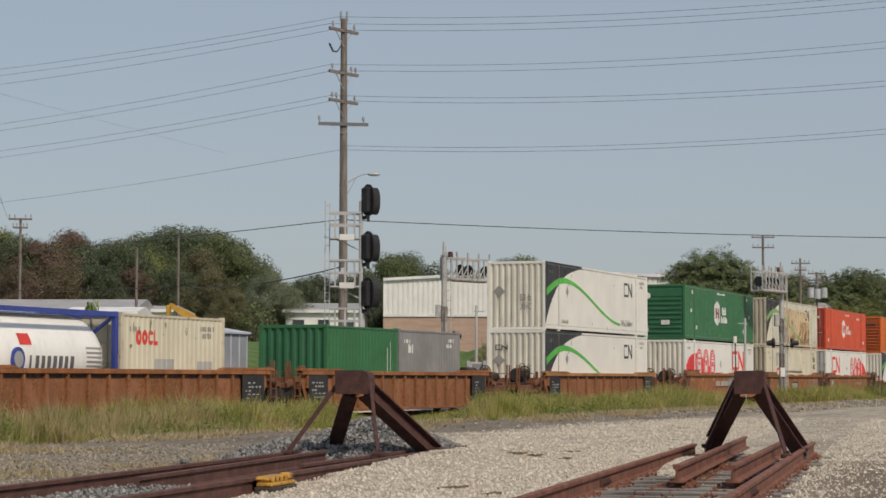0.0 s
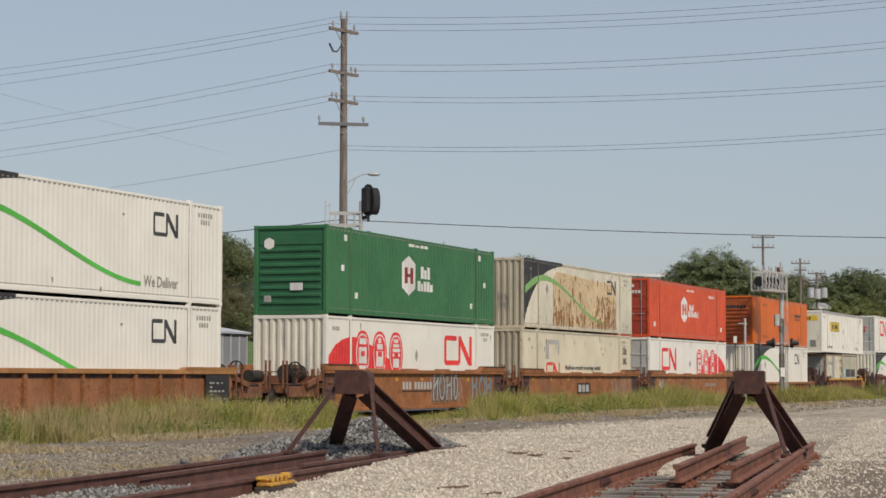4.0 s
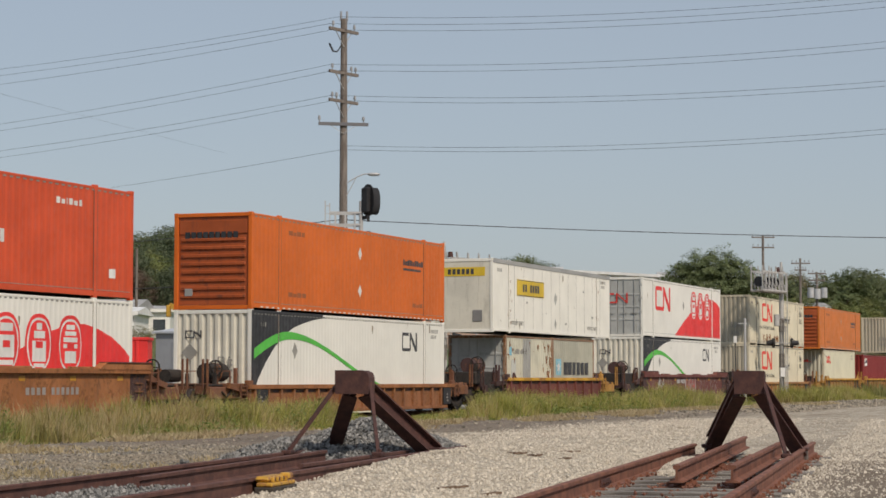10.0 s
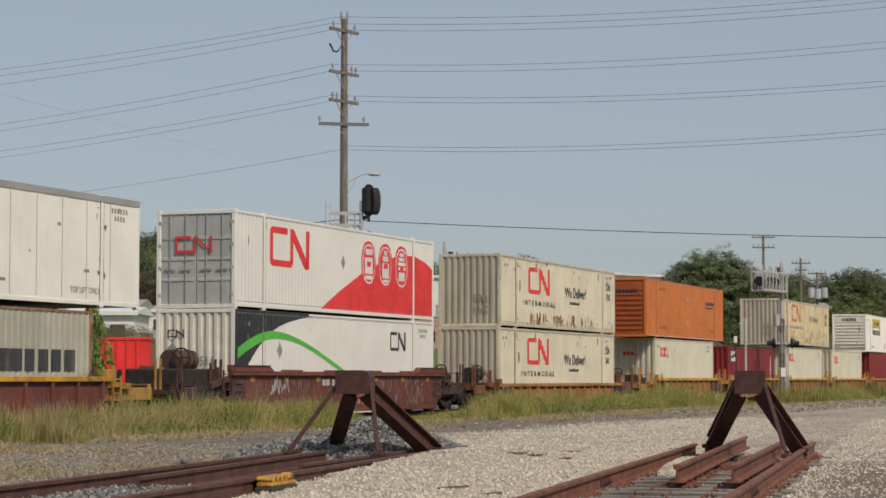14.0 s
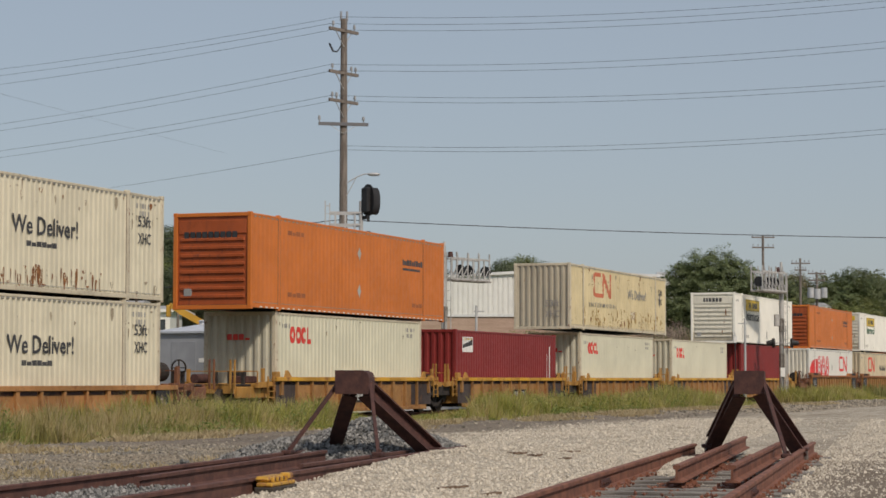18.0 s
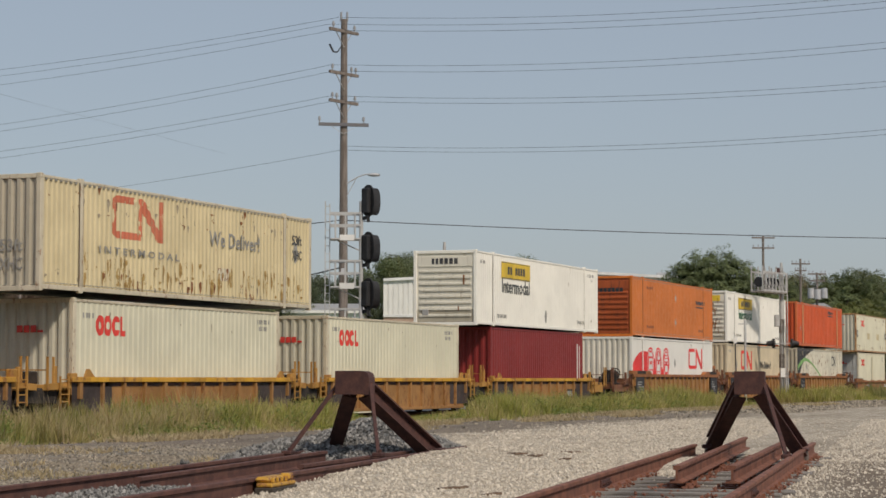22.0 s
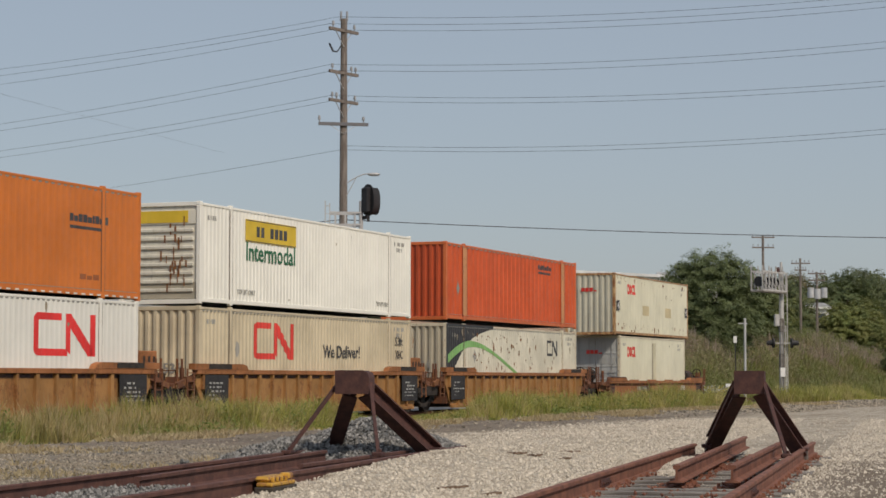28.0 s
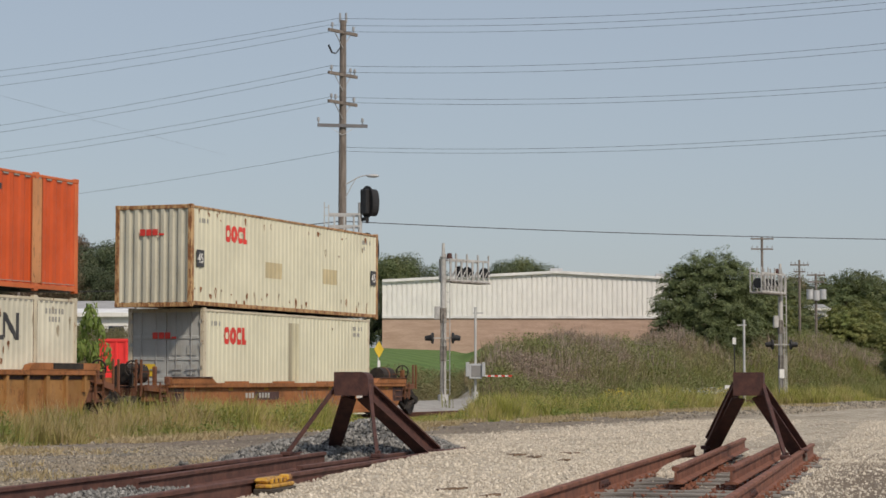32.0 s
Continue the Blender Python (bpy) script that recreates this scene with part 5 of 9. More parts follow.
def intermodal_box(s, label, lift, ink, stained):
    c = container(label, s, UP + lift, 16.154, JB_WHITE, "ribs", deep=0.02)
    yellow_sign(c, 2.92, 1.93, 3.55, 0.72)
    lettering("painted_word", "Intermodal", 2.98, 6.42, 1.36, 1.92, c.y, ink, c.thing)
    lettering("painted_word", "TOP LIFT ONLY", 2.4, 3.6, 0.35, 0.5, c.y, FAINT, c.thing)
    lettering("painted_word", "TOP LIFT ONLY", 13.0, 14.1, 0.35, 0.5, c.y, FAINT, c.thing)
    tagged(part("end_lettering", bars_on_end(0.026, 2.36, 2.58, (0.1, 0.1, 0.14, 0.14, 0.14, 0.14), 0.75, 0.06), LOGO_BLACK, c.thing), kind="stuff")
    small_marks(c, FAINT, int(s))
    rr = random.Random(int(s))
    bm = bmesh.new()                                     # rust that has run down the ribs of the front
    for _ in range(26 if stained else 3):
        y, z, h = rr.gauss(0.75, 0.16), rr.uniform(0.3, 2.2), rr.uniform(0.08, 0.4)
        box(bm, 0.006, 0.0105, y, y + rr.uniform(0.02, 0.07), z, z + h)
    tagged(part("rust_run", bm, RUST_RUN, c.thing), kind="stuff")
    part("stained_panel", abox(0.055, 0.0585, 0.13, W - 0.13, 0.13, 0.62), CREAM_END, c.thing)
    return c


c = intermodal_box(323.5, "white container with yellow sign and dark lettering, ribbed front", 0.0, paint("dark_grey_ink", (0.06, 0.065, 0.06), dirt=0.3), False)
diamond(c, 8.6, 0.56, 0.2, FAINT)
c = container("white container with red dune, badges and red line logo", 345.3, LOW, 16.154, WHITE)
dune(c, "front")
ovals(c, 2.75, 0.92, 1.50, SIGNAL_RED, LOGO_WHITE)
diamond(c, 8.1, 1.66, 0.17, FAINT)
worm_logo(c, 10.95, 13.95, 1.40, 2.46, SIGNAL_RED)
orange_box("amber orange container with ribbed front on a white one", 345.4, AMBER, 3, words=12.2)
c = cream_pair(365.0, LOW, "tan container with red line logo and black words", words=False, body=paint("container_tan", (0.56, 0.48, 0.335), dirt=0.18))
lettering("painted_word", "We Deliver!", 8.58, 11.58, 1.50, 1.92, c.y, LOGO_BLACK, c.thing)
c = intermodal_box(365.0, "white container with yellow sign and green lettering, stained front", 0.05, LOGO_GREEN, True)
part("end_yellow_panel", abox(0.019, 0.028, 0.4, 2.15, 2.3, 2.64), LOGO_YELLOW, c.thing)
c = container("cream rust-speckled container with black bow and green wave", 384.7, LOW, 16.154, SPECKLED)
swoosh(c)
drips(c, "rust_spot", 3.0, 13.0, 1.0, 2.6, 60, RUST_RUN, 12, 0.3)
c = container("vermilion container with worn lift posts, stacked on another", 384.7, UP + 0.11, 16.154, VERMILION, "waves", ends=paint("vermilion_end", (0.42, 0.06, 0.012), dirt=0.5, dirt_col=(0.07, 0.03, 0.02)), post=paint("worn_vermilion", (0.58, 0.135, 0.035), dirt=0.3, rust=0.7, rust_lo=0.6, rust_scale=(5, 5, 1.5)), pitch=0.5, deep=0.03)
word_bars(c, "brand_lettering", 10.9, 2.36, 0.2, (0.16, 0.2, 0.2, 0.2, 0.2, 0.12, 0.2, 0.2), LOGO_BLACK, 0.03)
block(c, "brand_underline", 10.9, 12.5, 2.18, 2.27, LOGO_BLACK)
diamond(c, 1.3, 1.2, 0.22, FAINT)
for x in (c.off, c.L - c.off):
    for dx in (-0.24, 0.24):
        part("post_seam", abox(x + dx - 0.018, x + dx + 0.018, -0.012, 0.0, 0.15, c.H - 0.1), ORANGE_END, c.thing)
    part("worn_post_face", abox(x - 0.21, x + 0.21, -0.008, -0.0045, 0.2, c.H - 0.15), paint("bare_worn_orange", (0.56, 0.25, 0.10), dirt=0.3, rust=0.8, rust_lo=0.55, rust_scale=(5, 5, 1.5)), c.thing)
c = container("pale cream forty-foot container with grey doors at its front", 408.0, LOW, 12.19, PALE, "door", ends=DOOR_GREY, **ISO96)
blob_logo(c, 1.3, 1.88, 0.5, LOGO_RED)
block(c, "repair_seam", 5.78, 5.95, 0.2, 2.6, paint("stained_seam", (0.30, 0.27, 0.19), dirt=0.5))
block(c, "stained_side", 5.95, 6.5, 0.2, 2.6, paint("stained_pale", (0.54, 0.50, 0.35), dirt=0.4))
part("door_label", abox(0.022, 0.03, 1.55, 1.95, 0.95, 1.3), LOGO_YELLOW, c.thing)
for y0 in (0.25, 0.72):
    for z0 in (0.45, 1.0, 1.55):
        part("door_placard", abox(0.022, 0.03, y0, y0 + 0.3, z0, z0 + 0.28), LIGHT_GREY, c.thing)
small_marks(c, FAINT, 14)
c = container("pale cream forty-five-foot container with rusty corner posts", 407.2, UP, 13.716, PALE, post=paint("rusty_post", (0.50, 0.32, 0.15), dirt=0.4, dirt_col=(0.22, 0.09, 0.03), rust=0.95, rust_lo=0.46, rust_scale=(5, 5, 1.2)), **dict(ISO96))
blob_logo(c, 2.15, 1.95, 0.49, LOGO_RED)
for x in (0.30, 13.05):
    part("length_plate", abox(x, x + 0.46, -0.012, -0.005, 1.14, 1.62), LOGO_BLACK, c.thing)
    lettering("length_number", "45", x + 0.06, x + 0.40, 1.24, 1.52, -0.010, LOGO_WHITE, c.thing)
drips(c, "rust_streak", 0.2, 13.4, 0.18, 0.6, 24, RUST_RUN, 13, 0.35)
drips(c, "rust_streak", 0.2, 13.4, 2.5, 2.8, 18, RUST_RUN, 14, 0.25)
for x in (4.85, 9.1):
    block(c, "tan_patch", x, x + 1.17, 1.02, 1.5, paint("tan_patch", (0.53, 0.45, 0.27), dirt=0.25))
small_marks(c, FAINT, 15)


# ---- the train: well cars ----
def steel(name, col, rust=0.7, lo=0.5, dirt=0.4):
    return paint(name, col, rough=0.7, dirt=dirt, rust=rust, rust_lo=lo, dirt_col=(0.07, 0.045, 0.03), streak=0.55, fade=0.22, rust_scale=(1.1, 1.1, 0.8))


BROWN = steel("car_rust_brown", (0.27, 0.108, 0.043), 0.75, 0.48, 0.55)
TAN_CAR = steel("car_tan", (0.38, 0.18, 0.058), 0.6, 0.53, 0.5)
ORANGE_CAR = steel("car_orange_brown", (0.315, 0.118, 0.036), 0.75, 0.5, 0.6)
DULL_RED = steel("car_dull_red", (0.15, 0.04, 0.03), 0.5, 0.55)
YELLOW_EDGE = steel("car_yellow_edge", (0.52, 0.27, 0.03), 0.75, 0.53, 0.5)
GOLD_CAR = steel("car_gold", (0.33, 0.165, 0.05), 0.7, 0.53, 0.55)
SOOTY_GOLD = steel("car_sooty_gold", (0.048, 0.034, 0.032), 0.35, 0.56, 0.6)
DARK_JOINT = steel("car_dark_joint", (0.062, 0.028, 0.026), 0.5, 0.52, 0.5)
GOLD_JOINT = steel("car_gold_joint", (0.42, 0.215, 0.042), 0.6, 0.54, 0.45)
SOOT = rough_mat("sooty_steel", (0.018, 0.015, 0.013), (0.05, 0.038, 0.03), 5, 0.85, 0.4, 0.006, 30)
GRIME = steel("car_end_grime", (0.16, 0.062, 0.030), 0.7, 0.5, 0.6)
WHEEL = rough_mat("wheel_steel", (0.04, 0.032, 0.028), (0.09, 0.07, 0.06), 5, 0.6, 0.2, 0.003, 30, metal=0.4)
GRAFFITI = paint("sprayed_grey", (0.42, 0.42, 0.40), dirt=0.3)
GRAFFITI_RED = paint("sprayed_red", (0.45, 0.08, 0.06), dirt=0.3)
SCRAPED = paint("scraped_paint", (0.20, 0.135, 0.105), dirt=0.5)
SCRAPED_GREY = paint("faded_spray", (0.30, 0.27, 0.25), dirt=0.6)
REFLECTOR = paint("reflector_yellow", (0.50, 0.24, 0.015), dirt=0.4)
CY = W / 2
FRESH_YELLOW = paint("fresh_yellow", (0.62, 0.33, 0.02), rough=0.6, dirt=0.35)
STENCIL_BLACK = paint("stencil_black", (0.022, 0.02, 0.022), rough=0.7, dirt=0.3, dirt_col=(0.09, 0.06, 0.04))
TAG_DARK = paint("sprayed_dark", (0.06, 0.05, 0.055), dirt=0.4)
TAG_BLUE = paint("sprayed_blue_grey", (0.24, 0.27, 0.30), dirt=0.5)


def truck(t, x):
    """A two-axle truck under the joint at x; its side frames and wheels."""
    part("truck_bolster", abox(x - 0.25, x + 0.25, CY - 1.05, CY + 1.05, 0.5, 0.78, bevel=0.03), SOOT, t)
    for y in (CY - 1.02, CY + 1.02):
        bm = bmesh.new()
        box(bm, x - 0.55, x + 0.55, y - 0.07, y + 0.07, 0.62, 0.78)
        beam(bm, (x - 0.5, y, 0.68), (x - 1.05, y, 0.50), 0.15, 0.17)
        beam(bm, (x + 0.5, y, 0.68), (x + 1.05, y, 0.50), 0.15, 0.17)
        beam(bm, (x - 0.75, y, 0.52), (x - 0.25, y, 0.28), 0.13, 0.12)
        beam(bm, (x + 0.75, y, 0.52), (x + 0.25, y, 0.28), 0.13, 0.12)
        box(bm, x - 0.3, x + 0.3, y - 0.07, y + 0.07, 0.2, 0.33)
        for k in (-0.13, 0.0, 0.13):
            rod(bm, (x + k, y, 0.33), (x + k, y, 0.62), 0.05, 8)
        part("side_frame", bm, SOOT, t)
    for dx in (-0.89, 0.89):
        bm = bmesh.new()
        for y in (CY - 0.78, CY + 0.78):
            rod(bm, (x + dx, y - 0.065, 0.46), (x + dx, y + 0.065, 0.46), 0.46, 24)
            sgn = 1 if y > CY else -1
            rod(bm, (x + dx, y - sgn * 0.07, 0.46), (x + dx, y - sgn * 0.1, 0.46), 0.49, 24)
            rod(bm, (x + dx, y + sgn * 0.065, 0.46), (x + dx, y + sgn * 0.3, 0.46), 0.11, 10)
        rod(bm, (x + dx, CY - 0.7, 0.46), (x + dx, CY + 0.7, 0.46), 0.085, 10)
        part("wheelset", bm, WHEEL, t)


def hand_wheel(x, y, z, r):
    """An open wheel with four spokes, facing along the car."""
    bm = bmesh.new()
    n, last, first = 16, None, None
    for k in range(n):
        q = 2 * math.pi * k / n
        cur = [bm.verts.new((x + dx, y + (r + dr) * math.cos(q), z + (r + dr) * math.sin(q))) for dx, dr in ((-0.018, -0.02), (0.018, -0.02), (0.018, 0.02), (-0.018, 0.02))]
        if last:
            for i in range(4):
                bm.faces.new((last[i], last[(i + 1) % 4], cur[(i + 1) % 4], cur[i]))
        last, first = cur, first or cur
    for i in range(4):
        bm.faces.new((last[i], last[(i + 1) % 4], first[(i + 1) % 4], first[i]))
    for k in range(4):
        q = math.pi * k / 2
        beam(bm, (x, y, z), (x, y + r * math.cos(q), z + r * math.sin(q)), 0.03, 0.03, up=(1, 0, 0))
    bmesh.ops.recalc_face_normals(bm, faces=bm.faces[:])
    return bm


def ladder(t, x, y, z0, z1, m, wide=0.4, n=4):
    for dx in (0, wide):
        part("ladder_stile", abox(x + dx - 0.02, x + dx + 0.02, y - 0.02, y + 0.02, z0, z1), m, t)
    for i in range(n):
        zz = z0 + (z1 - z0) * (i + 0.5) / n
        part("rung", abox(x, x + wide, y - 0.012, y + 0.012, zz - 0.014, zz + 0.014), m, t)


def well_car(label, s, length, top, m, edge=None, style="ribs", ahead=1.72, behind=1.72, rib=1.02, joint_m=None, seed=0):
    """A well: s where its load begins, length of the well, height of its sides above the rail; ahead, behind: how far to the joints."""
    t = thing("well_car", Matrix(), label, "railway car", "well cars of the train")
    rolling(t, s, 0.0, 0.0)
    edge = edge or m
    r = random.Random(seed)
    a, b = -0.42, length + 0.42
    low = 0.20
    plate = top - 0.13
    for side, y in (("near", -0.12), ("far", W + 0.07)):
        bm = bmesh.new()                                   # the wall, its ends cut off at a slant
        pts = ((a, plate), (b, plate), (b, plate - 0.30), (b - 0.55, low), (a + 0.55, low), (a, plate - 0.30))
        v0 = [bm.verts.new((x, y, z)) for x, z in pts]
        v1 = [bm.verts.new((x, y + 0.05, z)) for x, z in pts]
        bm.faces.new(v0)
        bm.faces.new(v1[::-1])
        for i in range(6):
            j = (i + 1) % 6
            bm.faces.new((v0[j], v0[i], v1[i], v1[j]))
        bmesh.ops.recalc_face_normals(bm, faces=bm.faces[:])
        part("side_wall", bm, m, t)
        out = -1 if side == "near" else 1
        yo = y if side == "near" else y + 0.05
        ylo, yhi = sorted((yo + out * 0.11, yo - out * 0.075))
        part("top_chord", abox(a - 0.1, b + 0.1, ylo, yhi, plate, top, bevel=0.01), edge, t)
        ylo, yhi = sorted((yo + out * 0.07, yo - out * 0.05))
        part("bottom_chord", abox(a + 0.6, b - 0.6, ylo, yhi, low - 0.06, low + 0.05, bevel=0.01), m, t)
        if style == "ribs":
            n = max(4, round((b - a - 0.7) / rib))
            for i in range(n + 1):
                x = a + 0.35 + (b - a - 0.7) * i / n
                zlo = low + 0.05 if 0 < i < n else plate - 0.42
                ylo, yhi = sorted((yo, yo + out * 0.085))
                wide = 0.05 if i % 4 else 0.075
                part("side_rib", abox(x - wide, x + wide, ylo, yhi, zlo, plate - 0.002), m, t)
                if i < n and side == "near":               # dark strip painting the shade under the chord
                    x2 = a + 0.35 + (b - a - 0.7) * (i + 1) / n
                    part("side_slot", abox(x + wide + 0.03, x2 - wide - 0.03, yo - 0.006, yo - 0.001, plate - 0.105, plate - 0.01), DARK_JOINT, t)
            if top > 1.4:
                ylo, yhi = sorted((yo + out * 0.12, yo - out * 0.08))
                for sgn, x0 in ((1, a - 0.3), (-1, b + 0.3)):
                    hi = 0.17 if m is GOLD_CAR else 0.07
                    rise = ((x0, top), (x0 + sgn * 3.4, top), (x0 + sgn * 3.3, top + hi * 0.7), (x0 + sgn * 3.05, top + hi), (x0, top + hi))
                    part("end_rail", slab(rise, ylo, yhi), edge, t)
                    if side == "near" and m is GOLD_CAR:
                        part("black_band", abox(*sorted((x0 + sgn * 0.85, x0 + sgn * 2.3)), ylo - 0.006, ylo - 0.001, top + 0.02, top + 0.165), SOOT, t)
            elif edge is YELLOW_EDGE and side == "near":
                x = a + 0.5 + r.random()
                while x < b - 1.2:                         # fresher yellow left between worn lengths of the chord
                    wd = r.uniform(0.5, 1.1)
                    part("chord_patch", abox(x, x + wd, yo - 0.114, yo - 0.1105, plate + 0.01, top - 0.008), FRESH_YELLOW, t)
                    x += wd + r.uniform(0.8, 2.2)
                for x0, sgn in ((0.15, 1), (length - 0.15, -1)):
                    part("guide_wedge", slab(((x0, top), (x0 + sgn * 0.5, top), (x0 + sgn * 0.25, top + 0.2), (x0 + sgn * 0.12, top + 0.2)), yo - 0.05, yo - 0.01), joint_m or m, t)
        if style == "smooth":
            ylo, yhi = sorted((yo + out * 0.13, yo - out * 0.10))
            for x0, sgn in ((a - 0.1, 1), (b + 0.1, -1)):
                rise = ((x0, top - 0.02), (x0 + sgn * 2.75, top - 0.02), (x0 + sgn * 2.4, top + 0.15), (x0, top + 0.15))
                part("end_deflector", slab(rise, ylo, yhi), m, t)
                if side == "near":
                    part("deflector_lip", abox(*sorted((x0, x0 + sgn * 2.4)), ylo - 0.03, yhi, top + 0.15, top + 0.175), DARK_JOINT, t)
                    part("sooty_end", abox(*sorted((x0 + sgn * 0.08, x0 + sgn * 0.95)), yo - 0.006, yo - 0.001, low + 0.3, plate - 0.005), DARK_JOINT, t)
                    for k in range(3):
                        part("grab_iron", abox(*sorted((x0 + sgn * 0.3, x0 + sgn * 0.75)), yo - 0.05, yo - 0.03, 0.62 + 0.22 * k, 0.645 + 0.22 * k), GRIME, t)
            for k in range(4):
                x0 = a + 3.4 + (b - a - 7.4) * k / 3
                part("guide_plate", abox(x0, x0 + 1.5, yo - 0.03, yo + 0.03, top - 0.01, top + 0.05, bevel=0.015), m, t)
    part("well_floor", abox(0, length, 0.0, W, 0.27, 0.33), SOOT, t)
    for x in (0.5, length / 2 - 0.3, length - 1.1):
        part("cross_bearer", abox(x, x + 0.6, -0.08, W + 0.08, 0.16, 0.27), SOOT, t)
    for end, (x0, reach, sgn) in {"front": (0.0, ahead, -1), "rear": (length, behind, 1)}.items():
        jm = joint_m or GRIME
        if joint_m is DARK_JOINT and style == "ribs" and end == "rear":
            jm = GOLD_JOINT
        xe = x0 + sgn * reach
        lo_, hi_ = sorted((x0 + sgn * 0.10, x0 + sgn * min(reach - 0.12, 1.55)))
        part("end_platform", abox(lo_, hi_, -0.02, W + 0.02, 0.92, 1.06, bevel=0.015), jm, t)
        lo_, hi_ = sorted((x0 + sgn * 0.02, x0 + sgn * 0.14))
        part("end_bulkhead", abox(lo_, hi_, -0.06, W + 0.06, 0.3, top - 0.2), jm, t)
        lo_, hi_ = sorted((x0 + sgn * 0.14, xe))
        part("centre_sill", abox(lo_, hi_, CY - 0.28, CY + 0.28, 0.66, 0.92, bevel=0.02), SOOT, t)
        for y in (-0.1, W + 0.03):
            bm = bmesh.new()
            beam(bm, (x0 + sgn * 0.42, y + 0.03, top - 0.2), (x0 + sgn * (min(reach, 1.9) - 0.25), y + 0.03, 1.0), 0.1, 0.16)
            part("end_gusset", bm, jm, t)
        ladder(t, *sorted_first(x0 + sgn * 0.62, sgn), -0.16, 0.55, top + 0.02, jm)
        gx = x0 + sgn * 0.95
        for y in (0.05, W - 0.05):
            part("corner_guide", abox(gx - 0.05, gx + 0.05, y - 0.05, y + 0.05, 1.06, 1.48 + 0.1 * r.random(), bevel=0.01), jm, t)
        part("hand_rail", beam(beam(bmesh.new(), (gx + sgn * 0.25, 0.1, 1.06), (gx + sgn * 0.25, 0.1, 1.42), 0.03, 0.03), (gx + sgn * 0.25, 0.1, 1.42), (gx + sgn * 0.25, W - 0.1, 1.42), 0.03, 0.03), jm, t)
        part("brake_box", abox(*sorted((x0 + sgn * 0.5, x0 + sgn * 0.95)), CY - 0.5, CY - 0.05, 1.06, 1.32 + 0.12 * r.random(), bevel=0.03), SOOT, t)
        if style == "ribs" and edge is not YELLOW_EDGE and not (end == "rear" and behind == 2.6):
            xa, xb = sorted((x0 + sgn * 0.05, x0 - sgn * (1.4 if top > 1.4 else 0.7)))
            part("stencil_plate", abox(xa, xb, -0.222, -0.207, plate - (0.88 if top > 1.4 else 0.6), plate - 0.012), STENCIL_BLACK, t)
            bm = bmesh.new()
            for k in range(5 if top > 1.4 else 3):
                zz = plate - 0.22 - 0.115 * k
                x = xa + 0.2 + 0.25 * r.random()
                while x < xb - 0.3:
                    wd = r.uniform(0.06, 0.2)
                    box(bm, x, x + wd, -0.228, -0.223, zz - (0.05 if k < 3 else 0.03), zz)
                    x += wd + r.uniform(0.04, 0.16)
                    if r.random() < 0.25:
                        break
            tagged(part("stencil_mark", bm, GRAFFITI if top > 1.4 else SCRAPED_GREY, t), kind="stuff")
            if m is GOLD_CAR and top > 1.4 and end == "rear" and behind < 2:
                part("equipment_box", abox(*sorted((x0 + sgn * 0.35, x0 + sgn * 1.3)), 0.15, 0.85, 1.06, 1.95, bevel=0.03), edge, t)
                for k in range(3):
                    part("box_slot", abox(*sorted((x0 + sgn * (0.5 + 0.28 * k), x0 + sgn * (0.62 + 0.28 * k))), 0.142, 0.149, 1.3, 1.8), SOOT, t)
        for k in range(3):                               # hoses and cut levers between the cars
            q0 = Vector((x0 + sgn * r.uniform(0.5, 1.2), r.uniform(0.0, 0.6), 0.95))
            q1 = q0 + Vector((sgn * r.uniform(0.2, 0.5), r.uniform(-0.1, 0.1), -r.uniform(0.25, 0.5)))
            part("air_hose", rod(arod(q0, q1, 0.03, 6), q1, q1 + Vector((sgn * 0.3, 0, 0.15)), 0.03, 6), SOOT, t)
        part("step_bracket", abox(*sorted((x0 + sgn * 0.25, x0 + sgn * 0.55)), -0.2, -0.05, top - 0.06, top + 0.16 * r.random() + 0.03, bevel=0.02), jm, t)
        coupled = reach > 2.4
        if coupled:
            tx = x0 + sgn * 1.75
            truck(t, tx)
            part("coupler", abox(*sorted((xe - sgn * 1.2, xe - sgn * 0.02)), CY - 0.13, CY + 0.13, 0.72, 0.98, bevel=0.03), SOOT, t)
            part("end_sill", abox(*sorted((xe - sgn * 1.0, xe - sgn * 0.85)), 0.1, W - 0.1, 0.75, 1.05, bevel=0.02), jm, t)
            if jm is DARK_JOINT and end == "front":        # a tall sooty brake stand
                part("brake_stand", abox(x0 - 3.1, x0 - 0.5, 0.2, 1.9, 0.98, 1.48, bevel=0.05), SOOT, t)
                part("air_tank", rod(bmesh.new(), (x0 - 2.75, CY - 0.6, 1.72), (x0 - 1.45, CY - 0.6, 1.72), 0.29, 16), jm, t)
                for k in (2.5, 1.75):
                    part("tank_strap", rod(bmesh.new(), (x0 - k, CY - 0.6, 1.72), (x0 - k + 0.07, CY - 0.6, 1.72), 0.305, 16), SOOT, t)
                part("brake_wheel", hand_wheel(x0 - 2.85, 0.25, 1.78, 0.27), SOOT, t)
                part("brake_staff", abox(x0 - 2.9, x0 - 2.8, 0.27, 0.37, 0.98, 1.78), SOOT, t)
                for k in (0.6, 0.95, 1.25):
                    part("grab_post", abox(x0 - k - 0.06, x0 - k, 0.1, 0.16, 0.98, 1.75 - 0.1 * (k > 1)), jm, t)
                part("valve_box", abox(x0 - 2.3, x0 - 0.6, 0.0, 0.6, 0.35, 0.99, bevel=0.03), SOOT, t)
            elif jm is GOLD_JOINT:                         # low, open gear
                part("valve_box", abox(*sorted((x0 + sgn * 0.6, x0 + sgn * 1.3)), 0.4, 1.0, 1.06, 1.28, bevel=0.03), RUST, t)
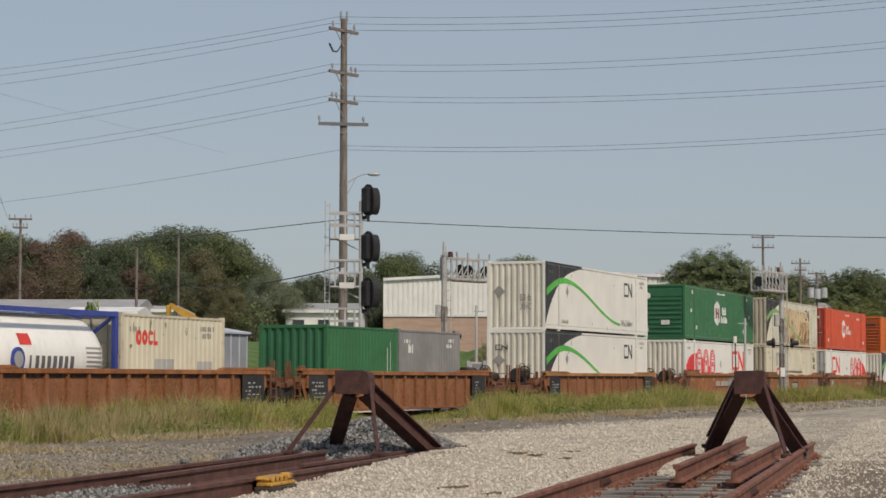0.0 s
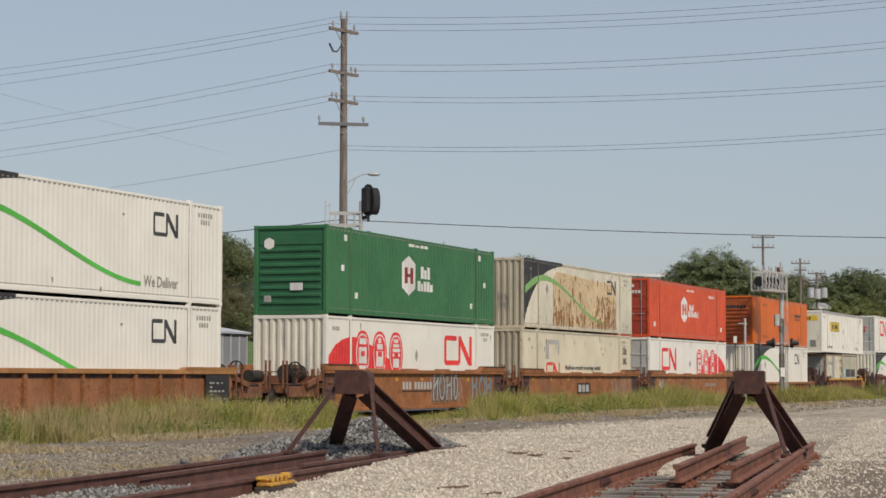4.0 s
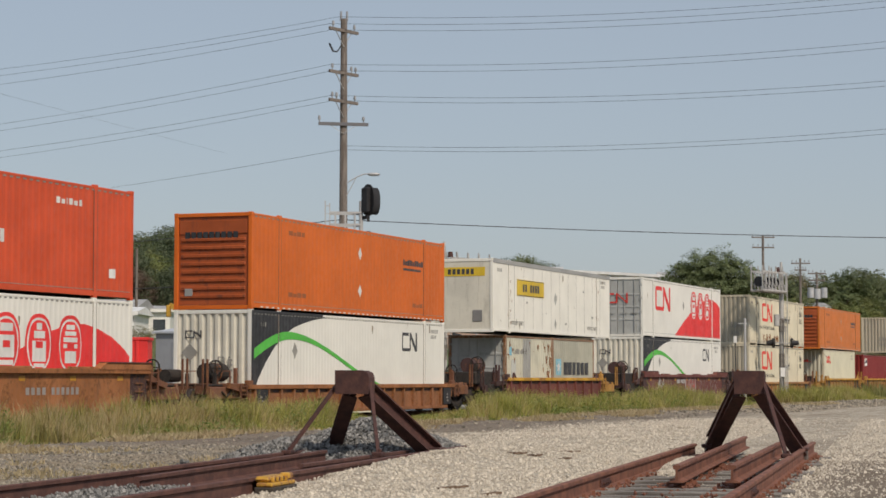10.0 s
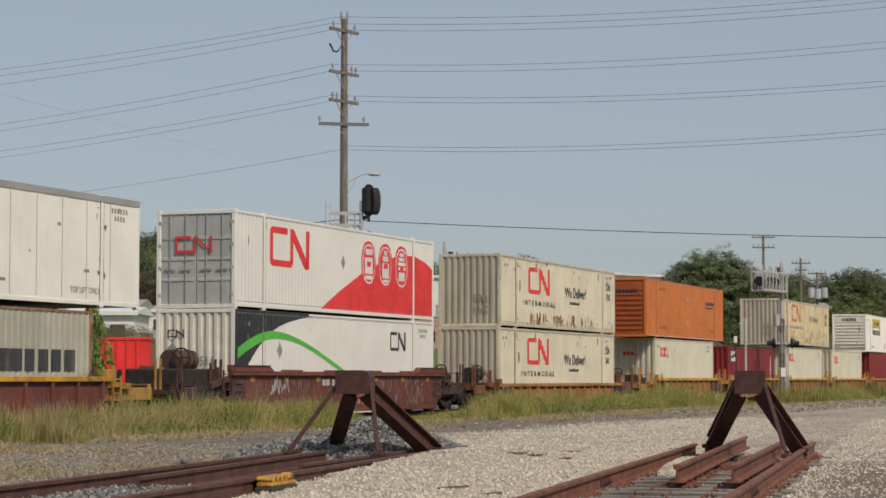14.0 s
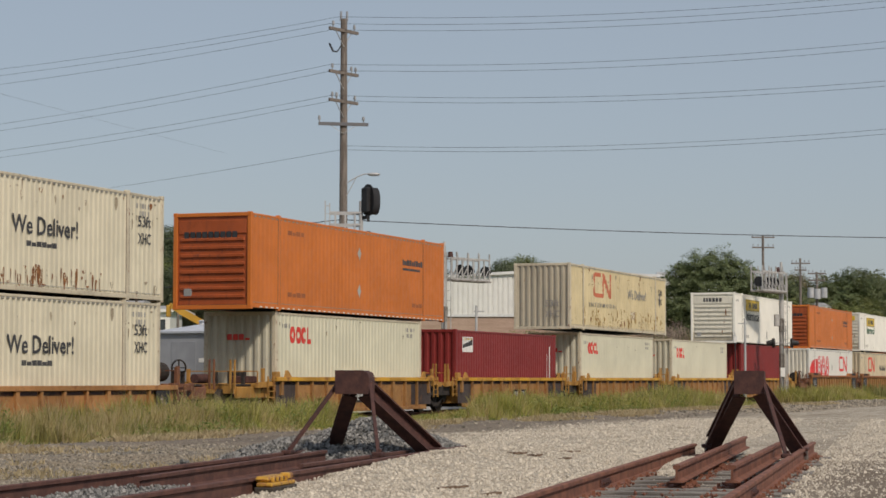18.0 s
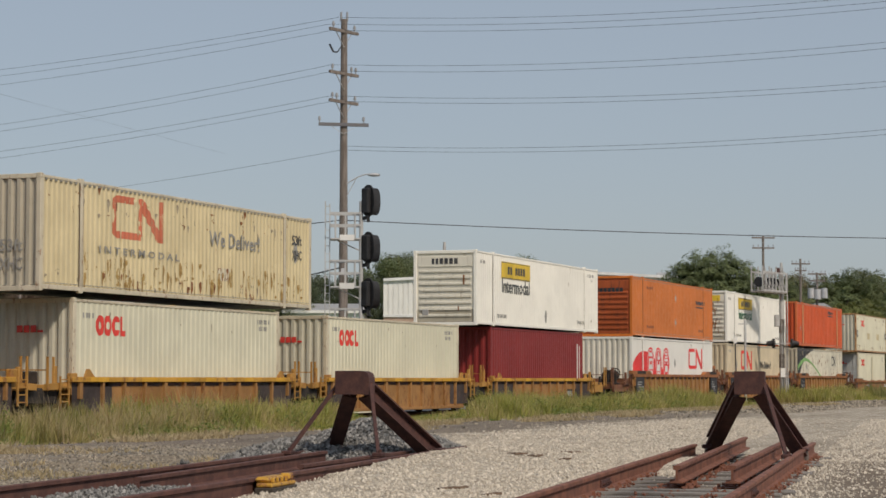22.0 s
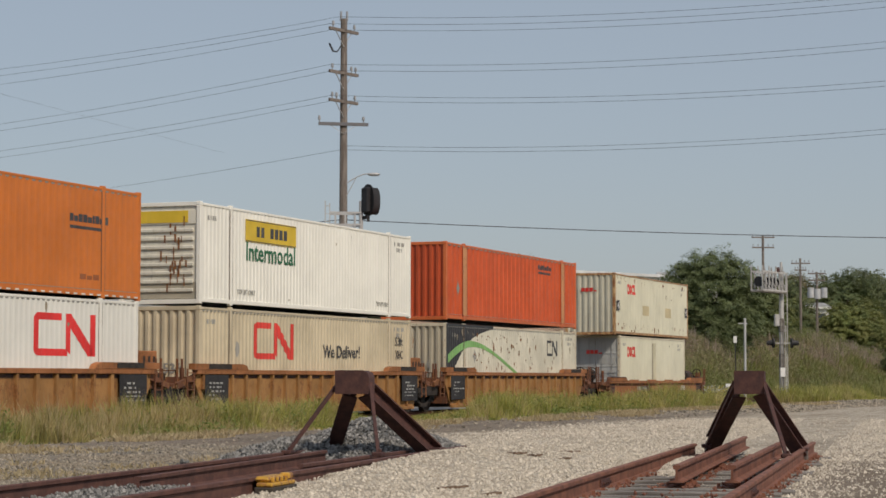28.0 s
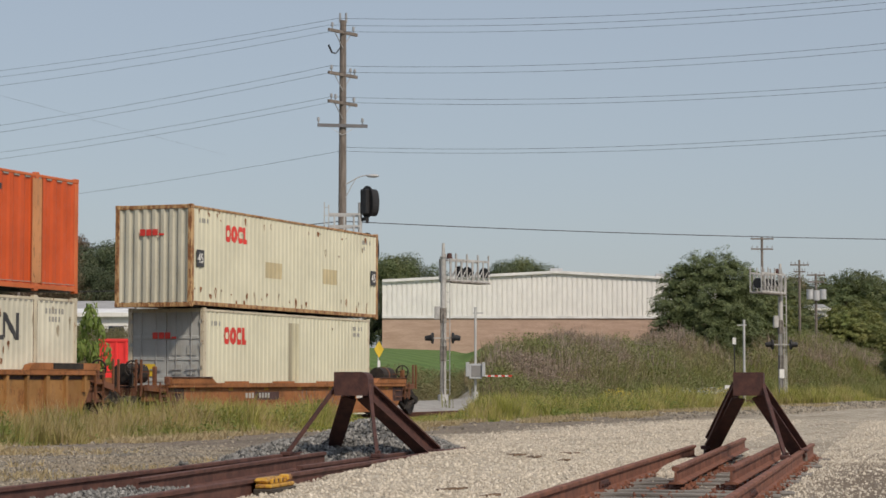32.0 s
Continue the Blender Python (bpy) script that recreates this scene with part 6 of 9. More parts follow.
                part("brake_cylinder", rod(bmesh.new(), (x0 + sgn * 1.3, CY + 0.45, 1.2), (x0 + sgn * 2.1, CY + 0.45, 1.2), 0.14, 14), RUST, t)
            else:
                part("brake_wheel", hand_wheel(x0 + sgn * 1.65, 0.35, 1.5, 0.22), SOOT, t)
                part("brake_staff", abox(*sorted((x0 + sgn * 1.55, x0 + sgn * 1.62)), 0.3, 0.4, 1.0, 1.55), jm, t)
                part("air_tank", rod(bmesh.new(), (x0 + sgn * 0.35, CY - 0.5, 1.38), (x0 + sgn * 1.45, CY - 0.5, 1.38), 0.27, 16), SOOT, t)
                part("tank_strap", rod(bmesh.new(), (x0 + sgn * 0.85, CY - 0.5, 1.38), (x0 + sgn * 0.92, CY - 0.5, 1.38), 0.285, 16), GRIME, t)
                part("brake_cylinder", rod(bmesh.new(), (x0 + sgn * 1.3, CY + 0.45, 1.28), (x0 + sgn * 2.1, CY + 0.45, 1.28), 0.19, 14), SOOT, t)
            part("side_sill", abox(*sorted((x0 + sgn * 0.5, xe - sgn * 0.95)), 0.02, 0.14, 0.62, 0.96, bevel=0.02), jm, t)
            part("deck_plate", abox(*sorted((x0 + sgn * 1.5, xe - sgn * 0.85)), 0.15, W - 0.15, 0.98, 1.04, bevel=0.01), SOOT, t)
            for k in range(3):
                gx_ = x0 + sgn * (1.75 + 0.28 * k)
                part("rigging_lever", abox(*sorted((gx_, gx_ + sgn * 0.08)), 0.25 + 0.3 * k, 0.35 + 0.3 * k, 1.04, 1.34 + 0.12 * r.random()), SOOT, t)
        elif end == "rear":
            truck(t, xe)
            part("articulation_casting", abox(xe - 0.75, xe + 0.75, CY - 0.8, CY + 0.8, 0.80, 1.0, bevel=0.05), SOOT, t)
            part("side_bearing", abox(xe - 0.95, xe + 0.95, 0.02, 0.16, 0.58, 0.98, bevel=0.03), SOOT, t)
            part("brake_beam", abox(xe - 1.2, xe + 1.2, CY - 0.55, CY - 0.45, 0.32, 0.44, bevel=0.02), SOOT, t)
        for k in (0.0, 0.28):
            part("safety_post", abox(*sorted((xe - sgn * (0.5 + k), xe - sgn * (0.45 + k))), 0.0, 0.05, 0.9, 1.75), jm, t)
    return t


def slab(pts, y0, y1):
    """A flat piece cut to an outline in x and z, from y0 to y1 thick."""
    bm = bmesh.new()
    v0 = [bm.verts.new((x, y0, z)) for x, z in pts]
    v1 = [bm.verts.new((x, y1, z)) for x, z in pts]
    n = len(pts)
    bm.faces.new(v0)
    bm.faces.new(v1[::-1])
    for i in range(n):
        j = (i + 1) % n
        bm.faces.new((v0[j], v0[i], v1[i], v1[j]))
    bmesh.ops.recalc_face_normals(bm, faces=bm.faces[:])
    return bm


def bubble_tag(t, x, z, h, widths, fill, edge_m, seed):
    """Sprayed fat strokes: leaning bars and rings, pale over a darker rim."""
    r = random.Random(seed)
    for m, grow, y in ((edge_m, 0.05, -0.125), (fill, 0.0, -0.129)):
        r.seed(seed)
        bm = bmesh.new()
        px = x
        for k, wd in enumerate(widths):
            lean = r.uniform(-0.12, 0.12)
            th = 0.11 + grow * 2
            up = lambda d: Vector((0, 1, 0)).cross(d.normalized())
            if k % 2:                                    # a ring
                ring = [Vector((px + wd / 2 + (wd / 2 - 0.04) * math.cos(q), y, z + h / 2 + (h / 2 - 0.05) * math.sin(q))) for q in [i * math.pi / 6 for i in range(12)]]
                for i in range(12):
                    d = ring[(i + 1) % 12] - ring[i]
                    beam(bm, ring[i] - d * 0.15, ring[(i + 1) % 12] + d * 0.15, 0.003, th, up=up(d))
            else:
                for q in (0.1, 0.85):
                    p0, p1 = Vector((px + wd * q, y, z - grow)), Vector((px + wd * q + lean, y, z + h * r.uniform(0.85, 1.05) + grow))
                    beam(bm, p0, p1, 0.003, th, up=up(p1 - p0))
                p0, p1 = Vector((px + wd * 0.05, y, z + h * r.uniform(0.35, 0.6))), Vector((px + wd * 0.95, y, z + h * r.uniform(0.4, 0.8)))
                beam(bm, p0, p1, 0.003, th, up=up(p1 - p0))
            px += wd + 0.16
        tagged(part("sprayed_tag", bm, m, t), kind="stuff")


def smear(t, x, z, w_, h, m, seed, n=70):
    """Faded spray and scraped paint: many short upright strokes."""
    r = random.Random(seed)
    bm = bmesh.new()
    for _ in range(n):
        px, pz = x + w_ * r.random(), z + h * r.random() ** 1.3
        hh, ww = h * r.uniform(0.06, 0.35), r.uniform(0.01, 0.045)
        box(bm, px, px + ww, -0.124, -0.1215, pz, min(z + h, pz + hh))
    tagged(part("faded_tag", bm, m, t), kind="stuff")


def reflectors(t, length, z, n=7):
    for i in range(n):
        x = 0.8 + (length - 1.9) * i / (n - 1)
        part("reflector", abox(x, x + 0.28, -0.126, -0.121, z, z + 0.12), REFLECTOR, t)


def sorted_first(x, sgn):
    return (x if sgn > 0 else x - 0.4,)


def side_bars(t, x, z, h, widths, m, name="reporting_mark", gap=0.06):
    bm = bmesh.new()
    for wd in widths:
        if wd > 0:
            box(bm, x, x + wd, -0.128, -0.122, z, z + h)
        x += abs(wd) + gap
    return tagged(part(name, bm, m, t), kind="stuff")


def scrawl(t, x, z, w_, h, m, seed):
    """A sprayed tag: loose crossing strokes."""
    r = random.Random(seed)
    bm = bmesh.new()
    px, pz = x, z
    for i in range(26):
        qx, qz = x + w_ * (i + r.uniform(-1.2, 1.6)) / 26, z + h * r.random()
        d = Vector((qx - px, 0, qz - pz))
        if d.length > 0.05:
            beam(bm, (px, -0.126, pz), (qx, -0.126, qz), 0.008, 0.045, up=Vector((0, 1, 0)).cross(d.normalized()))
        px, pz = qx, qz
    tagged(part("sprayed_tag", bm, m, t), kind="stuff")


TOP_A, TOP_B, TOP_C, TOP_D = 1.45, 1.25, 1.02, 1.12
well_car("rust-brown ribbed well car with orange top edge", 41.65, 16.2, TOP_A, BROWN, ORANGE_CAR, seed=1)
well_car("rust-brown ribbed well car with orange top edge", 61.2, 16.2, TOP_A, BROWN, ORANGE_CAR, behind=4.1, seed=2)
well_car("rust-brown ribbed well car carrying a stack of two", 85.55, 16.2, TOP_A, BROWN, TAN_CAR, ahead=4.05, behind=3.75, rib=1.35, seed=3)
t = well_car("smooth-sided rusty well car with grey sprayed tags", 109.2, 16.2, 1.50, ORANGE_CAR, None, "smooth", ahead=3.7, seed=4)
part("number_underline", abox(6.2, 9.0, -0.126, -0.121, 0.74, 0.79), SOOT, t)
side_bars(t, 6.25, 0.83, 0.26, (0.2, 0.2, 0.2, -0.12, 0.2, 0.2, 0.2, 0.2, 0.2, 0.2), GRAFFITI, gap=0.1)
reflectors(t, 16.2, 1.12)
smear(t, 8.9, 0.3, 3.4, 1.1, SCRAPED_GREY, 31, 160)
smear(t, 12.8, 0.35, 2.9, 0.95, SCRAPED, 32, 120)
bubble_tag(t, 9.15, 0.42, 0.98, (0.5, 0.55, 0.6, 0.45), GRAFFITI, TAG_DARK, 2)
bubble_tag(t, 13.3, 0.45, 0.85, (0.6, 0.7, 0.6), TAG_BLUE, SCRAPED, 3)
t = well_car("smooth-sided rusty well car with a dark lettering board", 128.9, 16.2, 1.45, ORANGE_CAR, None, "smooth", seed=5)
reflectors(t, 16.2, 1.14)
smear(t, 1.4, 0.3, 2.6, 1.0, SCRAPED, 33, 90)
smear(t, 12.2, 0.3, 3.4, 1.05, SCRAPED_GREY, 34, 150)
part("number_board", abox(7.0, 9.0, -0.126, -0.121, 0.55, 1.02), SOOT, t)
side_bars(t, 7.2, 0.63, 0.32, (0.42, 0.42, 0.42), GRAFFITI, gap=0.14)
t = well_car("smooth-sided rusty well car with number board and worn patches", 148.45, 16.2, 1.45, ORANGE_CAR, None, "smooth", behind=3.55, seed=6)
reflectors(t, 16.2, 1.14)
smear(t, 0.2, 0.3, 2.6, 1.05, SCRAPED, 35, 110)
smear(t, 5.6, 0.3, 3.4, 0.9, SCRAPED, 36, 60)
side_bars(t, 10.65, 0.8, 0.18, (0.16, 0.16, 0.16, 0.16, -0.1, 0.14, 0.14, 0.14, 0.14, 0.14, 0.14), SCRAPED_GREY, gap=0.09)
scrawl(t, 1.2, 0.5, 0.9, 0.7, GRAFFITI, 5)
well_car("low orange-brown ribbed well car", 171.75, 16.2, TOP_C, BROWN, ORANGE_CAR, ahead=3.55, behind=3.5, rib=0.9, seed=7)
well_car("rust-brown ribbed well car with bright yellow top edge", 195.0, 12.2, TOP_B, DULL_RED, YELLOW_EDGE, ahead=3.5, behind=4.0, rib=1.2, joint_m=DARK_JOINT, seed=8)
t = well_car("smooth dull red well car with red and white sprayed tags", 215.2, 16.2, 1.42, DULL_RED, None, "smooth", ahead=4.0, behind=3.55, joint_m=DARK_JOINT, seed=9)
reflectors(t, 16.2, 1.12)
smear(t, 0.6, 0.3, 5.0, 0.9, SCRAPED, 37, 140)
smear(t, 10.8, 0.3, 4.0, 0.95, SCRAPED_GREY, 38, 70)
scrawl(t, 2.2, 0.7, 1.3, 0.6, GRAFFITI, 7)
bubble_tag(t, 7.9, 0.4, 0.85, (0.5, 0.5, 0.5), GRAFFITI_RED, SCRAPED, 8)
scrawl(t, 7.7, 0.3, 2.4, 1.0, GRAFFITI, 9)
side_bars(t, 6.0, 0.98, 0.2, (0.25, 0.25, -0.1, 0.18, 0.18, 0.18, 0.18), GRAFFITI)
well_car("low tan ribbed well car under a stack of two", 238.6, 16.2, TOP_C, TAN_CAR, None, ahead=3.55, behind=3.65, rib=1.1, seed=10)
for i in range(5):
    t = well_car("golden tan ribbed well car with yellow top edge", 262.2 + 15.79 * i, 12.2, TOP_B, GOLD_CAR, YELLOW_EDGE, ahead=3.65 if i == 0 else 1.8, behind=3.9 if i == 4 else 1.79, rib=1.1, joint_m=GOLD_JOINT, seed=11 + i)
    for x, wd in ((-0.40, 1.5 + 0.25 * i), (10.7 - 0.2 * (i % 3), 1.9 + 0.2 * (i % 3))):
        part("sooty_panel", abox(x, x + wd, -0.126, -0.1215, 0.3, TOP_B - 0.14), SOOTY_GOLD, t)
    if i in (0, 1, 4):
        part("data_panel", abox(5.0 + i, 6.6 + i, -0.126, -0.121, 0.42, 0.78), SOOT, t)
        side_bars(t, 5.1 + i, 0.5, 0.2, (0.2, 0.2, 0.2, 0.2, 0.2), GRAFFITI)
for i in range(3):
    well_car("golden brown ribbed well car of a three-unit set", 345.3 + 19.7 * i, 16.2, TOP_A, GOLD_CAR, ORANGE_CAR, ahead=3.9 if i == 0 else 1.75, behind=2.6 if i == 2 else 1.75, rib=0.92, seed=17 + i)
t = well_car("low smooth rusty well car at the tail of the train", 406.0, 16.2, TOP_D, ORANGE_CAR, None, "smooth", ahead=2.5, behind=2.6, seed=20)
reflectors(t, 16.2, 0.9)
smear(t, 8.0, 0.3, 3.4, 0.6, SCRAPED, 39, 90)
part("number_board", abox(4.9, 6.6, -0.126, -0.121, 0.62, 0.86), DARK_JOINT, t)
side_bars(t, 4.3, 0.68, 0.15, (0.13, 0.13, 0.13, -0.2, 0.12, 0.12, 0.12, 0.12), GRAFFITI, gap=0.08)
side_bars(t, 12.6, 0.62, 0.24, (0.2, 0.2, 0.2), LOGO_WHITE)


# ---- fixed things beyond the line ----
def spot(x, y, dz=0.0):
    """A place on the ground."""
    s, w = UX * x + UY * y, NX * x + NY * y - DIST
    return Vector((x, y, ground_z(s, w) + dz))


WOOD_POLE = rough_mat("weathered_pole", (0.125, 0.104, 0.088), (0.27, 0.235, 0.205), 3, 0.9, 0.5, 0.01, 20, stretch=(4, 4, 0.3))
GALV = paint("galvanised_steel", (0.50, 0.51, 0.52), rough=0.5, metal=0.3, dirt=0.25)
SILVER = paint("silver_paint", (0.47, 0.47, 0.46), rough=0.5, metal=0.1, dirt=0.2)
SIGNAL_BLACK = paint("signal_black", (0.012, 0.012, 0.014), rough=0.6, dirt=0.05)
PORCELAIN = paint("insulator_grey", (0.30, 0.31, 0.32), rough=0.3, dirt=0.1)
CABLE = paint("cable_black", (0.03, 0.03, 0.035), dirt=0.1)
LAMP_LENS = paint("dark_red_lens", (0.12, 0.01, 0.01), rough=0.25, dirt=0.05)


def crossarm(t, p, half, braces=0.7, pins=(), thick=0.11, m=None):
    """A crossarm through p; half: vector to its one end; pins: shares of half with an insulator."""
    p, half = Vector(p), Vector(half)
    part("crossarm", abeam(p - half, p + half, thick, thick * 1.25), m or WOOD_POLE, t)
    for q in pins:
        a = p + half * q + Vector((0, 0, thick * 0.6))
        part("insulator", rod(arod(a, a + Vector((0, 0, 0.22)), 0.03, 6), a + Vector((0, 0, 0.12)), a + Vector((0, 0, 0.30)), 0.075, 8, 0.05), PORCELAIN, t)
    if braces:
        for k in (-1, 1):
            part("brace", abeam(p + half * (k * 0.6), p - Vector((0, 0, braces)), 0.04, 0.02), GALV, t)


def big_pole():
    d = 100.0
    x = -4.654
    g = spot(x, d)
    t = thing("utility_pole", Matrix.Translation(g), "tall weathered wooden power pole with four crossarms and street lamp", "utility pole")
    top = 17.935 - g.z
    part("pole", arod((0, 0, -0.3), (0.0, 0, top), 0.235, 14, 0.15), WOOD_POLE, t)
    arm = Vector((0.62, 0.85, 0))
    for z, pins in ((17.347, (-0.75, 0.75)), (15.345, (-0.8, 0.55, 0.85)), (14.013, (-0.8, -0.5, 0.8))):
        crossarm(t, (0, -0.17, z - g.z), arm, 0.75, pins)
    crossarm(t, (0, -0.2, 12.949 - g.z), (1.15, 0.25, 0), 0.45, (-0.97, 0.8), 0.12, paint("steel_arm", (0.16, 0.16, 0.17), metal=0.3))
    for dx in (-0.14, 0.14):
        part("insulator", arod((dx, 0, top - 0.1), (dx, 0, top + 0.35), 0.06, 8, 0.045), PORCELAIN, t)
    # a drooping cut-out switch on its bracket, and the street lamp on its arm
    zc = 16.492 - g.z
    part("switch_bracket", beam(abeam((-0.15, 0, zc + 0.15), (-0.32, -0.05, zc - 0.12), 0.05, 0.05), (-0.32, -0.05, zc - 0.12), (-0.55, -0.05, zc - 0.08), 0.06, 0.06), CABLE, t)
    part("switch_arm", abeam((-0.5, -0.05, zc - 0.1), (-0.68, -0.05, zc + 0.28), 0.09, 0.09), CABLE, t)
    zl = 10.534 - g.z
    bm = bmesh.new()
    for i in range(8):
        a, b = i / 8, (i + 1) / 8
        rod(bm, (0.15 + 1.05 * a, -0.1, zl - 0.35 + 0.45 * math.sin(a * 1.57)), (0.15 + 1.05 * b, -0.1, zl - 0.35 + 0.45 * math.sin(b * 1.57)), 0.028, 6)
    rod(bm, (0.15, -0.1, zl - 0.95), (0.62, -0.1, zl - 0.05), 0.02, 6)
    part("lamp_arm", bm, GALV, t)
    bm = bmesh.new()
    bmesh.ops.create_uvsphere(bm, u_segments=12, v_segments=8, radius=0.5, matrix=pose(1.42, -0.1, zl + 0.07) @ Matrix.Diagonal((0.62, 0.28, 0.17, 1)))
    part("lamp_head", bm, GALV, t, smooth=True)
    for z in (2.2, 6.0):
        part("pole_sign", abox(-0.1, 0.1, -0.25, -0.235, z, z + 0.25), GALV, t)


big_pole()


def wire(name, pts, r, label, sag=0.0):
    """A cable hung through the points, with a sag in each span."""
    cu = bpy.data.curves.new(name, "CURVE")
    cu.dimensions, cu.bevel_depth, cu.bevel_resolution = "3D", r, 1
    line_ = []
    for a, b in zip(pts, pts[1:]):
        a, b = Vector(a), Vector(b)
        for i in range(24):
            q = i / 24
            line_.append(a.lerp(b, q) - Vector((0, 0, 4 * sag * q * (1 - q))))
    line_.append(Vector(pts[-1]))
    sp = cu.splines.new("POLY")
    sp.points.add(len(line_) - 1)
    for p, v in zip(sp.points, line_):
        p.co = (*v, 1)
    tmp = new(name, cu)
    bpy.context.view_layer.update()
    me = bpy.data.meshes.new_from_object(tmp.evaluated_get(bpy.context.evaluated_depsgraph_get()))
    bpy.data.objects.remove(tmp)
    me.materials.clear()
    me.materials.append(CABLE)
    return tagged(new(name, me), label, "power line", "overhead lines")


LINE_LABEL = "thin dark overhead wire strung from the wooden pole"
for left, at_pole, right, sag in (
        ((-38.428, 128, 18.452), (-4.89, 100, 18.037), (33.973, 84, 18.488), 1.0), ((-38.42, 128, 18.043), (-5.313, 100, 17.716), (33.967, 84, 18.218), 1.0),
        ((-38.408, 128, 17.429), (-5.206, 100, 17.422), (33.961, 84, 17.97), 1.0),
        ((-38.36, 128, 14.844), (-5.252, 100, 15.793), (33.929, 84, 16.595), 1.0), ((-38.352, 128, 14.436), (-5.145, 100, 15.5), (33.923, 84, 16.348), 1.0),
        ((-38.332, 128, 13.384), (-5.246, 100, 14.328), (33.885, 84, 14.707), 0.95), ((-38.324, 128, 12.942), (-5.139, 100, 14.088), (33.88, 84, 14.505), 0.95),
        ((-38.276, 128, 10.435), (-4.76, 100, 11.776), (33.838, 84, 12.668), 0.95)):
    wire("power_line", (left, at_pole), 0.0075, LINE_LABEL, 0.42)
    wire("power_line", (at_pole, right), 0.008, LINE_LABEL, sag)
wire("power_line", ((-4.761, 100, 11.962), (33.843, 84, 12.892)), 0.008, LINE_LABEL, 0.95)
wire("power_line", ((-49.244, 190, 11.461), (-4.748, 100, 8.491), (35.254, 110, 8.251)), 0.022, "thick dark cable on the wooden pole below the street lamp", 0.25)
wire("power_line", ((-42.8, 150, 7.77), (-18.593, 150, 7.475), (-4.734, 101, 6.351)), 0.03, "black bundled cable between wooden poles", 0.4)
wire("power_line", ((-26.818, 120, 17.566), (-19.283, 190, 21.04)), 0.005, "faint thin guy wire", 0.0)
wire("power_line", ((-21.239, 100, 11.098), (-35.537, 175, 14.071)), 0.012, "thin service wire running down to a far pole", 0.0)


def signal_tower():
    d = 85.0
    x = -3.945
    g = spot(x, d)
    t = thing("railway_signal", Matrix.Translation(g) @ pose(0, 0, 0, 0, 0, 4), "silver railway signal mast with ladder, platforms and three black heads", "railway signal")
    Z = lambda z: z - g.z
    lx, mx = -4.615 - x, -3.253 - x
    zt = Z(8.125)
    part("mast", arod((mx, 0, 0), (mx, 0, zt), 0.085, 14), SILVER, t)
    part("concrete_base", abox(mx - 0.4, mx + 0.4, -0.4, 0.4, -0.3, 0.35, bevel=0.03), PALE, t)
    for dx in (-0.06, 0.12):
        part("ladder_stile", abox(lx + dx - 0.02, lx + dx + 0.02, -0.03, 0.03, 0.2, zt - (0.0 if dx < 0 else 0.1)), SILVER, t)
    n = 26
    for i in range(n):
        z = 0.4 + (zt - 0.6) * i / (n - 1)
        part("rung", abox(lx - 0.05, lx + 0.12, -0.012, 0.012, z - 0.014, z + 0.014), SILVER, t)
    for top_z, floor_z in ((7.63, 6.642), (5.744, 4.736), (3.841, 2.835)):
        a, b = Z(top_z), Z(floor_z)
        for y in (-0.42, 0.42):
            for z in (a, (a + b) / 2 + 0.02):
                part("guard_rail", abox(lx + 0.12, mx, y - 0.025, y + 0.025, z - 0.036, z + 0.036), SILVER, t)
            for q in (0.18, 0.5, 0.8):
                xx = lx + 0.12 + (mx - lx - 0.12) * q
                part("stanchion", abox(xx - 0.026, xx + 0.026, y - 0.026, y + 0.026, b, a), SILVER, t)
        part("platform", abox(lx + 0.14, mx - 0.06, -0.44, 0.44, b - 0.06, b, bevel=0.01), SILVER, t)
        part("kick_plate", abox(lx + 0.5, mx - 0.28, -0.46, -0.445, b - 0.10, b + 0.13), LOGO_WHITE, t)
        part("bracket", abeam((mx, 0, b - 0.5), (lx + 0.4, 0, b - 0.06), 0.05, 0.05), SILVER, t)
    for zc in (8.147, 6.282, 4.445):
        z = Z(zc)
        hx = mx + 0.28
        head = part("signal_head", oval_plate(0.38, 0.64, 0.06), SIGNAL_BLACK, t, "black oval target with three hooded lamps", pose(hx, -0.1, z, 0, 0, -52))
        part("lamp_hood", oval_plate(0.25, 0.54, 0.40), SIGNAL_BLACK, head, "", pose(0, 0.22, -0.02))
        part("lamp_case", abox(-0.2, 0.2, -0.22, -0.02, -0.5, 0.5, bevel=0.04), SIGNAL_BLACK, head)
        part("head_bracket", abeam((mx, 0, z - 0.72), (hx, -0.1, z - 0.66), 0.1, 0.14), SIGNAL_BLACK, t)
        part("head_stem", abeam((hx, -0.1, z - 0.85), (hx, -0.1, z - 0.55), 0.12, 0.12), SIGNAL_BLACK, t)
    return t


def oval_plate(rx, rz, thick):
    """An upright plate with round top and bottom, facing y."""
    bm = bmesh.new()
    pts = []
    for i in range(28):
        a = 2 * math.pi * i / 28
        pts.append((rx * math.cos(a), math.copysign(abs(math.sin(a)) ** 0.8, math.sin(a)) * rz))
    v0 = [bm.verts.new((x, -thick / 2, z)) for x, z in pts]
    v1 = [bm.verts.new((x, thick / 2, z)) for x, z in pts]
    bm.faces.new(v0)
    bm.faces.new(v1[::-1])
    for i in range(28):
        j = (i + 1) % 28
        bm.faces.new((v0[j], v0[i], v1[i], v1[j]))
    bmesh.ops.recalc_face_normals(bm, faces=bm.faces[:])
    return bm


signal_tower()


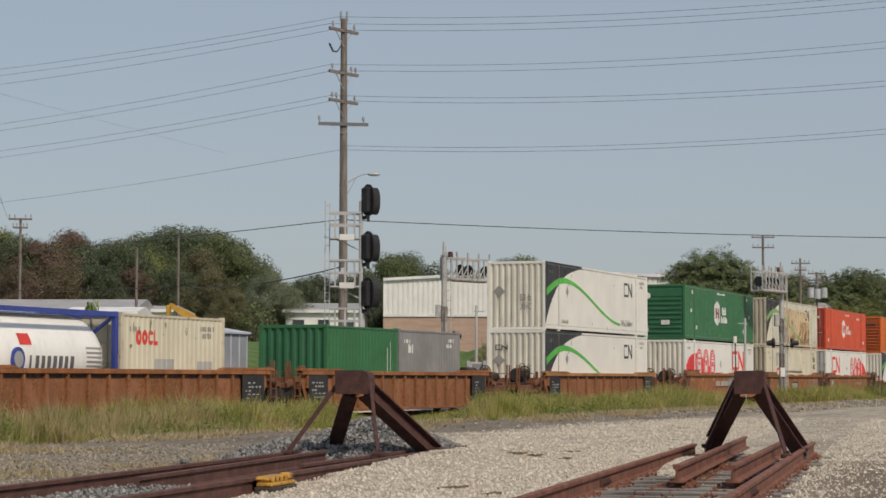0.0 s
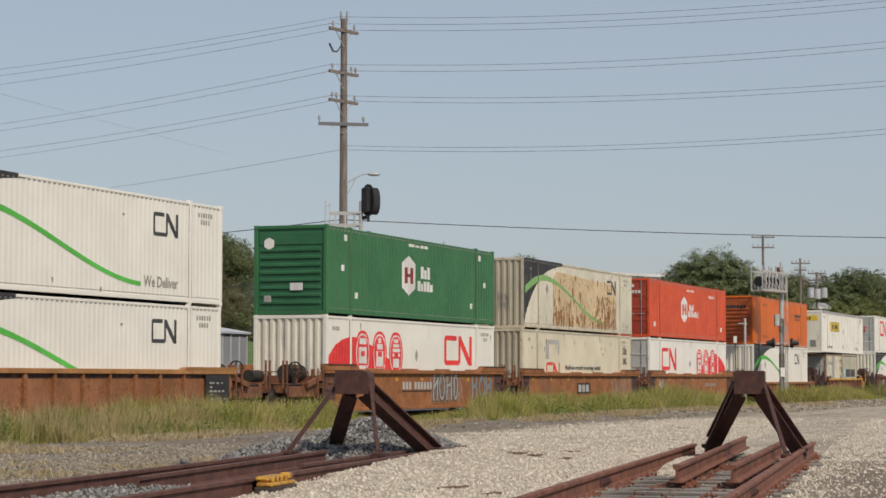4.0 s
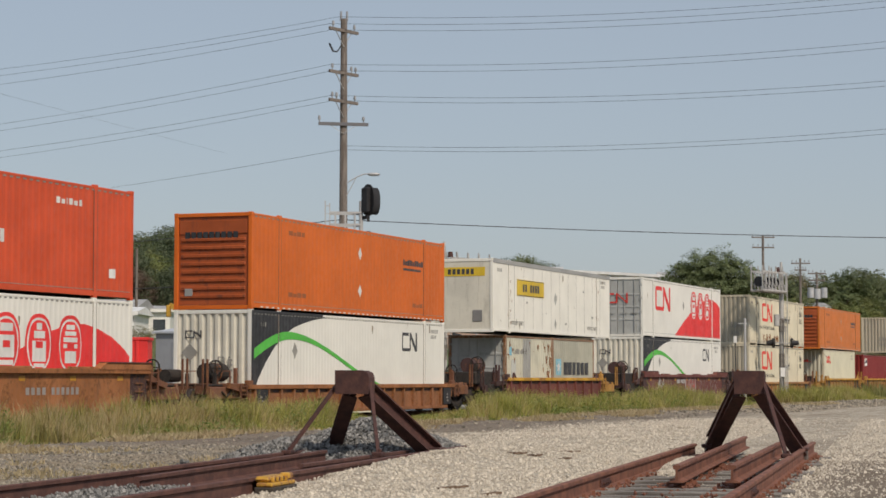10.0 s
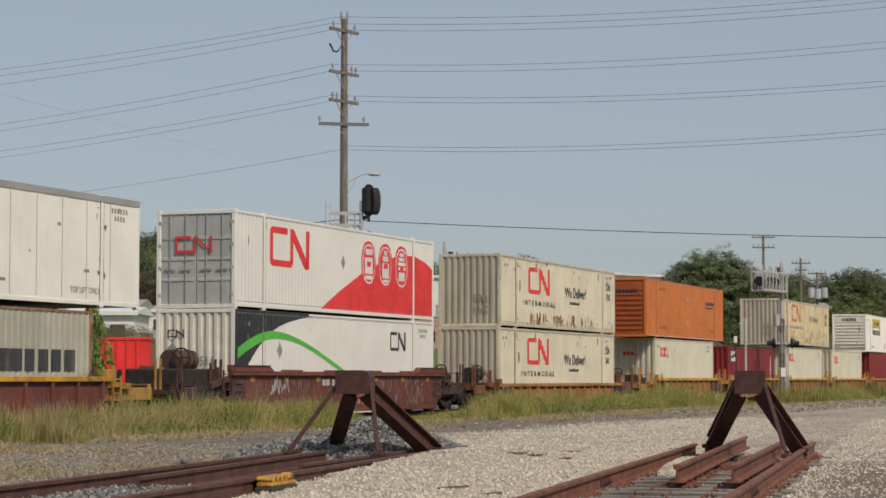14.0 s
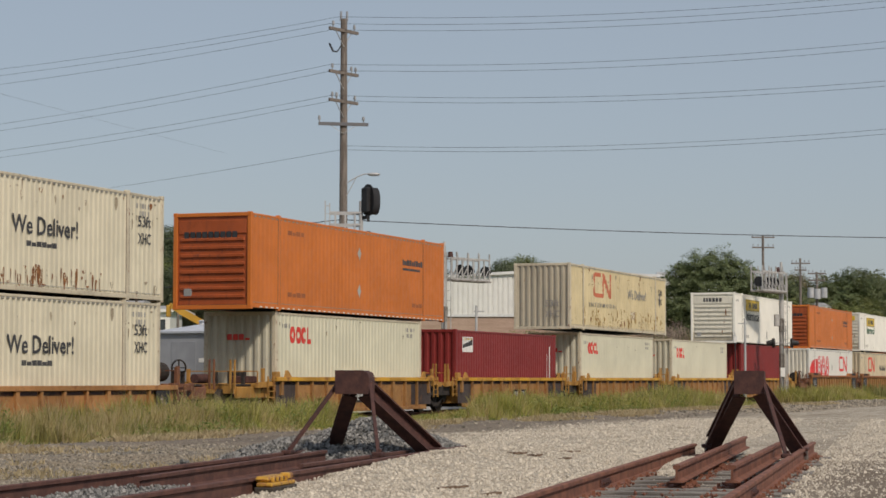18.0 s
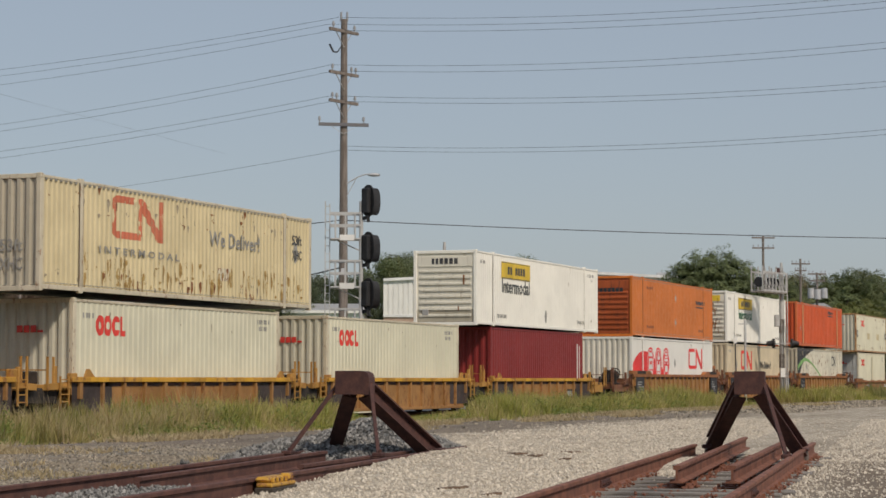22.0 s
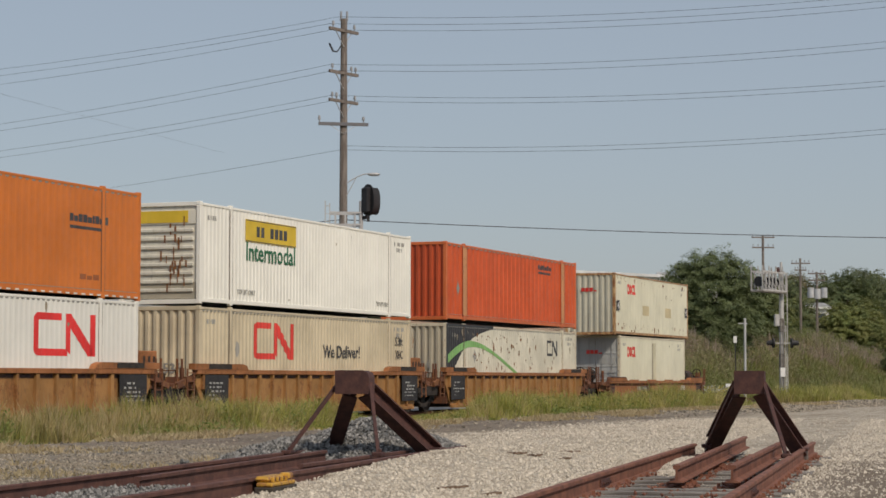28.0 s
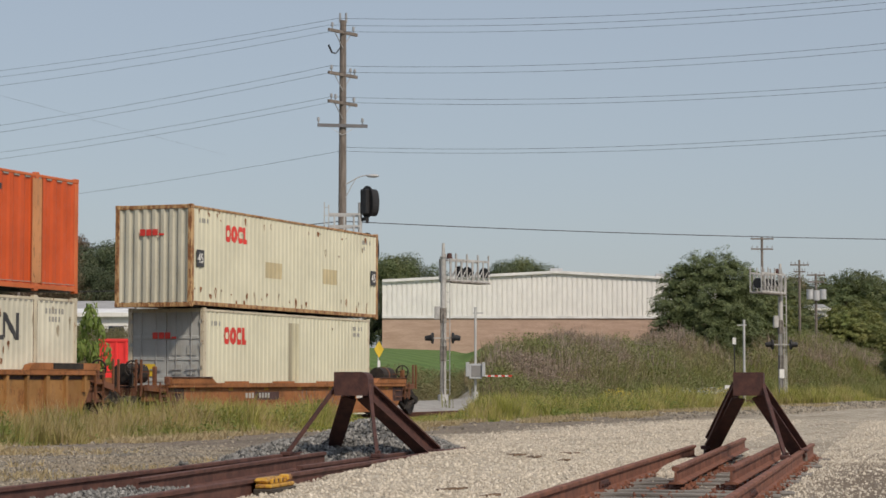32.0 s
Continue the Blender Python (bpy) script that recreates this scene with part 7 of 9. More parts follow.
def flasher_pair(t, z, y, spread, m):
    part("flasher_arm", abox(-spread, spread, y - 0.03, y + 0.03, z - 0.03, z + 0.03), m, t)
    for k in (-1, 1):
        x = k * spread
        part("flasher_disc", rod(bmesh.new(), (x - 0.05, y, z), (x + 0.05, y, z), 0.29, 18), SIGNAL_BLACK, t)
        part("flasher_hood", rod(bmesh.new(), (x + k * 0.05, y, z + 0.02), (x + k * 0.40, y, z - 0.01), 0.17, 14, 0.13), SIGNAL_BLACK, t)
        part("flasher_lens", rod(bmesh.new(), (x + k * 0.3, y, z), (x + k * 0.36, y, z), 0.12, 14), LAMP_LENS, t)


MAST_GREY = rough_mat("weathered_galvanised", (0.33, 0.32, 0.30), (0.56, 0.55, 0.53), 2.5, 0.7, 0.3, 0.004, 14, stretch=(1, 1, 0.4))
MAST_DARK = rough_mat("stained_galvanised", (0.15, 0.13, 0.11), (0.34, 0.32, 0.29), 4, 0.8, 0.3, 0.004, 14)


def cantilever(x, d, top, truss_lo, truss_hi, reach, flash, label, lean, mast_r=0.16, turn=70.0):
    """A level-crossing mast with a truss arm carrying flashing lamps."""
    g = spot(x, d)
    t = thing("crossing_signal", Matrix.Translation(g) @ pose(0, 0, 0, 0, 0, lean), label, "crossing signal", "crossing signals")
    top, a, b, fl = top - g.z, truss_lo - g.z, truss_hi - g.z, flash - g.z
    part("mast", rod(arod((0, 0, 0), (0, 0, b + 0.1), mast_r, 16, mast_r * 0.86), (0, 0, b + 0.1), (0, 0, b + 0.16), mast_r + 0.03, 16), MAST_GREY, t)
    for q in (0.28, 0.55):
        part("mast_band", arod((0, 0, b * q), (0, 0, b * q + 0.8), mast_r + 0.012, 16), MAST_DARK, t)
    part("base_flange", arod((0, 0, 0), (0, 0, 0.35), mast_r + 0.12, 14), MAST_GREY, t)
    part("bell", arod((0, 0, b + 0.16), (0, 0, top), 0.10, 12, 0.07), MAST_GREY, t)
    part("ladder_stile", abox(mast_r + 0.16, mast_r + 0.21, -0.03, 0.03, 0.3, b), MAST_GREY, t)
    for i in range(14):
        z = 0.6 + (b - 0.8) * i / 13
        part("rung", abox(mast_r, mast_r + 0.18, -0.012, 0.012, z - 0.014, z + 0.014), MAST_GREY, t)
    sgn = 1 if reach > 0 else -1
    arm = pose(0, 0, 0, 0, 0, turn)                      # the truss reaches out over the road
    for y in (-0.35, 0.35):
        for z in (a, b):
            part("truss_chord", abox(*sorted((sgn * 0.12, reach)), y - 0.035, y + 0.035, z - 0.05, z + 0.05), MAST_GREY, t, m=arm)
        n = 7
        for i in range(n + 1):
            xx = sgn * 0.15 + (reach - sgn * 0.2) * i / n
            part("truss_post", abox(xx - 0.035, xx + 0.035, y - 0.03, y + 0.03, a, b + (0.35 if i % 2 else 0.02)), MAST_GREY, t, m=arm)
            if i < n:
                x2 = sgn * 0.15 + (reach - sgn * 0.2) * (i + 1) / n
                part("truss_diagonal", abeam((xx, y, a), (x2, y, a + (b - a) * 0.6), 0.04, 0.04), MAST_GREY, t, m=arm)
    part("walkway", abox(*sorted((sgn * 0.15, reach)), -0.45, 0.35, a - 0.12, a - 0.05), MAST_DARK, t, m=arm)
    for q in (0.35, 0.55, 0.97):
        xx, zm = reach * q, a + (b - a) * 0.45
        part("flasher_disc", rod(bmesh.new(), (xx - 0.03, -0.1, zm), (xx + 0.03, -0.1, zm), 0.30, 18), SIGNAL_BLACK, t, m=arm)
        part("flasher_hood", rod(bmesh.new(), (xx + 0.03, -0.1, zm + 0.02), (xx + 0.45, -0.1, zm), 0.17, 12, 0.12), SIGNAL_BLACK, t, m=arm)
    part("bell_housing", arod((sgn * 0.55, 0, b + 0.06), (sgn * 0.55, 0, b + 0.36), 0.17, 12, 0.12), RUST, t, m=arm)
    part("control_box", abox(-mast_r - 0.28, -mast_r, -0.2, 0.1, fl + 1.0, fl + 1.7, bevel=0.02), MAST_GREY, t)
    for dx in (-0.09, 0.07):
        part("conduit", arod((dx, -mast_r - 0.05, 0.1), (dx, -mast_r - 0.05, fl + 1.4), 0.028, 6), MAST_DARK, t)
    flasher_pair(t, fl, -0.22, 0.55, MAST_GREY)
    return t


t = cantilever(0.067, 115.0, 8.422, 6.45, 7.55, 3.7, 3.334, "silver crossing mast with truss arm and black flashers", -8, 0.17, 61.0)
t = cantilever(20.012, 127.0, 7.982, 6.241, 7.30, -3.6, 3.202, "grey crossing mast with truss arm, black flashers and small sign", 4, 0.16, 54.0)
zz = 1.503 - spot(20.012, 127).z
part("white_sign", abox(-0.14, 0.14, -0.24, -0.22, zz - 0.28, zz + 0.25), LOGO_WHITE, t)
part("side_pipe", abox(0.2, 0.26, -0.06, 0.0, 0.2, 4.6), MAST_GREY, t)


def gate_machine(x, d, top, box_z, label, arm=1.7):
    g = spot(x, d)
    t = thing("crossing_gate", Matrix.Translation(g), label, "crossing gate", "crossing gates")
    part("post", arod((0, 0, 0), (0, 0, top - g.z), 0.065, 10), SILVER, t)
    part("post_base", arod((0, 0, 0), (0, 0, 0.55), 0.15, 10), SILVER, t)
    part("crossarm", abox(-0.12, 0.42, -0.03, 0.03, top - g.z - 0.35, top - g.z - 0.28), SILVER, t)
    z = box_z - g.z
    part("machine_case", abox(-0.34, 0.34, -0.36, 0.3, z - 0.42, z + 0.38, bevel=0.03), GALV, t)
    part("machine_door", abox(-0.22, 0.3, -0.385, -0.362, z - 0.3, z + 0.28, bevel=0.01), GREY_BOX, t)
    for k in (-0.42, 0.42):
        part("counterweight", abox(k - 0.09, k + 0.09, -0.5, -0.1, z - 0.3, z + 0.45, bevel=0.02), GALV, t)
    n = 8
    for i in range(n):
        x0 = 0.45 + arm * i / n
        part("gate_stripe", abox(x0, x0 + arm / n, -0.42, -0.38, z - 0.30, z - 0.22), LOGO_RED if i % 2 else LOGO_WHITE, t)
    return t


gate_machine(1.756, 113.0, 4.929, 1.575, "silver crossing gate machine with short striped arm", 1.45)
g = spot(17.142, 122)
t = thing("crossing_gate", Matrix.Translation(g), "slim silver crossing gate post with raised arm mount", "crossing gate", "crossing gates")
ztop = 4.529 - g.z
part("post", arod((0, 0, 0), (0, 0, ztop), 0.07, 10), SILVER, t)
part("crossarm", abox(-0.38, 0.14, -0.03, 0.03, ztop - 0.33, ztop - 0.27), SILVER, t)
part("machine_case", abox(-0.45, 0.4, -0.3, 0.25, 0.85, 1.5, bevel=0.03), GALV, t)
part("gate_arm", abeam((-0.55, -0.2, 1.2), (-0.60, -0.2, ztop - 1.05), 0.05, 0.06), SIGNAL_BLACK, t)
part("arm_lamp", abox(-0.68, -0.5, -0.26, -0.14, ztop - 1.4, ztop - 1.02), LOGO_WHITE, t)
part("arm_stub", abox(-1.15, -0.6, -0.3, -0.26, 0.95, 1.12), LOGO_WHITE, t)

g = spot(-2.961, 100)
t = thing("warning_sign", Matrix.Translation(g), "yellow diamond warning sign on a thin post", "road sign")
zc = 2.515 - g.z
part("post", abox(-0.03, 0.03, -0.03, 0.03, 0, zc - 0.2), GALV, t)
bm = abox(-0.28, 0.28, -0.045, -0.033, -0.28, 0.28)
part("sign_plate", bm, LOGO_YELLOW, t, "", pose(0, 0, zc, 0, 0, 58) @ Matrix.Rotation(radians(45), 4, "Y"))
part("small_plate", abox(-0.09, 0.09, -0.045, -0.033, zc - 0.82, zc - 0.52), LOGO_WHITE, t, "", pose(0, 0, 0, 0, 0, 50))


# ---- far buildings ----
SIDING = paint("white_siding", (0.80, 0.79, 0.75), dirt=0.12, fade=0.05)
BRICK_TAN = rough_mat("tan_brick", (0.41, 0.285, 0.22), (0.52, 0.375, 0.295), 1.5, 0.9, 0.3, 0.01, 14, stretch=(0.25, 0.25, 2.0))
ROOF_WHITE = paint("white_roof_edge", (0.74, 0.74, 0.73), dirt=0.1)


def warehouse():
    d = 190.0
    x0, x1, xr = -5.277, 25.25, 10.036
    g0 = 3.208 - 0.6
    zb, ze, zr = 6.702, 9.753, 10.554
    t = thing("warehouse", pose(x0, d, g0), "long white ribbed metal warehouse on a tan brick base", "building")
    L, mid = x1 - x0, xr - x0
    hb, he, hr = zb - g0, ze - g0, zr - g0
    part("brick_wall", abox(0, L, 0, 30, -1, hb), BRICK_TAN, t)
    def eave(x):
        return he + (hr - he) * (1 - abs(x - mid) / max(mid, L - mid))
    n = int(L / 0.44)
    for i in range(n):
        a, b = L * i / n, L * (i + 1) / n
        bm = bmesh.new()
        y = -0.07
        vs = [bm.verts.new(p) for p in ((a, y, hb), (a, y, eave(a)), (a + (b - a) * 0.72, y, eave(a)), (a + (b - a) * 0.72, y, hb),
                                         (a + (b - a) * 0.80, 0.0, hb), (a + (b - a) * 0.80, 0.0, eave(b)), (b, 0.0, eave(b)), (b, 0.0, hb))]
        for q in ((0, 3, 2, 1), (3, 4, 5, 2), (4, 7, 6, 5)):
            bm.faces.new([vs[k] for k in q])
        part("wall_panel", bm, SIDING, t)
    for a, b in ((0.0, mid), (mid, L)):
        bm = bmesh.new()
        beam(bm, (a, -0.14, eave(a) + 0.10), (b, -0.14, eave(b) + 0.10), 0.34, 0.24)
        part("roof_edge", bm, ROOF_WHITE, t)
        bm = bmesh.new()
        v = [bm.verts.new(p) for p in ((a, 0.1, eave(a) + 0.02), (b, 0.1, eave(b) + 0.02), (b, 30, eave(b) + 0.02), (a, 30, eave(a) + 0.02))]
        bm.faces.new(v)
        part("roof", bm, ROOF_WHITE, t)
    for y0 in (0.12, 29.9):
        part("inner_wall", abox(0.05, L - 0.05, y0, y0 + 0.05, hb, he - 0.05), SIDING, t)
    part("side_wall", abox(0.0, 0.1, 0.2, 29.8, hb, he), SIDING, t)
    part("flashing", abox(-0.02, L, -0.12, -0.075, hb - 0.14, hb + 0.06), ROOF_WHITE, t)
    for k in (0.49, 0.80):
        part("roof_vent", abox(L * k, L * k + 1.1, 2, 3, eave(L * k), eave(L * k) + 0.55), GALV, t)


warehouse()


def shed(name, label, x0, x1, d, base, wall, ridge, m_wall, m_roof, deep=14, windows=0, over=0.3):
    """A low building: front wall, flat or sloping roof sheet with an edge, windows and a door."""
    t = thing(name, pose(x0, d, base), label, "building")
    L, h, r = x1 - x0, wall - base, ridge - base
    part("wall", abox(0, L, 0, deep, -2.5, h), m_wall, t)
    bm = bmesh.new()
    prof = ((-over, h), (-over, h + 0.14), (deep / 2, r), (deep + over, h + 0.14), (deep + over, h))
    extrude_profile(bm, prof, -over, L + over)
    bmesh.ops.recalc_face_normals(bm, faces=bm.faces[:])
    part("roof", bm, m_roof, t)
    part("fascia", abox(-over - 0.02, L + over + 0.02, -over - 0.05, -over - 0.005, h - 0.1, h + 0.16), m_wall, t)
    for i in range(windows):
        xx = L * (i + 0.5) / windows
        w_ = part("window", abox(xx - 0.5, xx + 0.5, -0.03, 0.02, h - 1.6, h - 0.7), paint("window_dark", (0.05, 0.06, 0.07), rough=0.15, dirt=0.05), t)
        part("window_frame", abox(xx - 0.58, xx + 0.58, -0.05, -0.032, h - 0.7, h - 0.62), SIDING, w_)
        part("window_sill", abox(xx - 0.58, xx + 0.58, -0.07, -0.032, h - 1.68, h - 1.6), SIDING, w_)
    return t


GREY_ROOF = paint("grey_roof", (0.36, 0.35, 0.34), dirt=0.35, rust=0.4, rust_lo=0.62)
shed("workshop", "long low white workshop with a grey metal roof", -36.55, -24.075, 165.0, 4.141, 6.179, 7.438, SIDING, GREY_ROOF, 16, 6)
shed("storage_shed", "small white storage shed with grey roof", -23.972, -22.226, 175.0, 4.326, 6.58, 7.132, SIDING, GREY_ROOF, 8, 1)
shed("office_building", "low white office building with pale flat roof", -13.54, -6.984, 185.0, 4.269, 6.846, 7.819, SIDING, ROOF_GREY, 14, 3)
shed("far_house", "white far house behind trees", 46.62, 50.295, 280.0, 6.274, 10.322, 11.206, SIDING, ROOF_GREY, 10, 2)

shed("garage", "low white garage with pale roof beside the workshop", -24.47, -20.133, 140.0, 2.207, 5.296, 5.848, SIDING, ROOF_WHITE, 7, 2)

# the grey signal hut and red bin beside the line
HUT_GREY = paint("hut_grey", (0.30, 0.315, 0.345), rough=0.55, dirt=0.2)
HUT_ROOF = paint("hut_roof", (0.47, 0.50, 0.55), rough=0.5, dirt=0.2)


def signal_hut():
    """A square steel hut with a low hipped roof and a vent on its peak."""
    g = spot(-8.223, 77)
    t = thing("signal_hut", Matrix.Translation(g) @ pose(0, 0, 0, 0, 0, -25), "grey steel signal hut with pale hipped roof by the track", "hut")
    a, h, rise, o = 2.43, 2.711 - g.z, 0.36, 0.10
    part("hut_wall", abox(-a, 0, 0, a, 0, h, bevel=0.015), HUT_GREY, t)
    bm = bmesh.new()
    eaves = [bm.verts.new((x, y, z)) for z in (h, h + 0.07) for x, y in ((-a - o, -o), (o, -o), (o, a + o), (-a - o, a + o))]
    top = bm.verts.new((-a / 2, a / 2, h + rise))
    bm.faces.new(eaves[3::-1])
    for i in range(4):
        j = (i + 1) % 4
        bm.faces.new((eaves[i], eaves[j], eaves[4 + j], eaves[4 + i]))
        bm.faces.new((eaves[4 + i], eaves[4 + j], top))
    bmesh.ops.recalc_face_normals(bm, faces=bm.faces[:])
    part("roof", bm, HUT_ROOF, t)
    part("roof_vent", arod((-a / 2, a / 2, h + rise - 0.06), (-a / 2, a / 2, h + rise + 0.1), 0.13, 12, 0.1), HUT_ROOF, t)
    part("vent_cap", arod((-a / 2, a / 2, h + rise + 0.1), (-a / 2, a / 2, h + rise + 0.15), 0.17, 12, 0.06), HUT_ROOF, t)
    part("door", abox(-1.75, -0.72, -0.02, -0.004, 0.1, h - 0.3, bevel=0.006), HUT_GREY, t)
    part("door_plate", abox(-0.6, -0.35, -0.012, -0.004, h - 1.05, h - 0.9), LOGO_WHITE, t)
    part("corner_trim", abox(-0.05, 0.012, -0.012, 0.05, 0, h - 0.01), HUT_ROOF, t)
    for y in (0.62, 1.2, 1.8, 2.35):
        part("wall_batten", abox(0.003, 0.03, y - 0.035, y + 0.035, 0.05, h - 0.02), HUT_ROOF, t)


signal_hut()
g = spot(-14.31, 95)
t = thing("waste_container", Matrix.Translation(g), "red steel waste container on the far side of the line", "waste container")
zt = 2.85 - g.z
part("bin_body", abox(-0.75, 1.35, -0.6, 0.9, 0.12, zt, bevel=0.03), SIGNAL_RED, t)
part("bin_rim", abox(-0.8, 1.4, -0.65, 0.95, zt - 0.1, zt + 0.04, bevel=0.02), SIGNAL_RED, t)
for xx in (-0.45, 0.0, 0.45, 0.9):
    part("bin_rib", abox(xx - 0.05, xx + 0.05, -0.67, -0.6, 0.15, zt - 0.1), SIGNAL_RED, t)
for xx in (-0.6, 1.2):
    part("skid", abox(xx - 0.08, xx + 0.08, -0.6, 0.9, 0, 0.12), SOOT, t)


def digger():
    """The raised arm of a yellow excavator behind the sheds, with its cab below."""
    d = 150.0
    x = -17.87
    g = spot(x, d)
    t = thing("excavator", Matrix.Translation(g), "yellow excavator with a bent boom parked behind the line", "excavator")
    Y = paint("machine_yellow", (0.55, 0.30, 0.03), dirt=0.3)
    X = lambda v: v - x
    Z = lambda v: v - g.z
    part("boom", abeam((X(-16.61), 0, Z(4.848)), (X(-18.342), 0, Z(5.794)), 0.35, 0.45), Y, t)
    part("stick", abeam((X(-18.264), 0, Z(5.715)), (X(-19.091), 0, Z(6.228)), 0.3, 0.35), Y, t)
    part("hydraulic_ram", abeam((X(-17.279), 0.05, Z(5.518)), (X(-18.579), 0.05, Z(6.149)), 0.12, 0.12), STEEL, t)
    part("bucket", abox(X(-19.288), X(-19.012), -0.4, 0.4, Z(5.36), Z(6.189), bevel=0.05), Y, t)
    zc = Z(4.256)
    part("cab", abox(0.9, 2.4, -0.9, 0.9, zc - 1.4, zc + 0.4, bevel=0.08), Y, t)
    for y in (-1.0, 0.6):
        part("crawler_track", abox(-1.2, 2.8, y, y + 0.5, 0.0, 0.8, bevel=0.2), SOOT, t)
    part("undercarriage", abox(-0.5, 2.2, -0.6, 0.7, 0.5, max(0.9, zc - 1.3)), SOOT, t)


digger()


def parked_car(x, d, turn, label, col):
    g = spot(x, d)
    t = thing("parked_car", Matrix.Translation(g) @ pose(0, 0, 0, 0, 0, turn), label, "car", "parked cars")
    m = paint("car_" + label.split()[0], col, rough=0.3, dirt=0.08)
    bm = bmesh.new()
    prof = ((-0.82, 0.28), (0.82, 0.28), (0.86, 0.55), (0.84, 0.82), (0.74, 0.92), (-0.74, 0.92), (-0.84, 0.82), (-0.86, 0.55))
    extrude_profile(bm, prof, -2.2, 2.2)
    for v in bm.verts:
        if abs(v.co.x) > 2.1:
            v.co.y *= 0.86
            if v.co.z > 0.7:
                v.co.x *= 0.93
                v.co.z -= 0.1
    part("body", bm, m, t)
    bm = bmesh.new()
    lo = [bm.verts.new(p) for p in ((-1.7, -0.74, 0.9), (1.0, -0.74, 0.9), (1.0, 0.74, 0.9), (-1.7, 0.74, 0.9))]
    hi = [bm.verts.new(p) for p in ((-1.1, -0.58, 1.42), (0.35, -0.58, 1.42), (0.35, 0.58, 1.42), (-1.1, 0.58, 1.42))]
    for i in range(4):
        j = (i + 1) % 4
        bm.faces.new((lo[i], lo[j], hi[j], hi[i]))
    part("glazing", bm, paint("window_dark", (0.05, 0.06, 0.07), rough=0.15, dirt=0.05), t)
    part("roof", abox(-1.1, 0.35, -0.58, 0.58, 1.41, 1.46, bevel=0.02), m, t)
    for xx in (-1.35, 1.35):
        for y in (-0.8, 0.8):
            wh = part("wheel", rod(bmesh.new(), (xx, y - 0.1, 0.31), (xx, y + 0.1, 0.31), 0.31, 16), BLACK_RUBBER, t)
            part("rim", rod(bmesh.new(), (xx, y - 0.115, 0.31), (xx, y + 0.115, 0.31), 0.19, 12), GALV, wh)


parked_car(-12.487, 175.0, 8, "white saloon car parked on the lawn's edge", (0.6, 0.6, 0.6))
parked_car(-11.163, 190.0, 20, "dark saloon car parked by the office", (0.06, 0.07, 0.09))
parked_car(-14.834, 186.0, -8, "silver saloon car parked by the office", (0.4, 0.42, 0.44))


def far_pole(px_x, d, top, arms, label, r=0.14, cans=()):
    g = spot(px_x, d)
    t = thing("utility_pole", Matrix.Translation(g), label, "utility pole", "far utility poles")
    part("pole", arod((0, 0, -0.5), (0, 0, top - g.z), r, 10, r * 0.75), WOOD_POLE, t)
    for z, half in arms:
        crossarm(t, (0, -r, z - g.z), (half, 0.1, 0), 0.6, (-0.9, -0.45, 0.45, 0.9), 0.12)
    for dx, z in cans:
        part("transformer", arod((dx, -0.35, z - g.z - 0.55), (dx, -0.35, z - g.z + 0.55), 0.36, 14), GALV, t)


far_pole(-34.493, 175.0, 14.149, ((14.057, 0.95), (13.363, 0.6)), "wooden utility pole with crossarms before the trees")
far_pole(-23.555, 165.0, 11.048, (), "bare wooden pole before the trees", 0.13)
far_pole(-19.733, 160.0, 11.718, (), "bare tall grey pole before the trees", 0.11)
far_pole(35.801, 240.0, 17.1, ((16.91, 1.3), (15.769, 1.25)), "wooden utility pole with two crossarms above the trees", 0.18)
far_pole(41.625, 250.0, 15.128, ((14.534, 1.1), (13.743, 0.7)), "distant wooden utility pole with crossarms", 0.17)
far_pole(40.916, 235.0, 12.798, ((12.612, 1.0), (11.868, 0.9)), "wooden utility pole with three transformers", 0.17, ((-0.72, 10.507), (0.0, 10.383), (0.72, 10.507)))


# ---- plants ----
LEAF_DARK = leaf_mat("leaf_dark", (0.066, 0.092, 0.048), (0.132, 0.162, 0.076), vary=0.18)
LEAF_MID = leaf_mat("leaf_mid", (0.088, 0.124, 0.048), (0.182, 0.212, 0.080), vary=0.18)
LEAF_OLIVE = leaf_mat("leaf_olive", (0.112, 0.114, 0.050), (0.215, 0.19, 0.09), vary=0.18)
LEAF_BROWN = leaf_mat("leaf_brown", (0.108, 0.088, 0.048), (0.180, 0.148, 0.080), vary=0.15)
LEAF_GREY = leaf_mat("leaf_grey_green", (0.120, 0.145, 0.088), (0.225, 0.250, 0.145), vary=0.12)
LEAF_LIME = leaf_mat("leaf_lime", (0.150, 0.185, 0.055), (0.270, 0.290, 0.095), vary=0.12)
LEAF_RUSSET = leaf_mat("leaf_russet", (0.108, 0.074, 0.048), (0.172, 0.122, 0.078), vary=0.15)
LEAF_BRIGHT = leaf_mat("leaf_bright", (0.140, 0.219, 0.044), (0.263, 0.324, 0.079))
BARK = rough_mat("bark", (0.05, 0.04, 0.03), (0.11, 0.09, 0.07), 4, 0.95, 0.6, 0.02, 16, stretch=(3, 3, 0.5))


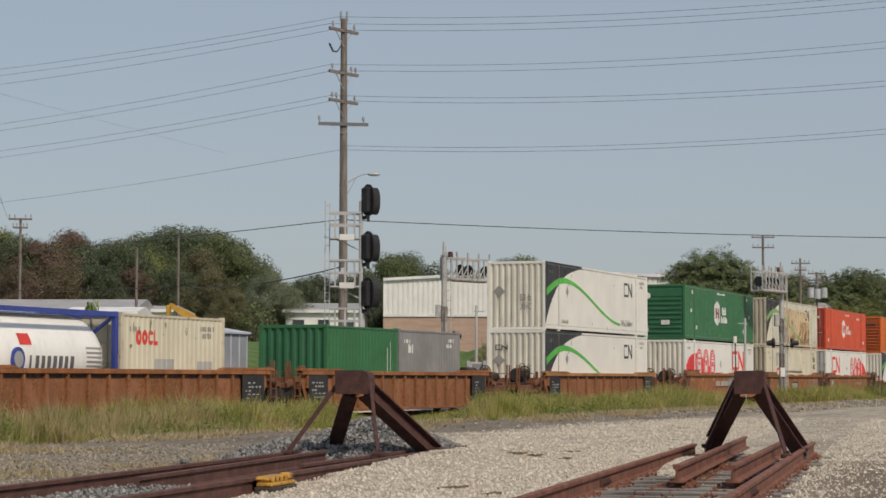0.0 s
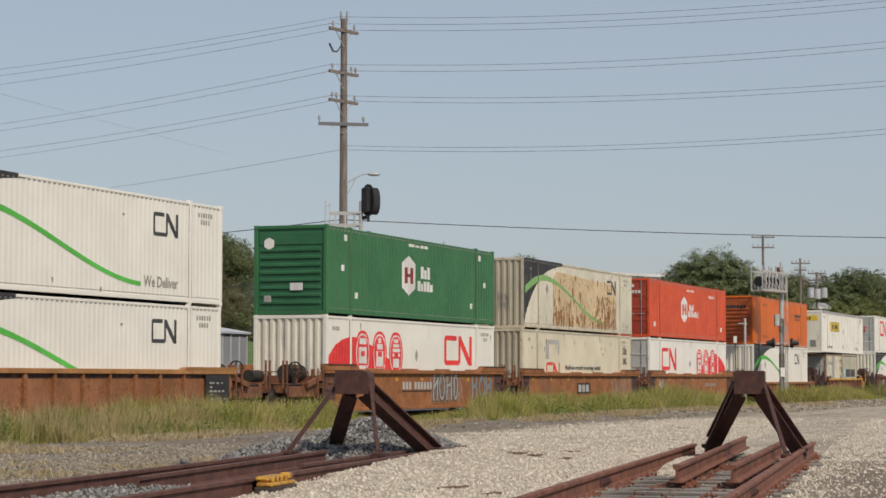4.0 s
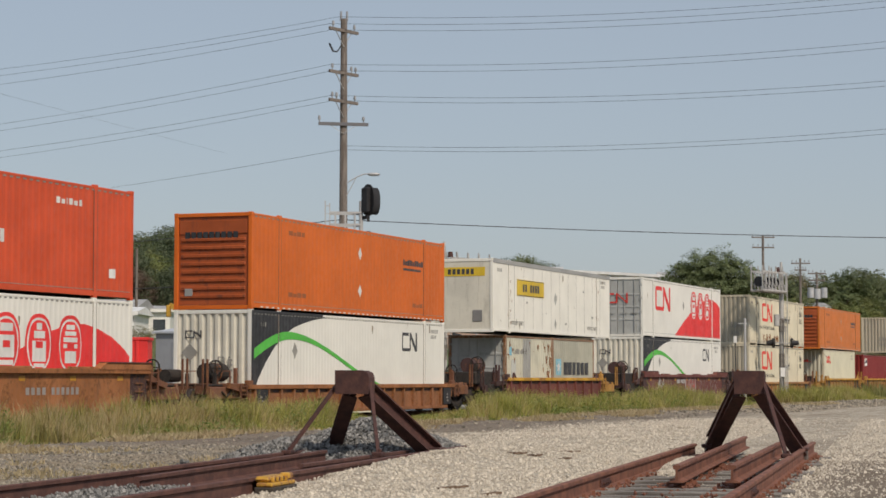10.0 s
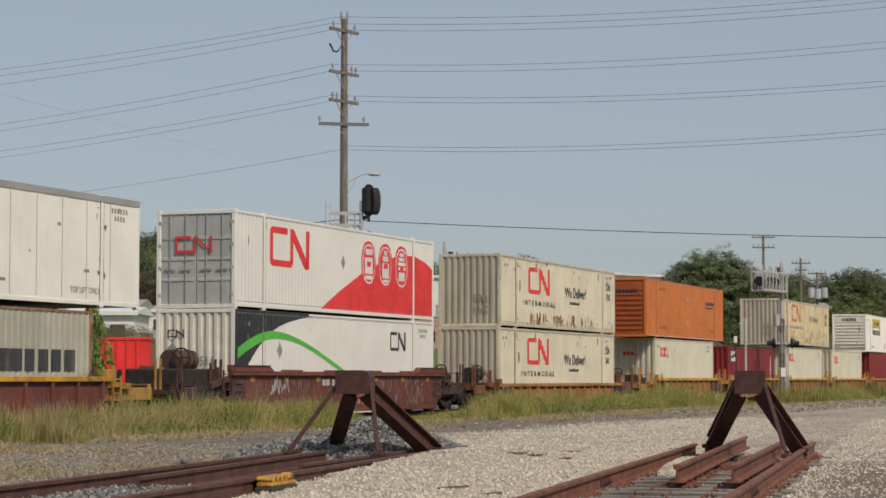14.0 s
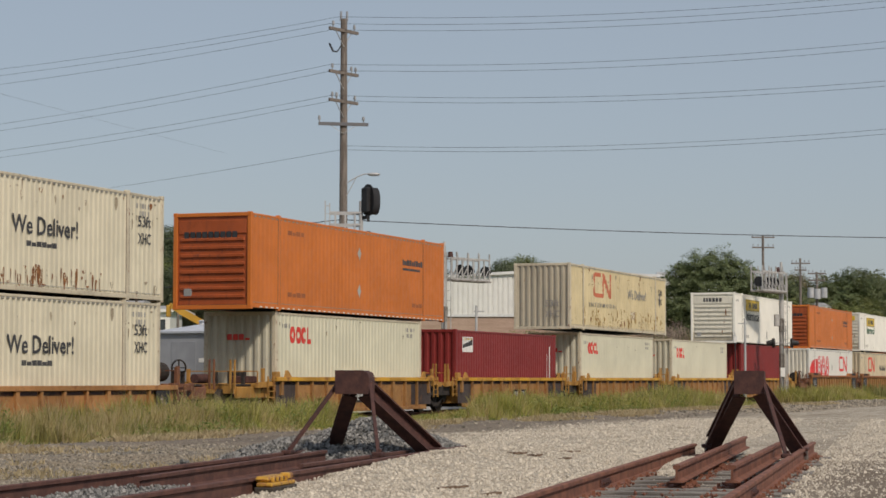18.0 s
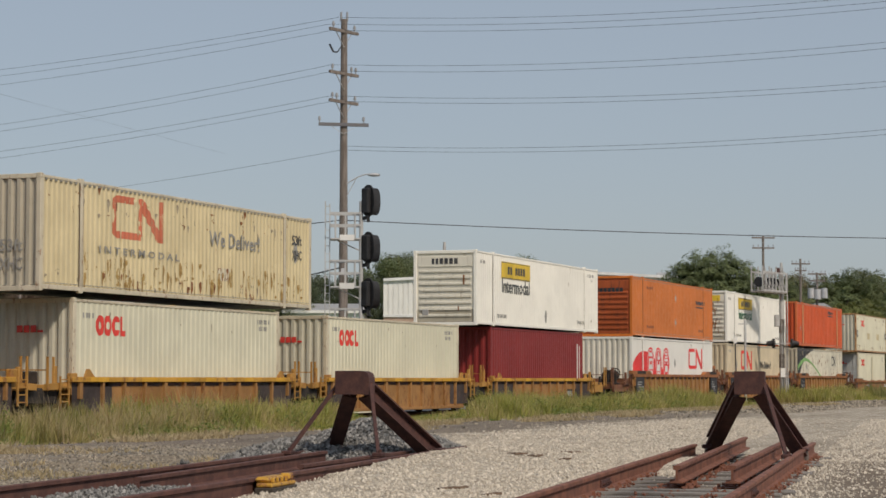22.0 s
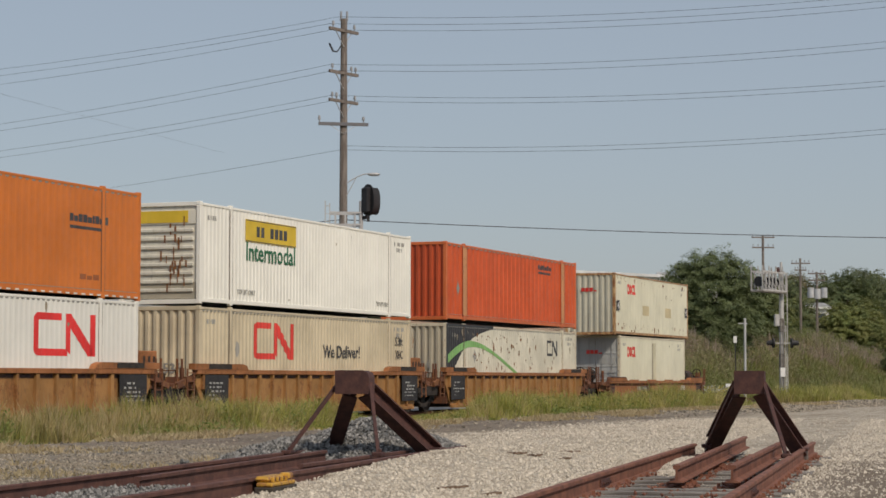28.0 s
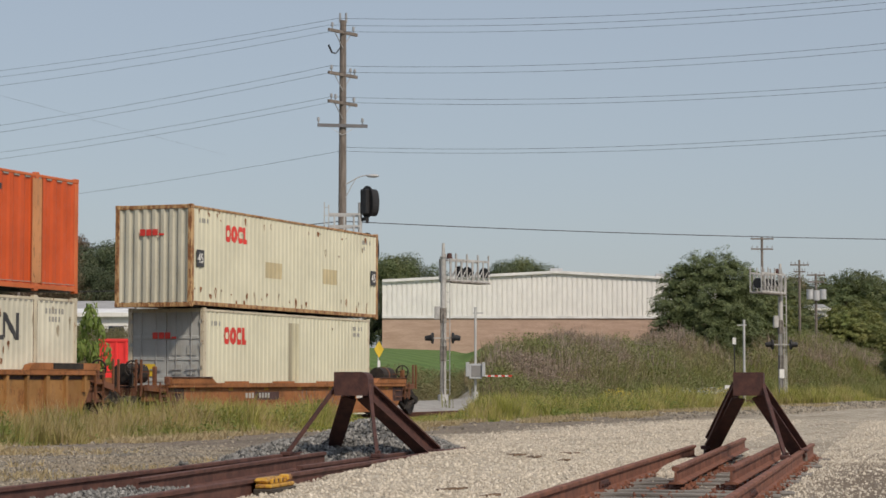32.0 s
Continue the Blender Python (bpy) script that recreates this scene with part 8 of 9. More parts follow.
def leaf_cloud(rng, centres, leaves, size, spread):
    verts, faces = [], []
    for c, r in centres:
        for _ in range(int(leaves * r * r)):
            d = Vector((rng.gauss(0, 1), rng.gauss(0, 1), rng.gauss(0, 0.8)))
            d = d.normalized() * (r * (0.45 + 0.62 * rng.random() ** 0.5))
            p = c + d * spread
            n = (d.normalized() * 1.5 + Vector((rng.gauss(0, .5), rng.gauss(0, .5), rng.gauss(0.3, .45)))).normalized()
            a = n.cross(Vector((rng.gauss(0, 1), rng.gauss(0, 1), rng.gauss(0, 1)))).normalized()
            b = n.cross(a)
            s = size * rng.uniform(0.55, 1.25)
            i = len(verts)
            verts += [p - a * s, p + b * (s * 0.55), p + a * s, p - b * (s * 0.55)]
            faces.append((i, i + 1, i + 2, i + 3))
    me = bpy.data.meshes.new("crown")
    me.from_pydata(verts, [], faces)
    return me


def tree(height, width, seed, leaf, label, bare=0.2, clumps=46, leaves=46, size=0.26, lean=0.0, lobes=()):
    """A tree at the origin: tapered trunk, limbs, and a crown of many leaves in uneven clumps with gaps."""
    rng = random.Random(seed)
    t = thing("tree", Matrix(), label, "tree", "trees beyond the line")
    trunk_h = height * 0.62
    pts = [Vector((lean * height * q * q + rng.gauss(0, 0.1) * q, rng.gauss(0, 0.1) * q, trunk_h * q)) for q in (0, 0.25, 0.5, 0.75, 1)]
    bm = bmesh.new()
    for i, (a, b) in enumerate(zip(pts, pts[1:])):
        rod(bm, a - Vector((0, 0, 0.3 if i == 0 else 0.02)), b, 0.028 * height * (1 - i * 0.2), 9, 0.028 * height * (0.82 - i * 0.2))
    part("trunk", bm, BARK, t)
    centres = []
    for i in range(clumps):
        q = bare + (1 - bare) * rng.random() ** 0.8
        ring = math.sin(min(1.0, (q - bare) / (1 - bare) * 0.86 + 0.14) * math.pi) ** 0.55
        a = rng.uniform(0, 2 * math.pi)
        rr = width / 2 * ring * (0.30 + 0.82 * rng.random() ** 0.7)
        c = Vector((lean * height * q * q + rr * math.cos(a), rr * math.sin(a), height * (0.06 + 0.90 * q) + rng.gauss(0, 0.2)))
        k = rng.uniform(0.055, 0.17)
        if lobes and i % 3:                                          # an uneven outline: clumps gather in several masses
            lx, lz, lr = lobes[i % len(lobes)]
            v = Vector((rng.gauss(0, 1), rng.gauss(0, 1), rng.gauss(0, 1))).normalized() * (rng.random() ** 0.4)
            c = Vector((width * (lx + lr * v.x), width * (rng.uniform(-0.15, 0.15) + lr * v.y), height * lz + width * lr * 0.85 * v.z))
            k *= 0.62
        elif lobes:
            c, k = Vector((c.x * 0.8, c.y * 0.8, c.z * 0.76)), k * 0.75
        centres.append((c, width * k))
    for c, r in centres[:9]:
        base = pts[rng.choice((2, 3, 4))]
        part("limb", arod(base, base.lerp(c, 0.9), 0.009 * height, 6, 0.003 * height), BARK, t)
    me = leaf_cloud(rng, centres, leaves, size, 1.0)
    me.materials.append(leaf)
    ob = new("crown", me)
    ob.parent = t
    return t


def plant_tree(src, x, d, base=None, turn=0.0, scale=1.0):
    g = spot(x, d)
    if base is not None:
        g.z = base
    src.scale = (scale, scale, scale)
    return copy_thing(src, Matrix.Translation(g) @ pose(0, 0, 0, 0, 0, turn))


def feather_tree(label, leaf, lobes, seed, anchors, per, size, trunk_h, group="trees beyond the line"):
    """A tree of drooping feathery sprays; lobes: (across, up, radius) of the masses of its crown, in metres."""
    rng = random.Random(seed)
    t = thing("tree", Matrix(), label, "tree", group)
    bm = bmesh.new()
    rod(bm, (0, 0, -0.4), (0.1, 0, trunk_h * 0.5), 0.26, 9, 0.2)
    rod(bm, (0.1, 0, trunk_h * 0.5 - 0.02), (0, 0.1, trunk_h), 0.2, 9, 0.12)
    part("trunk", bm, BARK, t)
    for x, z, r_ in lobes:
        base = Vector((0.05, 0.05, min(z * 0.6, trunk_h)))
        part("limb", arod(base, (x * 0.9, rng.uniform(-0.5, 0.5), z), 0.1, 6, 0.03), BARK, t)
    total = sum(r_ * r_ for _, _, r_ in lobes)
    verts, faces = [], []
    for x, z, r_ in lobes:
        for _ in range(int(anchors * r_ * r_ / total)):
            v = Vector((rng.gauss(0, 1), rng.gauss(0, 1), rng.gauss(0, 1))).normalized()
            p = Vector((x, 0, z)) + v * (r_ * rng.uniform(0.25, 1.0) ** 0.5)
            out = Vector((p.x * 0.25 + v.x, p.y * 0.25 + v.y, 0.35 + 0.5 * v.z)).normalized()
            ln = rng.uniform(0.7, 1.5) * (1.25 if rng.random() < 0.12 else 1.0)
            side = out.cross(Vector((0, 0, 1)))
            side = side.normalized() if side.length > 0.05 else Vector((1, 0, 0))
            for k in range(per):
                q = rng.random() ** 0.75
                c = p + out * (ln * q) - Vector((0, 0, 0.42 * ln * q * q))
                e_ = rng.choice((-1, 1))
                c += side * (e_ * rng.random() * 0.42 * ln * (1.1 - 0.7 * q)) + Vector((rng.gauss(0, .11), rng.gauss(0, .11), rng.gauss(0, .11)))
                a = (side * e_ + out * 0.7 + Vector((rng.gauss(0, .3), rng.gauss(0, .3), -0.35))).normalized()
                n = (Vector((0, 0, 0.55)) + v * 1.2 + Vector((rng.gauss(0, .5), rng.gauss(0, .5), rng.gauss(0, .3)))).normalized()
                b = n.cross(a).normalized()
                s_ = size * rng.uniform(0.6, 1.3)
                i = len(verts)
                verts += [c - a * s_, c + b * (s_ * 0.42), c + a * s_, c - b * (s_ * 0.42)]
                faces.append((i, i + 1, i + 2, i + 3))
    me = bpy.data.meshes.new("crown")
    me.from_pydata(verts, [], faces)
    me.materials.append(leaf)
    ob = new("crown", me)
    ob.parent = t
    return t


oaks = [tree(13, 11, 21 + i, m, lab, 0.1, 84, 190, 0.135) for i, (m, lab) in enumerate((
    (LEAF_DARK, "dense dark green broadleaf tree in the far wood"), (LEAF_OLIVE, "olive green broadleaf tree in the far wood"),
    (LEAF_BROWN, "brownish broadleaf tree turning in late summer"), (LEAF_MID, "mid green broadleaf tree with uneven crown"),
    (LEAF_GREY, "pale grey-green broadleaf tree at the edge of the wood"), (LEAF_LIME, "yellow-green broadleaf tree in the wood"),
    (LEAF_RUSSET, "russet broadleaf tree turning in late summer")))]
ROUND_LOBES = ((0, 4.2, 2.6), (-1.9, 3.6, 1.7), (1.9, 3.8, 1.8), (-0.8, 5.9, 1.5), (1.0, 6.2, 1.4), (-1.6, 1.9, 1.5), (1.6, 1.8, 1.6), (0.2, 1.5, 1.8))
oaks.append(feather_tree("mid green tree with drooping feathery branches", LEAF_MID, ROUND_LOBES, 41, 800, 70, 0.12, 4.5))
oaks.append(feather_tree("bright yellow-green young tree with feathery branches", LEAF_LIME, ROUND_LOBES, 42, 800, 70, 0.12, 4.5))
TALL = (13.7,) * 7 + (8.4, 8.4)                            # how high each kind stands
rng = random.Random(77)
# the wood on the left: bearing, distance, where the crown ends above
LEFT_WOOD = ((-40, 205, 412, 3), (4, 218, 404, 5), (30, 200, 414, 0), (60, 200, 428, 6), (92, 212, 426, 2), (112, 205, 436, 2), (128, 222, 410, 6), (172, 210, 428, 0), (206, 200, 424, 0),
             (245, 220, 414, 3), (264, 204, 446, 5), (290, 222, 402, 0), (322, 215, 400, 0), (355, 217, 404, 0), (390, 208, 412, 3), (350, 200, 442, 1), (420, 202, 436, 3), (474, 190, 480, 4), (512, 186, 502, 4), (535, 206, 492, 0),
             (20, 190, 466, 2), (100, 188, 464, 2), (62, 186, 498, 6), (165, 190, 466, 0), (230, 196, 476, 6), (305, 195, 472, 0), (378, 190, 474, 1), (446, 184, 516, 4), (412, 181, 540, 1), (565, 215, 484, 0), (615, 220, 486, 0), (650, 222, 482, 0))
for bx, d, top, k in LEFT_WOOD:
    x = (bx - 784) / 3802 * d
    g = spot(x, d)
    zt = 1.08 + (671 - top) / 3802 * d
    plant_tree(oaks[k], x, d, None, rng.uniform(0, 360), max(0.35, (zt - g.z) / TALL[k]))
for bx, d, top, k in ((690, 235, 449, 3), (722, 240, 446, 0), (893, 245, 458, 0), (925, 250, 452, 3), (955, 248, 462, 0),
                      (1338, 196, 478, 7), (1352, 205, 500, 8), (1384, 270, 486, 7), (1392, 296, 492, 0), (1440, 300, 512, 3), (1488, 292, 478, 7), (1532, 305, 472, 7), (1575, 296, 494, 7), (1620, 300, 488, 3),
                      (1410, 320, 484, 1), (1465, 322, 498, 3), (1550, 318, 482, 7), (1640, 322, 480, 0), (1700, 318, 490, 3), (1515, 280, 522, 8), (1372, 262, 515, 8), (1430, 282, 540, 3), (1490, 262, 535, 8), (1556, 288, 545, 7), (1406, 262, 530, 7), (1466, 266, 556, 8), (1508, 330, 474, 0), (1535, 262, 556, 8), (1570, 258, 574, 8)):
    x = (bx - 784) / 3802 * d
    g = spot(x, d)
    zt = 1.08 + (671 - top) / 3802 * d
    plant_tree(oaks[k], x, d, None, rng.uniform(0, 360), max(0.3, (zt - g.z) / TALL[k]))
big = feather_tree("large dense dark green tree on the crest of the bank", leaf_mat("leaf_deep", (0.095, 0.130, 0.056), (0.215, 0.255, 0.105)),
                   ((0.0, 4.4, 2.6), (-2.3, 4.2, 1.7), (-2.7, 2.2, 1.35), (-1.9, 5.9, 1.25), (-0.6, 6.9, 1.2), (0.9, 7.0, 1.15), (2.1, 6.0, 1.5), (2.7, 4.3, 1.6), (2.3, 2.2, 1.6), (0.2, 2.0, 2.0), (-1.3, 0.9, 1.3), (1.0, 0.8, 1.4)),
                   5, 1900, 70, 0.095, 5.0)
big.matrix_basis = Matrix.Translation(spot(22.05, 178.0))
for ob in oaks:                                            # the first of each kind stand far back in the wood
    i = oaks.index(ob)
    x = ((150 + 32 * i if i < 7 else 1180 + 60 * i) - 784) / 3802 * 232.0
    ob.scale = (1, 1, 1)
    ob.matrix_basis = Matrix.Translation(spot(x, 232.0)) @ pose(0, 0, 0, 0, 0, 70 * i) @ Matrix.Diagonal((0.68, 0.68, 0.68, 1))
bush = tree(2.6, 2.8, 14, LEAF_BRIGHT, "bright green leafy bush by the track", 0.0, 40, 420, 0.13)
bush.matrix_basis = Matrix.Translation(spot(-13.756, 84.0)) @ Matrix.Diagonal((0.62, 0.62, (3.256 + 0.4) / 2.55, 1))
shrub = tree(3.2, 4.6, 15, LEAF_MID, "green shrub at the edge of the lawn", 0.0, 34, 70, 0.16)
shrub.matrix_basis = Matrix.Translation(spot(-15.505, 178.0))


def blades(name, label, places, material, seed, wide, bend=0.35, per=8):
    """Tufts of upright blades or stalks; places: (point, height, spread)."""
    rng = random.Random(seed)
    verts, faces = [], []
    for p, h, spread in places:
        for _ in range(per):
            a = rng.uniform(0, 2 * math.pi)
            r = spread * rng.random()
            base = p + Vector((r * math.cos(a), r * math.sin(a), -0.03))
            hh = h * rng.uniform(0.55, 1.1)
            d = Vector((math.cos(a), math.sin(a), 0)) * (hh * bend * rng.uniform(0.2, 1.2)) + Vector((rng.gauss(0, .05), rng.gauss(0, .05), 0))
            b = rng.uniform(0, math.pi)
            s = Vector((math.cos(b), math.sin(b), 0)) * (wide * rng.uniform(0.6, 1.3) / 2)
            mid = base + d * 0.3 + Vector((0, 0, hh * 0.6))
            tip = base + d + Vector((0, 0, hh))
            i = len(verts)
            verts += [base - s, base + s, mid - s * 0.85, mid + s * 0.85, tip]
            faces += [(i, i + 1, i + 3, i + 2), (i + 2, i + 3, i + 4)]
    me = bpy.data.meshes.new(name)
    me.from_pydata(verts, [], faces)
    me.materials.append(material)
    return tagged(new(name, me), label, "grass", kind="stuff")


GRASS = leaf_mat("grass_blade", (0.15, 0.17, 0.042), (0.37, 0.345, 0.105), (0.46, 0.36, 0.175), 0.9)
GRASS_LEAF = leaf_mat("grass_leaf", (0.10, 0.155, 0.030), (0.26, 0.31, 0.08))
STRAW = leaf_mat("dry_stalk", (0.36, 0.28, 0.15), (0.52, 0.43, 0.26))
WEED = leaf_mat("weed_blade", (0.16, 0.165, 0.072), (0.33, 0.30, 0.15), (0.32, 0.23, 0.165), 0.55)
WEED_GREEN = leaf_mat("weed_green", (0.12, 0.155, 0.034), (0.26, 0.27, 0.075), (0.29, 0.24, 0.11), 0.5)
rng = random.Random(31)


def grass_height(s, w):
    n = noise.noise((s * 0.16, w * 0.3, 2.0))
    edge = smooth(-6.9, -4.2, w) * (1 - 0.5 * smooth(-1.6, -0.7, w))
    n2 = noise.noise((s * 0.75, w * 1.0, 6.5))
    slant = s - 2.7 * w + 2.0 * n2
    edge *= 1 - 0.80 * smooth(63.5, 66, slant) * (1 - smooth(75, 78, slant))
    return max(0.0, (0.13 + 0.76 * edge) * (0.92 + 0.55 * n + 0.55 * n2))


tall, dry, lush = [], [], []
while len(tall) + len(lush) < 12500:
    s, w = rng.uniform(30, 140), rng.uniform(-7.2, -0.8)
    if s > 60 and rng.random() < 0.35:
        continue
    if w < -5.2 and noise.noise((s * 0.4, w * 0.5, 9.0)) < 0.12 - 0.25 * (w + 7.2) / 2:
        continue
    if 101 < s < 123.5:
        continue
    h = grass_height(s, w)
    if h > 0.1:
        if s > 42 + 8 * rng.random() and rng.random() < 0.7:
            lush.append((line(s, w, ground_z(s, w)), h * 1.08, 0.18))
            continue
        tall.append((line(s, w, ground_z(s, w)), h, 0.16))
        if rng.random() < 0.45:
            dry.append((line(s, w, ground_z(s, w)), h * 1.22, 0.2))
blades("grass", "tall yellow-green grass along the near side of the line", tall, GRASS, 1, 0.022, 0.4, 9)
blades("grass", "fresh green grass beside the line towards the crossing", lush, leaf_mat("lush_blade", (0.19, 0.215, 0.036), (0.44, 0.43, 0.10), (0.48, 0.40, 0.16), 0.65), 8, 0.026, 0.4, 9)
blades("dry_grass", "pale dry grass stalks standing among the green", dry, STRAW, 2, 0.013, 0.25, 4)
low = []
while len(low) < 6000:
    s, w = rng.uniform(26, 95), rng.uniform(-11.0, -6.0)
    if noise.noise((s * 0.35, w * 0.6, 5.0)) > 0.0 + 0.05 * (-6.0 - w):
        low.append((line(s, w, ground_z(s, w)), rng.uniform(0.06, 0.2), 0.2))
tufts = 0
while tufts < 900:
    s, w = rng.uniform(14, 44), rng.uniform(-15.5, -8.0)
    p = line(s, w, ground_z(s, w))
    if noise.noise((s * 0.5, w * 0.7, 7.7)) > 0.08 and YY * p.x - YX * p.y < -7.9 and YX * p.x + YY * p.y < 31:
        low.append((p, rng.uniform(0.04, 0.15), 0.16))
        tufts += 1
blades("dry_turf", "short straw-coloured grass at the edge of the gravel", low, STRAW, 3, 0.02, 0.7, 9)
far_weeds, green_weeds = [], []
while len(far_weeds) < 3800:
    s, w = rng.uniform(109, 330), rng.uniform(8, 19)
    if rng.random() > 1.25 - s / 330 or line(s, w).x < 1.4 + rng.random() * 1.6:
        continue
    h = rng.uniform(0.5, 1.25) * (1 + 0.4 * noise.noise((s * 0.12, w * 0.2, 6)))
    far_weeds.append((line(s, w, ground_z(s, w)), h, 0.45))
while len(green_weeds) < 4200:
    s, w = rng.uniform(62, 240), rng.uniform(4.6, 11.5)
    if 102 < s < 122.5 or (line(s, w).x < 3 and w > 8.5) or (s < 102 and rng.random() < 0.97):
        continue
    h = rng.uniform(0.35, 1.0) * (1 + 0.4 * noise.noise((s * 0.1, w * 0.2, 1)))
    green_weeds.append((line(s, w, ground_z(s, w)), h * (1.25 if s > 150 else 1.0), 0.35))
blades("weeds", "brown and olive tall weeds covering the bank", far_weeds, WEED, 4, 0.06, 0.35, 11)
blades("green_weeds", "yellow-green weeds along the foot of the bank", green_weeds, WEED_GREEN, 5, 0.05, 0.4, 9)
plumes = []
while len(plumes) < 1500:
    s, w = rng.uniform(110, 300), rng.uniform(11, 17.5)
    if line(s, w).x > 2.4 and noise.noise((s * 0.09, w * 0.12, 8)) > -0.05:
        plumes.append((line(s, w, ground_z(s, w)), rng.uniform(1.0, 1.7), 0.5))
blades("weed_plumes", "pale dry plumes standing over the weedy bank", plumes, leaf_mat("plume", (0.26, 0.20, 0.16), (0.42, 0.35, 0.28)), 7, 0.06, 0.25, 4)
near_weeds = []
while len(near_weeds) < 500:
    s, w = rng.uniform(140, 185), rng.uniform(-7.5, -3.0)
    near_weeds.append((line(s, w, ground_z(s, w)), rng.uniform(0.6, 1.5), 0.4))
blades("green_weeds", "yellow-green bushy weeds beside the track near the crossing", near_weeds, WEED_GREEN, 6, 0.05, 0.4, 10)


def leafy(name, label, places, material, seed, size, per, wide=0.5):
    """Bushy weeds: many small leaves up a few unseen stalks; places: (point, height, spread)."""
    rng = random.Random(seed)
    verts, faces = [], []
    for p, h, spread in places:
        for _ in range(per):
            q = rng.random() ** 0.8
            a = rng.uniform(0, 2 * math.pi)
            rr = spread * rng.random() * (1.1 - 0.6 * q)
            c = p + Vector((rr * math.cos(a), rr * math.sin(a), h * q))
            d = Vector((math.cos(a), math.sin(a), rng.uniform(-0.1, 1.1))).normalized()
            e = d.cross(Vector((rng.gauss(0, 1), rng.gauss(0, 1), rng.gauss(0, 1)))).normalized()
            k = size * rng.uniform(0.6, 1.4)
            i = len(verts)
            verts += [c - d * k, c + e * (k * wide), c + d * k, c - e * (k * wide)]
            faces.append((i, i + 1, i + 2, i + 3))
    me = bpy.data.meshes.new(name)
    me.from_pydata(verts, [], faces)
    me.materials.append(material)
    return tagged(new(name, me), label, "weeds", kind="stuff")


rng = random.Random(44)
spots = []
while len(spots) < 2600:
    s, w = rng.uniform(32, 100), rng.uniform(-6.4, -1.0)
    if noise.noise((s * 0.55, w * 0.8, 3.3)) < -0.02:
        continue
    spots.append((line(s, w, ground_z(s, w)), max(0.12, grass_height(s, w) * rng.uniform(0.6, 1.05)), 0.22))
leafy("leafy_weeds", "green leafy weeds growing through the trackside grass", spots, GRASS_LEAF, 1, 0.042, 26, 0.32)
bank_kinds = {"purple": [], "olive": [], "green": []}
while sum(len(v) for v in bank_kinds.values()) < 6400:
    s, w = rng.uniform(109, 320), rng.uniform(7, 18)
    if rng.random() > 1.25 - s / 330 or line(s, w).x < 1.8 + rng.random() * 1.6:
        continue
    n = noise.noise((s * 0.07, w * 0.17, 12.0)) + 0.35 * noise.noise((s * 0.3, w * 0.5, 2.0)) + 0.03 * (w - 13)
    kind = "green" if n < -0.06 or w < 9.5 else "olive" if n < 0.19 else "purple"
    tall_one = 1 + 0.9 * noise.noise((s * 0.22, w * 0.4, 21.0))
    bank_kinds[kind].append((line(s, w, ground_z(s, w)), rng.uniform(0.5, 1.35) * tall_one, 0.6))
leafy("bank_weeds", "purple-brown seeding weeds on the bank", bank_kinds["purple"], leaf_mat("weed_purple", (0.22, 0.165, 0.125), (0.42, 0.325, 0.255)), 2, 0.065, 44, 0.4)
leafy("bank_weeds", "olive bushy weeds on the bank", bank_kinds["olive"], leaf_mat("weed_olive", (0.165, 0.165, 0.075), (0.36, 0.335, 0.165)), 3, 0.065, 44, 0.4)
leafy("bank_weeds", "green bushy weeds low on the bank", bank_kinds["green"], leaf_mat("weed_leaf", (0.13, 0.155, 0.048), (0.29, 0.30, 0.105)), 4, 0.065, 44, 0.4)
slope_weeds = []
while len(slope_weeds) < 3000:
    s, w = rng.uniform(40, 150), rng.uniform(9, 48)
    if s - 1.9 * w - 50 < -3 + rng.gauss(0, 3) and line(s, w).x > -0.225 * line(s, w).y:
        slope_weeds.append((line(s, w, ground_z(s, w)), rng.uniform(0.25, 0.85), 0.5))
leafy("slope_weeds", "olive and brown weeds on the slope before the sheds", slope_weeds, leaf_mat("slope_weed", (0.115, 0.125, 0.05), (0.20, 0.195, 0.085), (0.20, 0.14, 0.09), 0.6), 9, 0.05, 34, 0.35)
verge = []
while len(verge) < 1500:
    s, w = rng.uniform(95, 150), rng.uniform(14.5, 25)
    if line(s, w).x < 2.5 and s - 1.9 * w - 50 > 0:
        verge.append((line(s, w, ground_z(s, w)), rng.uniform(0.3, 0.95), 0.5))
leafy("verge_weeds", "olive unmown weeds between the lawn and the paving", verge, leaf_mat("verge_weed", (0.12, 0.135, 0.05), (0.27, 0.25, 0.11), (0.24, 0.18, 0.10), 0.6), 12, 0.06, 40, 0.35)
golden = []
while len(golden) < 90:
    s, w = rng.uniform(118, 150), rng.uniform(4.6, 7.5)
    if noise.noise((s * 0.25, w * 0.3, 31.0)) > 0.02:
        golden.append((line(s, w, ground_z(s, w) + 0.45), rng.uniform(0.2, 0.6), 0.4))
leafy("golden_flowers", "yellow flowering weeds at the foot of the bank", golden, leaf_mat("golden_petal", (0.48, 0.36, 0.04), (0.66, 0.54, 0.08)), 15, 0.05, 16, 0.6)
flowers = []
while len(flowers) < 110:
    s = rng.uniform(128, 152)
    w = rng.gauss(5.6, 0.5)
    flowers.append((line(s, w, ground_z(s, w) + 0.55), rng.uniform(0.15, 0.5), 0.35))
leafy("wild_flowers", "small white wild flowers at the foot of the bank", flowers, leaf_mat("petal", (0.42, 0.42, 0.36), (0.66, 0.66, 0.6)), 5, 0.045, 9, 0.8)


